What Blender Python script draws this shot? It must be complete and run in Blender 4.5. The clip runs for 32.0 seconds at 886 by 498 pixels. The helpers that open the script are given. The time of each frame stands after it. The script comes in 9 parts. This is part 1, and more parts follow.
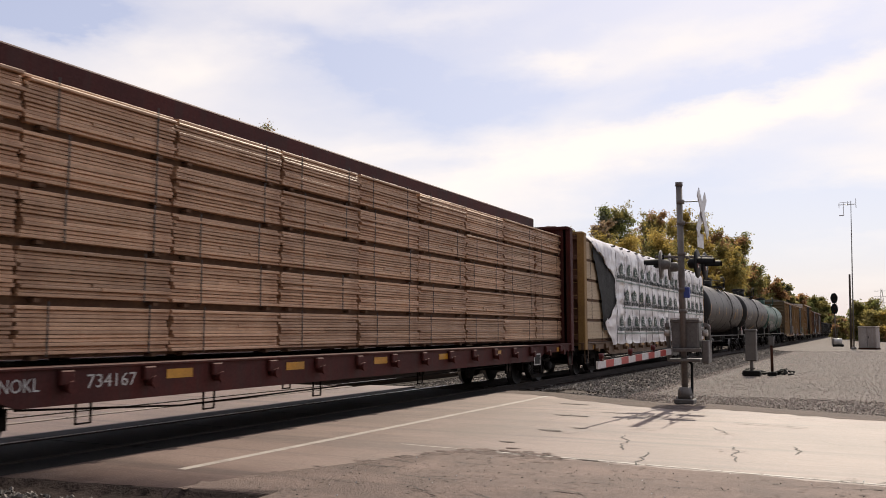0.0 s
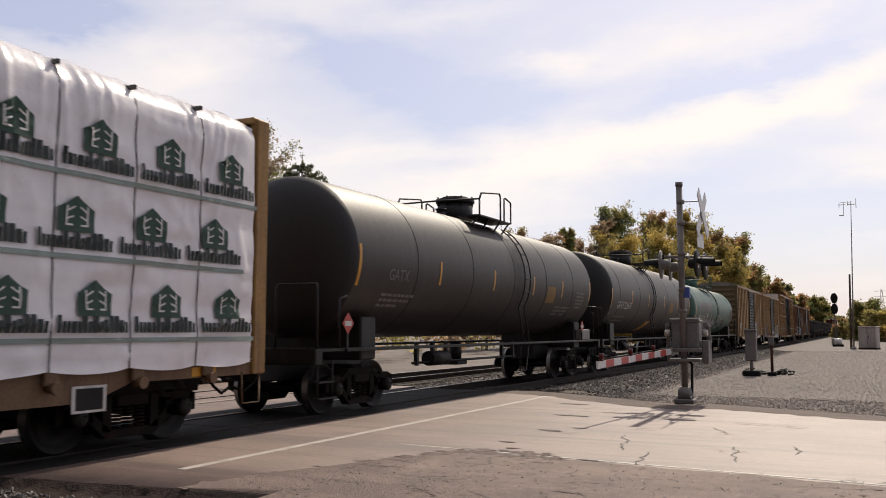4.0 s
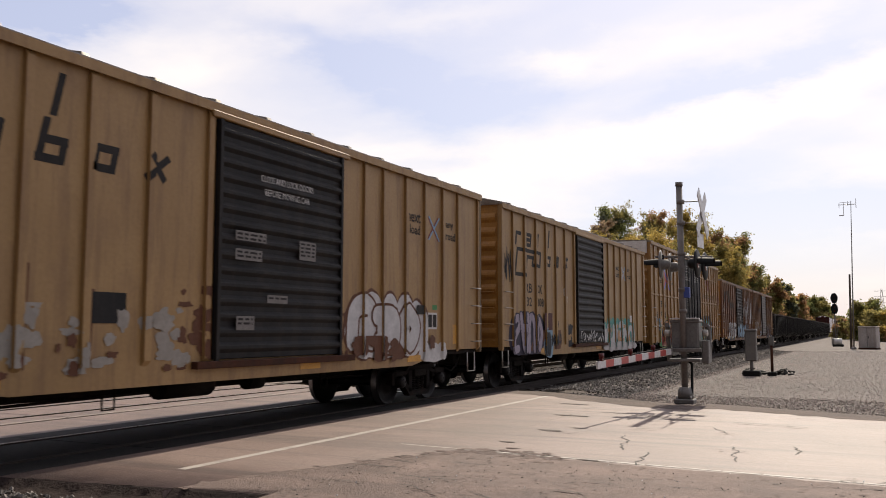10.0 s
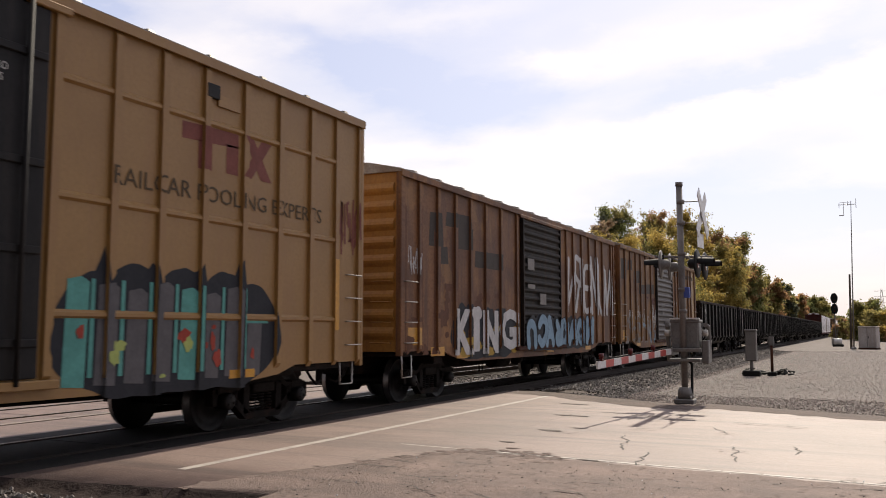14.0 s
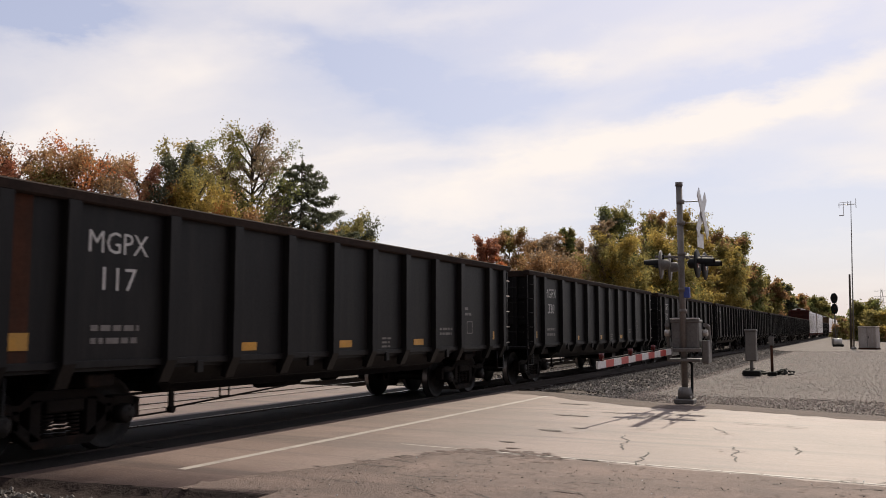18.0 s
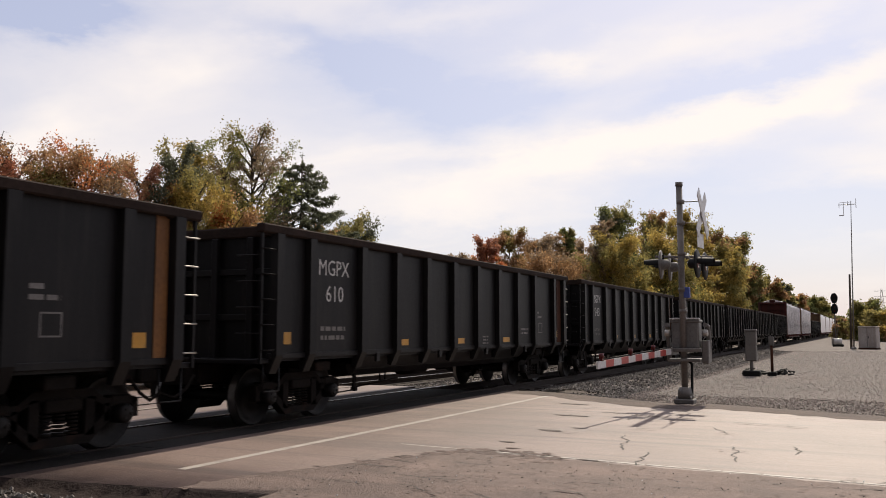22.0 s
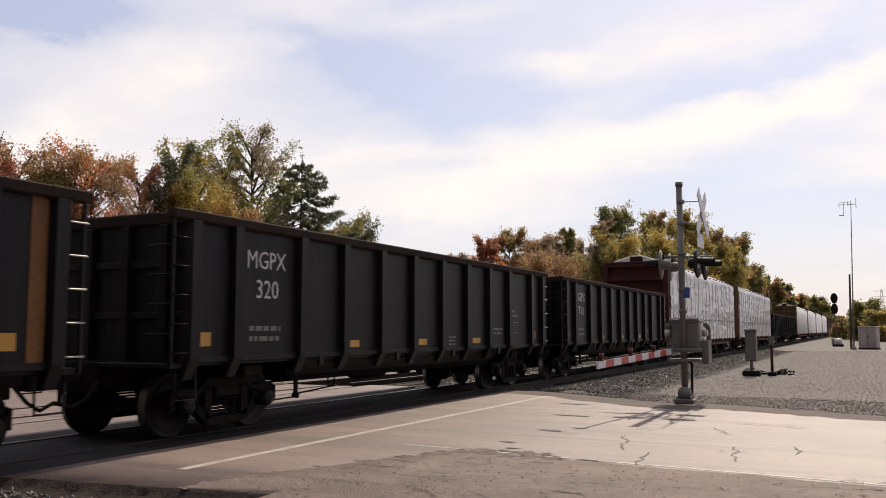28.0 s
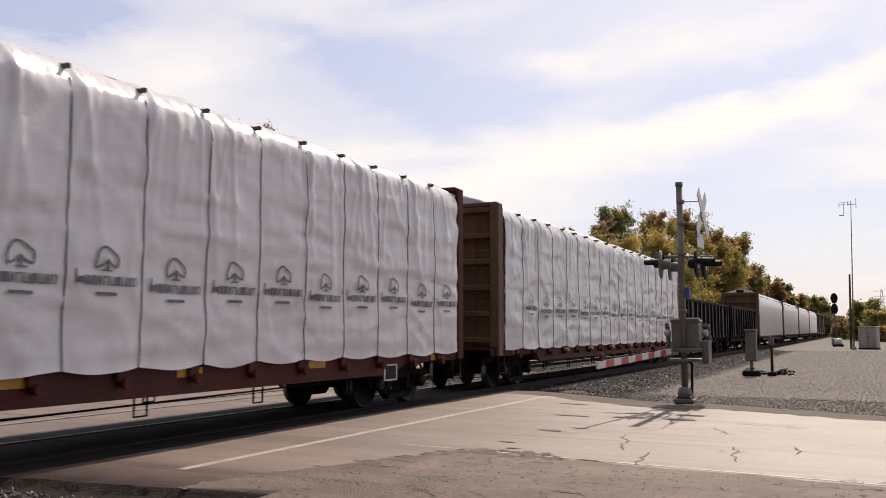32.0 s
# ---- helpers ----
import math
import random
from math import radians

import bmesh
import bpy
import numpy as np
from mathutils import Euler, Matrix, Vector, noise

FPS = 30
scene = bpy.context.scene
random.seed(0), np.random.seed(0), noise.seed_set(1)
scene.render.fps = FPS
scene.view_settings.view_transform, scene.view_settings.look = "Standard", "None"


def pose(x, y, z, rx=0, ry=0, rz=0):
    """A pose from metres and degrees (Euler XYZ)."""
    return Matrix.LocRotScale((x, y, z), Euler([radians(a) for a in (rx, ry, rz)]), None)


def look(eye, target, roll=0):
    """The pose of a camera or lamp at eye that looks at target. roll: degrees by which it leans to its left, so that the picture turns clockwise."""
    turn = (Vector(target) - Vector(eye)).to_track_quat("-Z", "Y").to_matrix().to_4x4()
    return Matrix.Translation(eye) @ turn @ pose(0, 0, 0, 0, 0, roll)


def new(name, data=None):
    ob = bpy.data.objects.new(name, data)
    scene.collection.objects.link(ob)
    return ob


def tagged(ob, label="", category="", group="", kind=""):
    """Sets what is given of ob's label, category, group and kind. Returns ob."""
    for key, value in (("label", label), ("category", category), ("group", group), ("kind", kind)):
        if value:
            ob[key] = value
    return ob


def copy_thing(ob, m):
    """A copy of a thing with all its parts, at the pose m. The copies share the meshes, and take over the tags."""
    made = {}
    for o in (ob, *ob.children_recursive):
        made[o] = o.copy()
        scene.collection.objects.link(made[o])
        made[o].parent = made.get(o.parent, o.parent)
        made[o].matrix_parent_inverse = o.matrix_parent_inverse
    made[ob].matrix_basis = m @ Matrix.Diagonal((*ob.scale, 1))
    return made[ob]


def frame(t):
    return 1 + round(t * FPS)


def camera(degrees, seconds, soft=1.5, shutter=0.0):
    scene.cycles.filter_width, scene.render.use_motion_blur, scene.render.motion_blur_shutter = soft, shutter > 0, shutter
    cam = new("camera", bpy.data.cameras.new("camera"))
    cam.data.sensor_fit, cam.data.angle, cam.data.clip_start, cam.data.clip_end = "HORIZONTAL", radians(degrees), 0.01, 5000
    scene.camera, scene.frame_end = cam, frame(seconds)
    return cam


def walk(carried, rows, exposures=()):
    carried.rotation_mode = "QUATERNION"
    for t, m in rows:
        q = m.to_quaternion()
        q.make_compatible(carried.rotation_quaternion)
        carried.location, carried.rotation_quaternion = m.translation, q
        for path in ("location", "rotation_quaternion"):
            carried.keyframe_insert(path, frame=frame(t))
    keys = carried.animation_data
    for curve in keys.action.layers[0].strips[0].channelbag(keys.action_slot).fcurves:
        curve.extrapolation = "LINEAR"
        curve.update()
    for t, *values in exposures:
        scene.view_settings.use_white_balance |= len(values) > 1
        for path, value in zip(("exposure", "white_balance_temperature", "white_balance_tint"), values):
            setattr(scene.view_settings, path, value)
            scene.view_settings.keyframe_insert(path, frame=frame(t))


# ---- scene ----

# ---------- camera: stands still beside the crossing ----------
cam = camera(53.97, 32.0, soft=0.95, shutter=0.12)
EYE = (0.0, 0.0, 1.5)
_y, _p = radians(25.839), radians(5.327)
AIM = (EYE[0] - math.sin(_y) * math.cos(_p), EYE[1] + math.cos(_y) * math.cos(_p), EYE[2] + math.sin(_p))
walk(cam, [(0, look(EYE, AIM)), (32.0, look(EYE, AIM))], [(t, stops, 7050, 10) for t, stops in ((0, 0.05), (3, 0.03), (6, 0.0), (8, 0.03), (9, 0.06), (10, 0.14), (12, 0.2), (14, 0.2), (16, 0.1), (18, -0.07), (20, -0.04), (23, 0.0), (28, 0.04), (32.0, 0.05))])

# ---------- daylight: sun over the far end of the line, thin bright cloud ----------
world = bpy.data.worlds.new("sky")
scene.world = world
world.use_nodes = True
SUN_EL, SUN_AZ = radians(44.5), radians(-1.1)


CLOUDS = ((-0.792, 0.264, 0.214, 0.058, -8, 0.35), (-0.846, 0.176, 0.195, 0.058, 0, 0.35), (-0.597, 0.163, 0.195, 0.045, 2, 0.35), (-0.277, 0.199, 0.273, 0.026, 13, 0.6),
          (-0.041, 0.249, 0.149, 0.025, 17, 0.6), (0.0, 0.172, 0.097, 0.023, 8, 0.4), (-0.321, 0.305, 0.045, 0.010, 5, 0.4), (-0.454, 0.354, 0.104, 0.018, 8, 0.3),
          (-0.107, 0.316, 0.156, 0.018, 9, 0.35), (-0.388, 0.137, 0.084, 0.018, 0, 0.4), (-0.019, 0.090, 0.097, 0.009, 2, 0.3), (-0.886, 0.330, 0.091, 0.019, 0, -0.75),
          (-0.625, 0.324, 0.097, 0.018, -20, -0.3), (-0.507, 0.289, 0.071, 0.027, -32, -0.28), (-0.374, 0.253, 0.097, 0.022, 10, -0.4), (-0.068, 0.117, 0.182, 0.045, 4, -0.55),
          (-0.039, 0.286, 0.097, 0.017, 14, -0.4), (-0.188, 0.251, 0.097, 0.014, 12, -0.35))


def sky_nodes():
    nt = world.node_tree
    n, lk = nt.nodes, nt.links
    n.clear()
    out = n.new("ShaderNodeOutputWorld")
    bg = n.new("ShaderNodeBackground")
    sky = n.new("ShaderNodeTexSky")
    sky.sky_type, sky.sun_disc, sky.sun_elevation, sky.sun_rotation = "NISHITA", False, SUN_EL, SUN_AZ
    sky.dust_density, sky.air_density = 1.6, 1.0
    bg.inputs["Strength"].default_value = 0.1055
    tc = n.new("ShaderNodeTexCoord")
    sep = n.new("ShaderNodeSeparateXYZ")
    lk.new(tc.outputs["Generated"], sep.inputs[0])
    # cloud sheet: the direction carried to a flat layer overhead
    up = n.new("ShaderNodeMath"); up.operation = "MAXIMUM"; up.inputs[1].default_value = 0.0
    lk.new(sep.outputs["Z"], up.inputs[0])
    add = n.new("ShaderNodeMath"); add.operation = "ADD"; add.inputs[1].default_value = 0.22
    lk.new(up.outputs[0], add.inputs[0])
    dx = n.new("ShaderNodeMath"); dx.operation = "DIVIDE"
    dy = n.new("ShaderNodeMath"); dy.operation = "DIVIDE"
    lk.new(sep.outputs["X"], dx.inputs[0]); lk.new(add.outputs[0], dx.inputs[1])
    lk.new(sep.outputs["Y"], dy.inputs[0]); lk.new(add.outputs[0], dy.inputs[1])
    com = n.new("ShaderNodeCombineXYZ")
    lk.new(dx.outputs[0], com.inputs[0]); lk.new(dy.outputs[0], com.inputs[1])
    fac = []
    for scale, turn, stretch, lo, hi, seed in ((1.0, 62, 1.7, 0.41, 0.68, 3.1), (2.6, 58, 1.9, 0.42, 0.74, 8.4)):
        mp = n.new("ShaderNodeMapping")
        mp.inputs["Rotation"].default_value = (0, 0, radians(turn))
        mp.inputs["Scale"].default_value = (scale, scale * stretch, 1)
        mp.inputs["Location"].default_value = (seed, seed * 0.7, seed)
        lk.new(com.outputs[0], mp.inputs[0])
        nz = n.new("ShaderNodeTexNoise")
        nz.inputs["Scale"].default_value, nz.inputs["Detail"].default_value, nz.inputs["Roughness"].default_value = 1.0, 5.0, 0.5
        nz.inputs["Distortion"].default_value = 0.35
        lk.new(mp.outputs[0], nz.inputs["Vector"])
        mr = n.new("ShaderNodeMapRange"); mr.interpolation_type = "SMOOTHSTEP"
        mr.inputs[1].default_value, mr.inputs[2].default_value = lo, hi
        lk.new(nz.outputs[0], mr.inputs[0])
        fac.append(mr)
    mx = n.new("ShaderNodeMath"); mx.operation = "MULTIPLY_ADD"; mx.inputs[1].default_value = 0.35; mx.use_clamp = True
    lk.new(fac[1].outputs[0], mx.inputs[0]); lk.new(fac[0].outputs[0], mx.inputs[2])

    def calc(op, p, q=None, r=None):
        m = n.new("ShaderNodeMath"); m.operation = op
        for i, v in enumerate((p, q, r)):
            if v is None:
                continue
            if isinstance(v, (int, float)):
                m.inputs[i].default_value = v
            else:
                lk.new(v, m.inputs[i])
        return m.outputs[0]
    # long cloud banks and the blue between them, by bearing and height, with frayed edges
    fray = n.new("ShaderNodeTexNoise")
    fray.inputs["Scale"].default_value, fray.inputs["Detail"].default_value, fray.inputs["Roughness"].default_value = 7.0, 6.0, 0.6
    stretch = n.new("ShaderNodeMapping"); stretch.inputs["Scale"].default_value = (1, 1, 2.6)
    lk.new(tc.outputs["Generated"], stretch.inputs[0]); lk.new(stretch.outputs[0], fray.inputs["Vector"])
    fs = n.new("ShaderNodeSeparateColor"); lk.new(fray.outputs["Color"], fs.inputs[0])
    az = calc("MULTIPLY_ADD", calc("SUBTRACT", fs.outputs[0], 0.5), 0.16, calc("ARCTAN2", sep.outputs["X"], sep.outputs["Y"]))
    el = calc("MULTIPLY_ADD", calc("SUBTRACT", fs.outputs[1], 0.5), 0.10, calc("ARCSINE", sep.outputs["Z"]))
    total = calc("MULTIPLY_ADD", mx.outputs[0], 0.42, 0.13)
    for a0, e0, la, lb, turn, amp in CLOUDS:
        du, dv = calc("SUBTRACT", az, a0), calc("SUBTRACT", el, e0)
        c, s_ = math.cos(radians(turn)), math.sin(radians(turn))
        p = calc("MULTIPLY_ADD", du, c / la, calc("MULTIPLY", dv, s_ / la))
        q = calc("MULTIPLY_ADD", du, -s_ / lb, calc("MULTIPLY", dv, c / lb))
        w = calc("EXPONENT", calc("MULTIPLY", calc("MULTIPLY_ADD", p, p, calc("MULTIPLY", q, q)), -0.8))
        total = calc("MULTIPLY_ADD", w, amp, total)
    hz = n.new("ShaderNodeMath"); hz.operation = "MULTIPLY_ADD"; hz.inputs[1].default_value = 1.0; hz.inputs[2].default_value = 0.0; hz.use_clamp = True
    lk.new(total, hz.inputs[0])
    cl = n.new("ShaderNodeMix"); cl.data_type = "RGBA"
    tint = n.new("ShaderNodeMix"); tint.data_type = "RGBA"
    tint.inputs["Factor"].default_value = 0.55
    lk.new(sky.outputs[0], tint.inputs["A"])
    tint.inputs["B"].default_value = (5.8, 6.25, 9.0, 1)
    lk.new(hz.outputs[0], cl.inputs["Factor"])
    lk.new(tint.outputs["Result"], cl.inputs["A"])
    cl.inputs["B"].default_value = (9.6, 9.2, 9.3, 1)
    # thin cloud scatters forward: it is brightest round the sun and dims smoothly away from it
    dot = n.new("ShaderNodeVectorMath"); dot.operation = "DOT_PRODUCT"
    dot.inputs[1].default_value = (math.sin(SUN_AZ) * math.cos(SUN_EL), math.cos(SUN_AZ) * math.cos(SUN_EL), math.sin(SUN_EL))
    lk.new(tc.outputs["Generated"], dot.inputs[0])
    lobe = n.new("ShaderNodeMapRange"); lobe.interpolation_type = "SMOOTHSTEP"
    for i, v in enumerate((-0.35, 0.62, 0.30, 1.0)):
        lobe.inputs[i + 1].default_value = v
    lk.new(dot.outputs["Value"], lobe.inputs[0])
    dim = n.new("ShaderNodeVectorMath"); dim.operation = "SCALE"
    lk.new(cl.outputs["Result"], dim.inputs[0]); lk.new(lobe.outputs[0], dim.inputs["Scale"])
    lk.new(dim.outputs[0], bg.inputs["Color"])
    lk.new(bg.outputs[0], out.inputs["Surface"])


sky_nodes()
sun_data = bpy.data.lights.new("sun", "SUN")
sun_data.energy, sun_data.angle, sun_data.color = 4.2, radians(0.6), (1.0, 0.93, 0.82)
sun = new("sun", sun_data)
sun.matrix_world = look((math.sin(SUN_AZ) * math.cos(SUN_EL) * 60, math.cos(SUN_AZ) * math.cos(SUN_EL) * 60, math.sin(SUN_EL) * 60), (0, 0, 0))

# ---------- materials ----------
def mat(name, a, b=None, rough=0.6, metal=0.0, scale=3.0, fine=40.0, bump=0.15, stain=None, stain_amount=0.4,
        streak=None, streak_amount=0.5, streak_scale=2.5, spec=0.5, mark=0.5, vary=0.0, translucent=0.0, along=False, island=0.0):
    """Two-scale painted, metal, mineral or cloth surface: a and b mix over broad noise, fine grain roughens it,
    stain adds blotches, streak runs downwards."""
    m = bpy.data.materials.new(name)
    m.use_nodes = True
    n, lk = m.node_tree.nodes, m.node_tree.links
    bs = n["Principled BSDF"]
    b = b or tuple(c * 0.75 for c in a)
    tc = n.new("ShaderNodeTexCoord")
    src = tc.outputs["Object"]

    def noise_of(s, detail=4, vec=None, rough_=0.6):
        nz = n.new("ShaderNodeTexNoise")
        nz.inputs["Scale"].default_value, nz.inputs["Detail"].default_value, nz.inputs["Roughness"].default_value = s, detail, rough_
        lk.new(vec or src, nz.inputs["Vector"])
        return nz.outputs[0]

    def ramp(sock, lo, hi):
        mr = n.new("ShaderNodeMapRange"); mr.interpolation_type = "SMOOTHSTEP"
        mr.inputs[1].default_value, mr.inputs[2].default_value = lo, hi
        lk.new(sock, mr.inputs[0])
        return mr.outputs[0]

    def mix(f, ca, cb, amount=1.0):
        x = n.new("ShaderNodeMix"); x.data_type = "RGBA"
        if amount != 1.0:
            k = n.new("ShaderNodeMath"); k.operation = "MULTIPLY"; k.inputs[1].default_value = amount
            lk.new(f, k.inputs[0]); f = k.outputs[0]
        lk.new(f, x.inputs["Factor"])
        for sock, c in (("A", ca), ("B", cb)):
            if isinstance(c, tuple):
                x.inputs[sock].default_value = (*c, 1)
            else:
                lk.new(c, x.inputs[sock])
        return x.outputs["Result"]

    broad = noise_of(scale)
    col = mix(ramp(broad, 0.32, 0.68), tuple(a), tuple(b))
    grain = noise_of(fine, 5)
    col = mix(ramp(grain, 0.35, 0.75), col, tuple(c * mark for c in b), 0.45)
    if stain:
        col = mix(ramp(noise_of(scale * 0.6, 8, rough_=0.7), 0.52, 0.62), col, tuple(stain), stain_amount)
    if streak:
        mp = n.new("ShaderNodeMapping")
        mp.inputs["Scale"].default_value = (streak_scale * 0.03, streak_scale, streak_scale) if along else (streak_scale, streak_scale, streak_scale * 0.09)
        lk.new(src, mp.inputs[0])
        col = mix(ramp(noise_of(1.6, 8, mp.outputs[0], 0.7), 0.46, 0.64), col, tuple(streak), streak_amount)
    if vary:
        oi = n.new("ShaderNodeObjectInfo")
        hs = n.new("ShaderNodeHueSaturation")
        mr = n.new("ShaderNodeMapRange")
        mr.inputs[3].default_value, mr.inputs[4].default_value = 1 - vary, 1 + vary
        lk.new(oi.outputs["Random"], mr.inputs[0]); lk.new(mr.outputs[0], hs.inputs["Value"]); lk.new(col, hs.inputs["Color"])
        col = hs.outputs[0]
    if island:
        gi = n.new("ShaderNodeNewGeometry")
        hs = n.new("ShaderNodeHueSaturation")
        mr = n.new("ShaderNodeMapRange")
        mr.inputs[3].default_value, mr.inputs[4].default_value = 1 - island, 1 + island
        lk.new(gi.outputs["Random Per Island"], mr.inputs[0]); lk.new(mr.outputs[0], hs.inputs["Value"]); lk.new(col, hs.inputs["Color"])
        col = hs.outputs[0]
    lk.new(col, bs.inputs["Base Color"])
    rr = n.new("ShaderNodeMapRange")
    rr.inputs[3].default_value, rr.inputs[4].default_value = max(rough - 0.12, 0.03), min(rough + 0.12, 1)
    lk.new(grain, rr.inputs[0]); lk.new(rr.outputs[0], bs.inputs["Roughness"])
    bs.inputs["Metallic"].default_value = metal
    bs.inputs["Specular IOR Level"].default_value = spec
    if bump:
        bp = n.new("ShaderNodeBump")
        bp.inputs["Strength"].default_value, bp.inputs["Distance"].default_value = bump, 0.02
        lk.new(grain, bp.inputs["Height"]); lk.new(bp.outputs[0], bs.inputs["Normal"])
    if translucent:
        tr = n.new("ShaderNodeBsdfTranslucent")
        lk.new(col, tr.inputs[0])
        ms = n.new("ShaderNodeMixShader"); ms.inputs[0].default_value = translucent
        lk.new(bs.outputs[0], ms.inputs[1]); lk.new(tr.outputs[0], ms.inputs[2])
        lk.new(ms.outputs[0], n["Material Output"].inputs["Surface"])
    return m


RUST, DIRT = (0.10, 0.042, 0.02), (0.07, 0.055, 0.042)
M_ROAD = mat("worn_concrete_asphalt", (0.222, 0.153, 0.130), (0.158, 0.108, 0.091), 0.56, scale=0.5, fine=42, bump=0.35, mark=0.55, spec=0.5, stain=(0.116, 0.084, 0.072), stain_amount=0.55, streak=(0.106, 0.076, 0.067), streak_amount=0.85, streak_scale=1.3, along=True)
M_APRON = mat("rough_old_asphalt", (0.182, 0.124, 0.105), (0.122, 0.084, 0.071), 0.85, scale=1.3, fine=46, bump=1.0, mark=0.4, stain=(0.075, 0.053, 0.046), stain_amount=0.5, streak=(0.09, 0.063, 0.054), streak_amount=0.5, streak_scale=2.6, along=True)
# asphalt darkened in colour to carry the shade of the drop-off face
M_EDGE = mat("shade_dark_broken_edge", (0.05, 0.036, 0.033), (0.03, 0.023, 0.021), 0.95, spec=0.1, scale=3, fine=24, bump=1.0)
M_VERGE = mat("dirt_verge", (0.135, 0.096, 0.08), (0.095, 0.07, 0.058), 0.92, scale=1.2, fine=34, bump=0.9, mark=0.5, stain=(0.07, 0.052, 0.044), stain_amount=0.5)
M_GRAVEL = mat("mixed_loose_gravel", (0.38, 0.32, 0.285), (0.26, 0.215, 0.19), 0.75, scale=9, fine=60, bump=0.2, island=0.7)
M_GROUND = mat("gravel_ground", (0.165, 0.136, 0.121), (0.118, 0.097, 0.085), 0.92, scale=0.35, fine=26, bump=1.0, stain=(0.142, 0.11, 0.094), stain_amount=0.6, mark=0.4)
M_STONE = mat("ballast_stone", (0.205, 0.184, 0.168), (0.11, 0.098, 0.088), 0.85, scale=9, fine=60, bump=0.3, island=0.6)
M_LINE = mat("worn_white_paint", (0.44, 0.40, 0.36), (0.34, 0.30, 0.27), 0.6, scale=4, fine=35, bump=0.2, stain=(0.2, 0.16, 0.14), stain_amount=0.5)
M_SMEAR = mat("tar_smear", (0.075, 0.058, 0.05), (0.095, 0.073, 0.063), 0.85, scale=3, fine=30, bump=0.5)
M_CRACK = mat("tar_crack", (0.045, 0.04, 0.036), (0.07, 0.062, 0.055), 0.8, scale=6, bump=0.1)
M_RAIL = mat("polished_rail", (0.55, 0.53, 0.51), (0.42, 0.40, 0.38), 0.28, 0.9, scale=6, bump=0.05)
M_RAILSIDE = mat("rusty_rail_web", (0.035, 0.022, 0.016), (0.025, 0.016, 0.012), 0.85, scale=6, bump=0.2)
M_TIE = mat("creosoted_tie", (0.07, 0.05, 0.038), (0.045, 0.033, 0.026), 0.85, scale=3, fine=30, bump=0.4, vary=0.25)
M_RUBBER = mat("crossing_panel", (0.022, 0.0185, 0.017), (0.015, 0.013, 0.012), 0.8, scale=2, fine=25, bump=0.3, spec=0.25)
M_TRUCK = mat("dusty_cast_steel", (0.0078, 0.0058, 0.0049), (0.0125, 0.009, 0.007), 0.85, 0.0, spec=0.15, scale=4, fine=30, bump=0.3, stain=(0.045, 0.02, 0.012), stain_amount=0.3)
M_WHEEL = mat("wheel_steel", (0.016, 0.0132, 0.012), (0.0095, 0.0078, 0.007), 0.6, 0.3, scale=5, fine=30, bump=0.15, spec=0.3)
M_TREAD = mat("bright_wheel_tread", (0.30, 0.28, 0.27), (0.2, 0.19, 0.18), 0.35, 0.9, scale=8, bump=0.05)
M_STEEL = mat("bare_grab_iron", (0.50, 0.47, 0.43), (0.38, 0.35, 0.32), 0.38, 0.6, scale=8, bump=0.05)
M_BLACK = mat("black_car_paint", (0.0069, 0.0066, 0.0066), (0.0113, 0.0104, 0.0095), 0.5, scale=1.2, fine=26, bump=0.12, spec=0.3, streak=(0.032, 0.027, 0.023), streak_amount=0.5, mark=0.7)
M_GON = mat("dark_gondola_paint", (0.0055, 0.0048, 0.0053), (0.0081, 0.0069, 0.0072), 0.5, scale=0.9, fine=22, bump=0.12, spec=0.2, streak=(0.02, 0.018, 0.016), streak_amount=0.45, stain=(0.012, 0.011, 0.011), stain_amount=0.4, vary=0.12)
M_CHORD = mat("rusty_top_chord", (0.04, 0.027, 0.022), (0.028, 0.02, 0.017), 0.9, spec=0.1, scale=2, fine=24, bump=0.3)
M_GONRUST = mat("rusted_brown_panel", (0.075, 0.027, 0.014), (0.05, 0.02, 0.011), 0.85, spec=0.2, scale=2, fine=20, bump=0.3, streak=(0.03, 0.018, 0.013), streak_amount=0.6)
M_GONTAN = mat("ochre_primer_panel", (0.20, 0.08, 0.016), (0.15, 0.06, 0.014), 0.7, scale=2, fine=20, bump=0.2, streak=(0.07, 0.035, 0.018), streak_amount=0.5)
M_RED = mat("oxide_red_paint", (0.085, 0.015, 0.011), (0.058, 0.012, 0.01), 0.7, spec=0.3, scale=1.5, fine=24, bump=0.15, streak=(0.045, 0.024, 0.02), streak_amount=0.5)
M_BROWN = mat("weathered_yellow_bulkhead", (0.36, 0.205, 0.06), (0.27, 0.148, 0.046), 0.65, scale=1.2, fine=24, bump=0.2, streak=(0.12, 0.06, 0.03), streak_amount=0.6)
M_BULK = mat("rusty_brown_bulkhead_panel", (0.19, 0.09, 0.045), (0.13, 0.06, 0.032), 0.75, scale=1.2, fine=24, bump=0.2, streak=(0.06, 0.03, 0.018), streak_amount=0.6)
M_WOODP = mat("pale_planed_lumber", (0.52, 0.40, 0.26), (0.45, 0.33, 0.21), 0.6, scale=2.2, fine=26, bump=0.1, vary=0.08, mark=0.85, island=0.06)
M_BROWN2 = mat("brown_bulkhead", (0.17, 0.095, 0.045), (0.12, 0.066, 0.033), 0.65, scale=1.2, fine=24, bump=0.2, streak=(0.06, 0.035, 0.022), streak_amount=0.6)
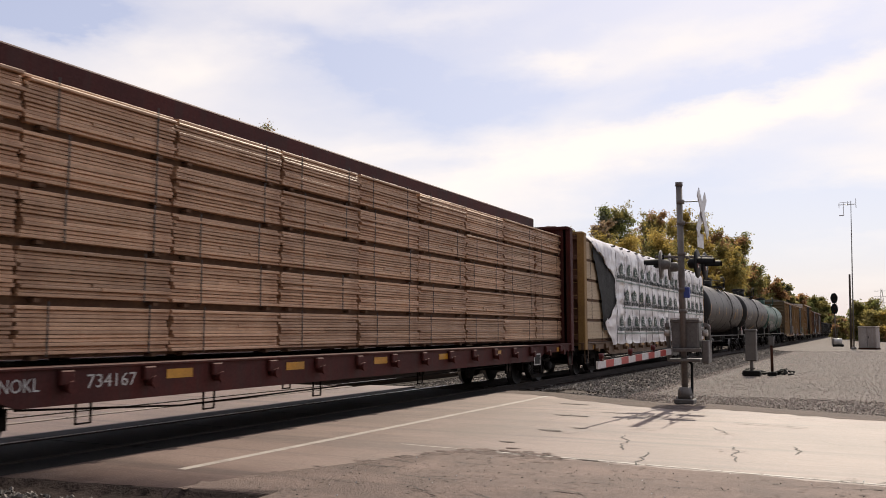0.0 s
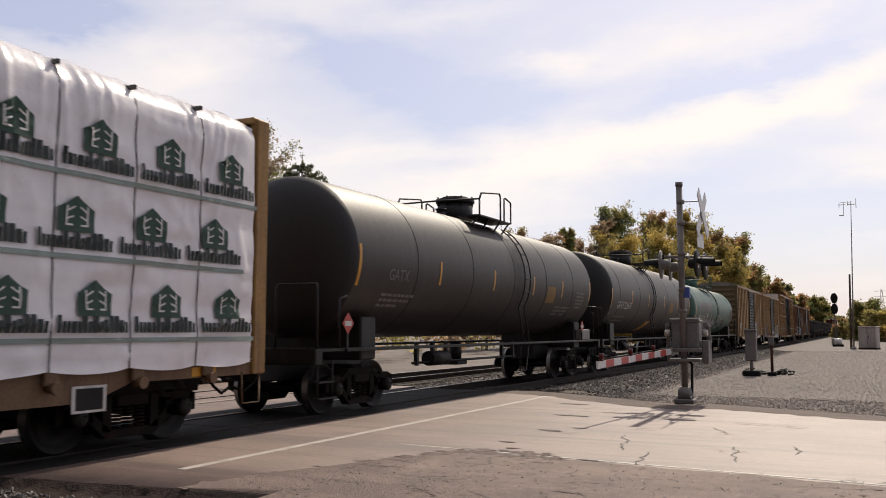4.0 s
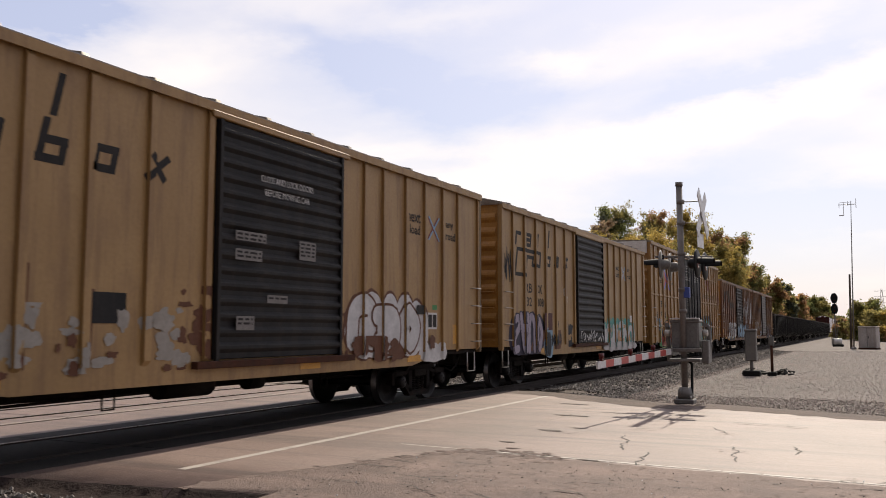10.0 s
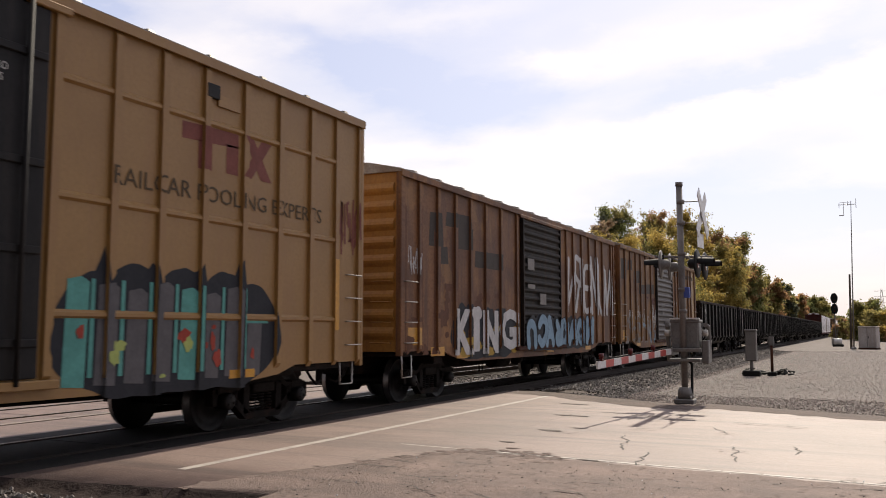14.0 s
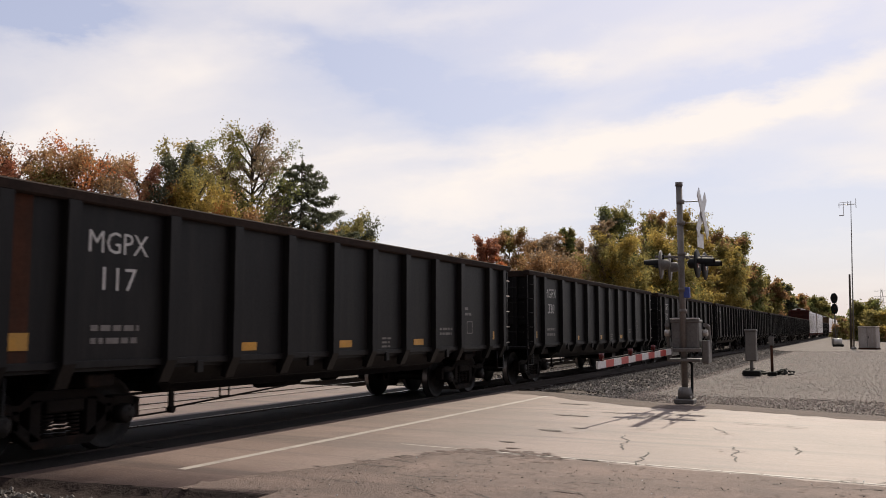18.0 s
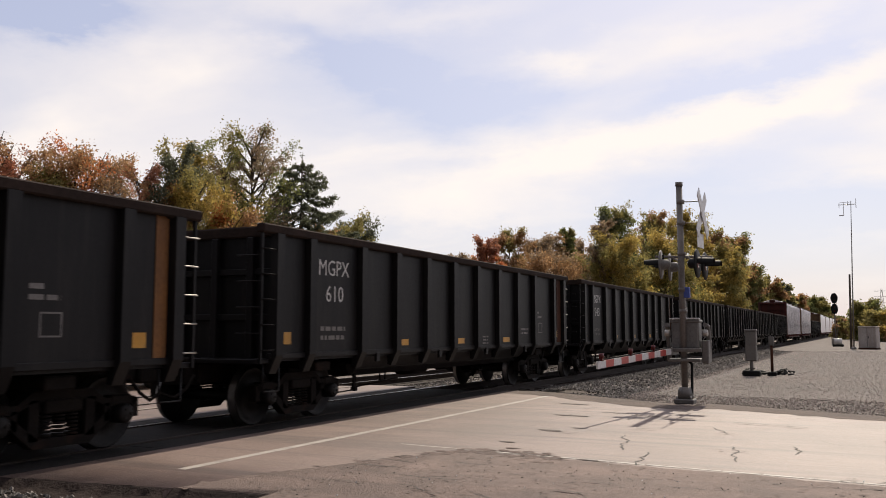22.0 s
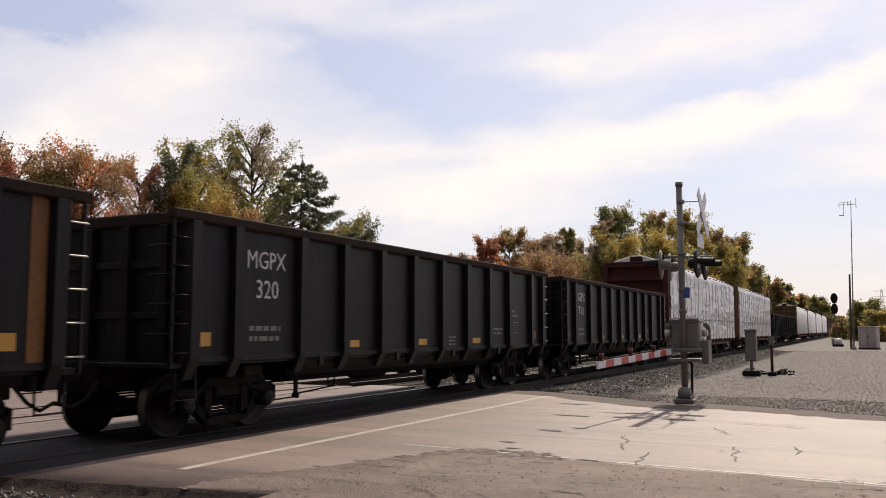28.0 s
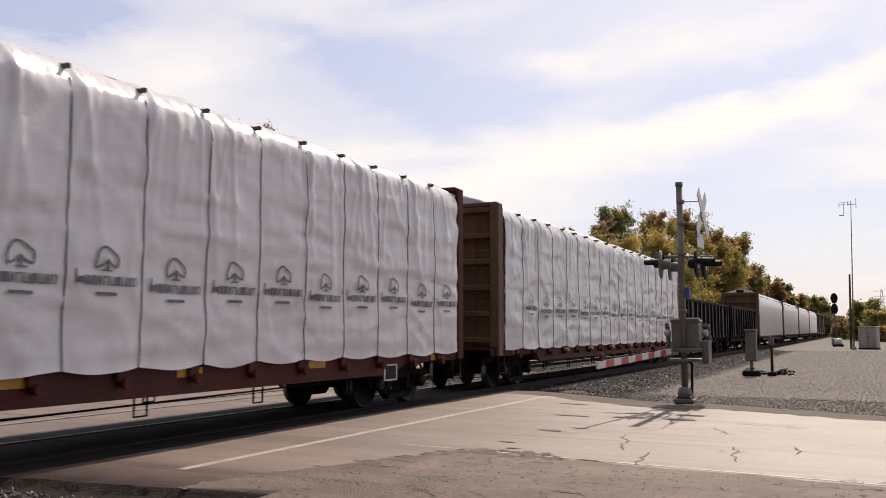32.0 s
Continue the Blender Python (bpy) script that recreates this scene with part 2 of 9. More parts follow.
M_BOXY = mat("faded_yellow_boxcar", (0.345, 0.208, 0.078), (0.295, 0.172, 0.06), 0.55, scale=0.8, fine=18, bump=0.1, streak=(0.15, 0.075, 0.032), streak_amount=0.5, stain=(0.22, 0.122, 0.05), stain_amount=0.4, mark=0.8)
M_BOXT = mat("golden_yellow_boxcar", (0.288, 0.158, 0.046), (0.245, 0.130, 0.037), 0.5, scale=0.8, fine=18, bump=0.1, streak=(0.24, 0.12, 0.042), streak_amount=0.4, mark=0.85)
M_BOXR = mat("rusted_boxcar_side", (0.21, 0.088, 0.028), (0.105, 0.042, 0.018), 0.65, scale=1.0, fine=18, bump=0.2, streak=(0.075, 0.032, 0.018), streak_amount=0.65, stain=(0.38, 0.19, 0.05), stain_amount=0.35)
M_BOXR2 = mat("brown_and_ochre_boxcar_side", (0.28, 0.135, 0.03), (0.13, 0.052, 0.02), 0.65, scale=0.8, fine=18, bump=0.2, streak=(0.075, 0.034, 0.018), streak_amount=0.8, stain=(0.10, 0.048, 0.026), stain_amount=0.5)
M_ENDO = mat("orange_boxcar_end", (0.3944, 0.1836, 0.034), (0.3264, 0.1496, 0.0306), 0.55, scale=0.8, fine=18, bump=0.1, streak=(0.2, 0.09, 0.03), streak_amount=0.35)
M_ENDY = mat("dull_yellow_boxcar_end", (0.1612, 0.1116, 0.0527), (0.1178, 0.0775, 0.0372), 0.65, scale=0.8, fine=18, bump=0.15, streak=(0.10, 0.062, 0.034), streak_amount=0.5)
M_ROOF = mat("galvanised_roof", (0.30, 0.27, 0.24), (0.19, 0.16, 0.13), 0.5, 0.4, scale=1.0, fine=18, bump=0.1, stain=(0.14, 0.075, 0.04), stain_amount=0.6)
M_DOORB = mat("black_corrugated_door", (0.0087, 0.0081, 0.0087), (0.0144, 0.0133, 0.013), 0.6, spec=0.2, scale=1.2, fine=22, bump=0.1, streak=(0.032, 0.026, 0.022), streak_amount=0.45)
M_RUBBED = mat("rubbed_rusty_primer", (0.055, 0.05, 0.045), (0.075, 0.06, 0.05), 0.75, scale=4, fine=24, bump=0.15, stain=(0.035, 0.03, 0.028), stain_amount=0.5)
M_DOORR = mat("dusty_brown_door", (0.036, 0.028, 0.026), (0.024, 0.018, 0.016), 0.5, spec=0.3, scale=1.2, fine=22, bump=0.15, streak=(0.06, 0.034, 0.026), streak_amount=0.6)
M_DOORG = mat("grey_rusted_door", (0.0154, 0.0126, 0.0112), (0.0112, 0.0084, 0.007), 0.6, spec=0.12, scale=1.2, fine=22, bump=0.15, streak=(0.035, 0.019, 0.013), streak_amount=0.6)
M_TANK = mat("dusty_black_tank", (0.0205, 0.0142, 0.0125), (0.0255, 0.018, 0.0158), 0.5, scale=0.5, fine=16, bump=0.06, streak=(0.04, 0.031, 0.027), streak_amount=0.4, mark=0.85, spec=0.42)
M_TANKEND = mat("near_black_tank_head", (0.0072, 0.0066, 0.0063), (0.0098, 0.0086, 0.0081), 0.6, scale=0.6, fine=16, bump=0.06)
M_GREEN = mat("faded_green_tank", (0.030, 0.088, 0.068), (0.043, 0.106, 0.08), 0.5, scale=0.5, fine=16, bump=0.05, stain=(0.13, 0.115, 0.07), stain_amount=0.35, streak=(0.05, 0.055, 0.042), streak_amount=0.45, mark=0.85, spec=0.5)
M_WHITE = mat("white_lumber_wrap", (0.87, 0.845, 0.855), (0.82, 0.79, 0.81), 0.22, scale=1.6, fine=6, bump=0.35, mark=0.92, spec=0.7, stain=(0.62, 0.59, 0.57), stain_amount=0.2, translucent=0.15)
M_TARP = mat("black_wrap_lining", (0.006, 0.006, 0.0065), (0.01, 0.01, 0.01), 0.6, spec=0.15, scale=3, fine=12, bump=0.5)
M_WOOD = mat("raw_sawn_lumber", (0.56, 0.355, 0.222), (0.45, 0.272, 0.162), 0.55, scale=2.2, fine=26, bump=0.2, stain=(0.30, 0.16, 0.092), stain_amount=0.4, vary=0.13, mark=0.75, island=0.18)
# lumber brown darkened to stand for the shade inside the stacks
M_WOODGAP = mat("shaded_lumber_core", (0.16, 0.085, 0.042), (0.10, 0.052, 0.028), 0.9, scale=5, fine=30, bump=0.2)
M_STRAP = mat("dark_band", (0.06, 0.052, 0.048), (0.04, 0.036, 0.034), 0.5, scale=8, bump=0.05)
M_YEL = mat("reflective_yellow_mark", (0.6, 0.29, 0.022), (0.5, 0.235, 0.02), 0.4, scale=4, bump=0.05, stain=(0.28, 0.16, 0.04), stain_amount=0.35)
M_OCHRE = mat("faded_ochre_stencil", (0.24, 0.125, 0.02), (0.18, 0.095, 0.018), 0.6, scale=5, bump=0.03, stain=(0.07, 0.045, 0.02), stain_amount=0.5)
M_LETW = mat("white_lettering", (0.62, 0.60, 0.57), (0.50, 0.48, 0.45), 0.6, scale=5, bump=0.03)
M_LETG = mat("dusty_pale_lettering", (0.195, 0.1762, 0.1613), (0.15, 0.135, 0.1237), 0.6, scale=5, bump=0.03)
M_LETK = mat("black_lettering", (0.018, 0.016, 0.015), (0.03, 0.026, 0.023), 0.6, spec=0.15, scale=5, bump=0.03)
M_LETKF = mat("faded_black_lettering", (0.075, 0.055, 0.036), (0.10, 0.07, 0.04), 0.6, spec=0.15, scale=3, bump=0.03)
M_LETDIM = mat("dirty_white_print", (0.13, 0.115, 0.11), (0.09, 0.08, 0.075), 0.6, scale=5, bump=0.03)
M_LETN = mat("dark_green_print", (0.042, 0.078, 0.062), (0.055, 0.094, 0.076), 0.5, spec=0.15, scale=5, bump=0.03)
M_LETND = mat("black_green_print", (0.03, 0.04, 0.04), (0.045, 0.055, 0.052), 0.5, spec=0.15, scale=5, bump=0.03)
M_LETGB = mat("grey_green_band", (0.24, 0.29, 0.265), (0.20, 0.25, 0.225), 0.5, scale=5, bump=0.03)
M_LETGY = mat("grey_print", (0.13, 0.13, 0.135), (0.17, 0.17, 0.175), 0.5, scale=5, bump=0.03)
M_BLUE = mat("blue_logo_paint", (0.05, 0.09, 0.36), (0.07, 0.11, 0.40), 0.5, scale=5, bump=0.03)
M_LRED = mat("red_logo_paint", (0.50, 0.045, 0.04), (0.42, 0.05, 0.04), 0.5, scale=5, bump=0.03)
M_PLACARD = mat("placard_red", (0.45, 0.05, 0.04), (0.38, 0.05, 0.04), 0.5, scale=5, bump=0.03)
M_GAL = mat("weathered_aluminium_mast", (0.2205, 0.1995, 0.1837), (0.1575, 0.1391, 0.126), 0.5, 0.3, scale=3, fine=30, bump=0.12, stain=(0.16, 0.125, 0.10), stain_amount=0.4)
M_CASE = mat("grey_equipment_paint", (0.1786, 0.1711, 0.1612), (0.1389, 0.1314, 0.124), 0.5, 0.2, scale=3, fine=24, bump=0.1, streak=(0.17, 0.14, 0.12), streak_amount=0.4)
M_DARKIRON = mat("black_signal_iron", (0.007, 0.007, 0.007), (0.012, 0.0115, 0.011), 0.6, spec=0.2, scale=5, bump=0.08)
M_SIGNW = mat("white_reflective_board", (0.72, 0.71, 0.70), (0.62, 0.60, 0.58), 0.4, scale=4, bump=0.05)
M_GATER = mat("gate_red_stripe", (0.50, 0.045, 0.035), (0.42, 0.05, 0.04), 0.4, scale=5, bump=0.03)
M_LENS = mat("dark_red_lens", (0.12, 0.01, 0.01), (0.09, 0.01, 0.01), 0.15, scale=5, bump=0.0)
M_HUT = mat("pale_weathered_hut_paint", (0.50, 0.46, 0.43), (0.38, 0.34, 0.31), 0.7, scale=1.2, fine=14, bump=0.15, streak=(0.28, 0.21, 0.17), streak_amount=0.45)
M_CONC = mat("pale_concrete", (0.2976, 0.279, 0.2604), (0.2294, 0.2139, 0.1984), 0.8, scale=2, fine=20, bump=0.3, streak=(0.27, 0.24, 0.22), streak_amount=0.4)
M_BARK = mat("tree_bark", (0.09, 0.07, 0.052), (0.055, 0.043, 0.033), 0.9, scale=3, fine=18, bump=0.5)
LEAF = {k: mat("leaf_" + k, a, b, 0.6, scale=1.1, fine=9, bump=0.0, translucent=0.62, spec=0.3, vary=0.1, mark=0.8, island=0.35) for k, a, b in (
    ("olive", (0.358, 0.307, 0.109), (0.269, 0.230, 0.083)), ("green", (0.256, 0.269, 0.096), (0.192, 0.205, 0.077)),
    ("brown", (0.461, 0.269, 0.134), (0.358, 0.218, 0.109)), ("russet", (0.512, 0.224, 0.141), (0.410, 0.192, 0.115)),
    ("yellow", (0.512, 0.371, 0.109), (0.397, 0.301, 0.090)), ("dark", (0.132, 0.143, 0.096), (0.155, 0.163, 0.102)),
    ("orange", (0.589, 0.205, 0.083), (0.474, 0.186, 0.077)), ("grey", (0.371, 0.262, 0.166), (0.294, 0.218, 0.141)))}
PAINT_LIME = mat("lime_outline", (0.36, 0.42, 0.10), (0.28, 0.34, 0.09), 0.55, scale=4, fine=20, bump=0.03, mark=0.85)

# ---------- mesh building ----------
class Geo:
    """Collects faces for one mesh; smooth marks the rounded ones."""

    def __init__(self):
        self.v, self.f, self.s = [], [], []

    def add(self, verts, faces, smooth=False):
        k = len(self.v)
        self.v.extend(tuple(p) for p in verts)
        self.f.extend(tuple(i + k for i in f) for f in faces)
        self.s.extend([smooth] * len(faces))
        return self

    def box(self, x0, x1, y0, y1, z0, z1, c=0.0):
        if c <= 0:
            return self.add([(x, y, z) for x in (x0, x1) for y in (y0, y1) for z in (z0, z1)],
                            [(0, 1, 3, 2), (4, 6, 7, 5), (0, 4, 5, 1), (2, 3, 7, 6), (0, 2, 6, 4), (1, 5, 7, 3)])
        bm = bmesh.new()
        bmesh.ops.create_cube(bm, size=1.0)
        for v in bm.verts:
            v.co = ((x0 + x1) / 2 + v.co.x * (x1 - x0), (y0 + y1) / 2 + v.co.y * (y1 - y0), (z0 + z1) / 2 + v.co.z * (z1 - z0))
        bmesh.ops.bevel(bm, geom=bm.edges[:], offset=c, segments=1, affect="EDGES")
        return self.bm(bm)

    def bm(self, bm, smooth=False):
        bm.verts.index_update()
        self.add([v.co[:] for v in bm.verts], [[v.index for v in f.verts] for f in bm.faces], smooth)
        bm.free()
        return self

    def rod(self, a, b, r, n=8, r2=None, caps=True):
        a, b = Vector(a), Vector(b)
        r2 = r if r2 is None else r2
        d = (b - a).normalized()
        u = d.orthogonal().normalized()
        w = d.cross(u)
        ring = [(math.cos(2 * math.pi * i / n), math.sin(2 * math.pi * i / n)) for i in range(n)]
        self.add([a + (u * c + w * s) * r for c, s in ring] + [b + (u * c + w * s) * r2 for c, s in ring],
                 [(i, (i + 1) % n, n + (i + 1) % n, n + i) for i in range(n)], n > 5)
        if caps:
            k = len(self.v) - 2 * n
            self.f += [tuple(k + i for i in reversed(range(n))), tuple(k + n + i for i in range(n))]
            self.s += [False, False]
        return self

    def pipe(self, pts, r, n=6):
        """One bent rod through the points."""
        pts = [Vector(p) for p in pts]
        base, u = len(self.v), None
        for i, p in enumerate(pts):
            d = ((pts[min(i + 1, len(pts) - 1)] - p).normalized() + (p - pts[max(i - 1, 0)]).normalized()).normalized()
            u = d.orthogonal().normalized() if u is None else (u - d * u.dot(d)).normalized()
            w = d.cross(u)
            self.v.extend(tuple(p + (u * math.cos(2 * math.pi * k / n) + w * math.sin(2 * math.pi * k / n)) * r) for k in range(n))
        for i in range(len(pts) - 1):
            for k in range(n):
                self.f.append((base + i * n + k, base + i * n + (k + 1) % n, base + (i + 1) * n + (k + 1) % n, base + (i + 1) * n + k)); self.s.append(True)
        self.f += [tuple(base + k for k in range(n)), tuple(base + (len(pts) - 1) * n + k for k in range(n))]; self.s += [False, False]
        return self

    def bar(self, a, b, w, h):
        """A flat bar from a to b: w across, h high."""
        a, b = Vector(a), Vector(b)
        d = (b - a).normalized()
        up = Vector((0, 0, 1)) if abs(d.z) < 0.95 else Vector((0, 1, 0))
        u = d.cross(up).normalized() * w / 2
        q = u.cross(d).normalized() * h / 2
        return self.add([p + i * u + j * q for p in (a, b) for i, j in ((-1, -1), (1, -1), (1, 1), (-1, 1))],
                        [(0, 3, 2, 1), (4, 5, 6, 7), (0, 1, 5, 4), (1, 2, 6, 5), (2, 3, 7, 6), (3, 0, 4, 7)])

    def prism_x(self, poly, x0, x1):
        """A (y, z) outline given depth along x."""
        n = len(poly)
        return self.add([(x0, y, z) for y, z in poly] + [(x1, y, z) for y, z in poly],
                        [tuple(range(n)), tuple(reversed(range(n, 2 * n)))] + [(i, i + n, (i + 1) % n + n, (i + 1) % n) for i in range(n)])

    def prism_y(self, poly, y0, y1):
        """An (x, z) outline given depth along y."""
        n = len(poly)
        return self.add([(x, y0, z) for x, z in poly] + [(x, y1, z) for x, z in poly],
                        [tuple(reversed(range(n))), tuple(range(n, 2 * n))] + [(i, (i + 1) % n, (i + 1) % n + n, i + n) for i in range(n)])

    def lathe_y(self, prof, n=40, cx=0.0, cz=0.0):
        """(y, r) pairs turned about an axis along y."""
        vs = [(cx + r * math.cos(2 * math.pi * i / n), y, cz + r * math.sin(2 * math.pi * i / n)) for y, r in prof for i in range(n)]
        fs = [(k * n + i, k * n + (i + 1) % n, (k + 1) * n + (i + 1) % n, (k + 1) * n + i) for k in range(len(prof) - 1) for i in range(n)]
        return self.add(vs, fs, True)

    def lathe_x(self, prof, n=28, cy=0.0, cz=0.0):
        vs = [(x, cy + r * math.cos(2 * math.pi * i / n), cz + r * math.sin(2 * math.pi * i / n)) for x, r in prof for i in range(n)]
        fs = [(k * n + i, (k + 1) * n + i, (k + 1) * n + (i + 1) % n, k * n + (i + 1) % n) for k in range(len(prof) - 1) for i in range(n)]
        return self.add(vs, fs, True)

    def mesh(self, name, material):
        me = bpy.data.meshes.new(name)
        me.from_pydata(self.v, [], self.f)
        me.polygons.foreach_set("use_smooth", self.s)
        me.materials.append(material)
        bm = bmesh.new(); bm.from_mesh(me)
        loose = [v for v in bm.verts if not v.link_faces]
        if loose:
            bmesh.ops.delete(bm, geom=loose, context="VERTS")
        bmesh.ops.recalc_face_normals(bm, faces=bm.faces[:])
        bm.to_mesh(me); bm.free()
        me.update()
        return me


def part(name, geo, material, parent, label="", at=None):
    """Links a Geo or a mesh as one part under a thing."""
    me = geo.mesh(name, material) if isinstance(geo, Geo) else geo
    ob = new(name, me)
    ob.parent = parent
    if at is not None:
        ob.matrix_basis = at if isinstance(at, Matrix) else Matrix.Translation(at)
    return tagged(ob, label)


def thing(name, at, label, category, group="", kind=""):
    ob = new(name)
    ob.empty_display_size = 0.3
    ob.matrix_basis = at if isinstance(at, Matrix) else Matrix.Translation(at)
    return tagged(ob, label, category, group, kind)


def solid(name, geo, material, label, category, group="", kind=""):
    return tagged(new(name, geo.mesh(name, material)), label, category, group, kind)


_words = {}


def words(text, material, width=None, height=0.3, spacing=1.0, depth=0.003, fat=0.0):
    """Flat raised lettering in the (y, z) plane facing +x, its lower left corner at the origin."""
    key = (text, material.name, width, height, spacing, fat)
    if key not in _words:
        cu = bpy.data.curves.new("lettering", "FONT")
        cu.body, cu.size, cu.space_character, cu.extrude, cu.resolution_u = text, 1.0, spacing, 0.0, 2
        cu.offset = fat
        tmp = bpy.data.objects.new("lettering", cu)
        scene.collection.objects.link(tmp)
        me = bpy.data.meshes.new_from_object(tmp.evaluated_get(bpy.context.evaluated_depsgraph_get()))
        bpy.data.objects.remove(tmp)
        co = np.empty(len(me.vertices) * 3); me.vertices.foreach_get("co", co); co = co.reshape(-1, 3)
        lo, hi = co.min(0), co.max(0)
        k = height / (hi[1] - lo[1]); kw = k if width is None else width / (hi[0] - lo[0])
        res = np.stack([np.full(len(co), depth), (co[:, 0] - lo[0]) * kw, (co[:, 1] - lo[1]) * k], 1)
        me.vertices.foreach_set("co", res.ravel()); me.materials.clear(); me.materials.append(material); me.update()
        _words[key] = me
    return _words[key]


def write(text, material, parent, x, y, z, width=None, height=0.3, spacing=1.0, name="lettering", fat=0.0):
    return tagged(part(name, words(text, material, width, height, spacing, fat=fat), material, parent, at=(x, y, z)), kind="stuff")


def lines(material, parent, x, y, z, widths, h=0.05, gap=0.09, seed=1, name="small_print"):
    """Unreadable writing: rows of short bars."""
    rnd, g = random.Random(seed), Geo()
    for k, w in enumerate(widths):
        p = 0.0
        while p < w:
            q = min(w, p + rnd.uniform(0.07, 0.22))
            g.add([(x, y + p, z - k * gap), (x, y + q, z - k * gap), (x, y + q, z - k * gap + h), (x, y + p, z - k * gap + h)], [(0, 1, 2, 3)])
            p = q + 0.04
    return tagged(part(name, g, material, parent), kind="stuff")


def over_posts(car, posts, lift):
    """Paint that runs on across raised posts: the part of each flat mark that meets a post is carried onto its face."""
    for ob in list(car.children):
        if ob.name.split(".")[0] not in ("lettering", "logo_stroke", "logo_letter", "logo_bar", "graffiti_fill", "graffiti_outline", "graffiti_scrawl", "worn_patch", "paint_patch", "graffiti_dot", "graffiti_shape"):
            continue
        me = ob.data.copy() if ob.data.users > 1 else ob.data
        ob.data = me
        dy = ob.location.y
        if not len(me.vertices) or max(v.co.x for v in me.vertices) + ob.location.x > 1.55:
            continue
        ys = [v.co.y + dy for v in me.vertices]
        lo, hi = min(ys), max(ys)
        full = bmesh.new(); full.from_mesh(me)
        for p in posts:
            if p + 0.06 < lo or p - 0.06 > hi:
                continue
            bm = bmesh.new(); bm.from_mesh(me)
            bmesh.ops.bisect_plane(bm, geom=bm.verts[:] + bm.edges[:] + bm.faces[:], plane_co=(0, p - 0.054 - dy, 0), plane_no=(0, -1, 0), clear_outer=True)
            bmesh.ops.bisect_plane(bm, geom=bm.verts[:] + bm.edges[:] + bm.faces[:], plane_co=(0, p + 0.054 - dy, 0), plane_no=(0, 1, 0), clear_outer=True)
            for v in bm.verts:
                v.co.x += lift
            tmp = bpy.data.meshes.new("tmp"); bm.to_mesh(tmp); bm.free()
            full.from_mesh(tmp); bpy.data.meshes.remove(tmp)
        full.to_mesh(me); full.free()


def decal(material, parent, x, poly, name="paint_patch", label=""):
    g = Geo().add([(x, y, z) for y, z in poly], [tuple(range(len(poly)))])
    return part(name, g, material, parent, label)

# ---------- ground, road and tracks ----------
TRACK_X, TRACK2_X = -9.6, -14.05


def sheet(x0, x1, y0, y1, z):
    return Geo().add([(x0, y0, z), (x1, y0, z), (x1, y1, z), (x0, y1, z)], [(0, 1, 2, 3)])


def ground_sheet():
    """One sheet to the horizon: level beside the road, with low ballast shoulders along the tracks."""
    g = Geo()
    xs = [-3000, -900, -300, -120, -60, -40, -28, -22, -18.6, -17.4, -16.4, -11.9, -11.4, -8.0, -7.0, -5.6, -5.0, -4.8, -4, -2, 0, 3, 8, 20, 60, 200, 900, 3000]
    ys = [-1500, -400, -100, -40, -15, -5, 0, 3, 5, 6, 6.25, 6.4, 7, 9, 12, 15, 18, 20, 21.5, 23, 25, 28, 32, 36, 42, 50, 60, 75, 90, 110, 140, 180, 260, 400, 800, 1600, 3500]
    for y in ys:
        for x in xs:
            bed = -16.5 < x < -7.6
            z = -0.24 if bed else -0.14
            if not bed and -7.6 <= x < 20 and y > 21:
                z -= 0.05 * (x < -5)
            if x < -17:
                z = -0.35 + 0.1 * noise.noise((x * 0.1, y * 0.1, 3))
            if abs(x) > 200 or abs(y) > 800:
                z = -0.4
            if -17 < x < 60 and 5.8 < y < 22:
                z = min(z, -0.2)
            if -12 < x < -4.9 and y < 6.3:
                z = -0.36
            g.v.append((x, y, z))
    w = len(xs)
    for j in range(len(ys) - 1):
        for i in range(w - 1):
            g.f.append((j * w + i, j * w + i + 1, (j + 1) * w + i + 1, (j + 1) * w + i)); g.s.append(True)
    ob = solid("ground", g, M_GROUND, "flat grey-brown gravel ground beside the railway", "ground", kind="structure")
    return ob


ground_sheet()

ROAD_Z = -0.012


def road_edge_y(x):
    """The far kerbless edge of the pavement, slightly ragged."""
    return 20.6 - 0.62 * (x + 7.2) * (x > -7.2) * (0.72 if x > -3 else 1.0) + 0.07 * noise.noise((x * 1.9, 2, 0))


def road_sheet(name, x0, x1, near, far, step, z, material, label):
    g = Geo()
    n = max(2, int((x1 - x0) / step))
    for i in range(n + 1):
        x = x0 + (x1 - x0) * i / n
        a, b = near(x), far(x)
        for k in range(9):
            g.v.append((x, a + (b - a) * k / 8, z + 0.001 * noise.noise((x * 0.8, k, 1))))
        g.v.append((x, a - 0.02, z - 0.34)); g.v.append((x, b + 0.02, z - 0.16))
    for i in range(n):
        p, q = i * 11, (i + 1) * 11
        for k in range(8):
            g.f.append((p + k, q + k, q + k + 1, p + k + 1)); g.s.append(True)
        g.f.append((p + 9, q + 9, q, p)); g.f.append((p + 8, q + 8, q + 10, p + 10)); g.s += [False, False]
    return solid(name, g, material, label, "road", kind="structure")


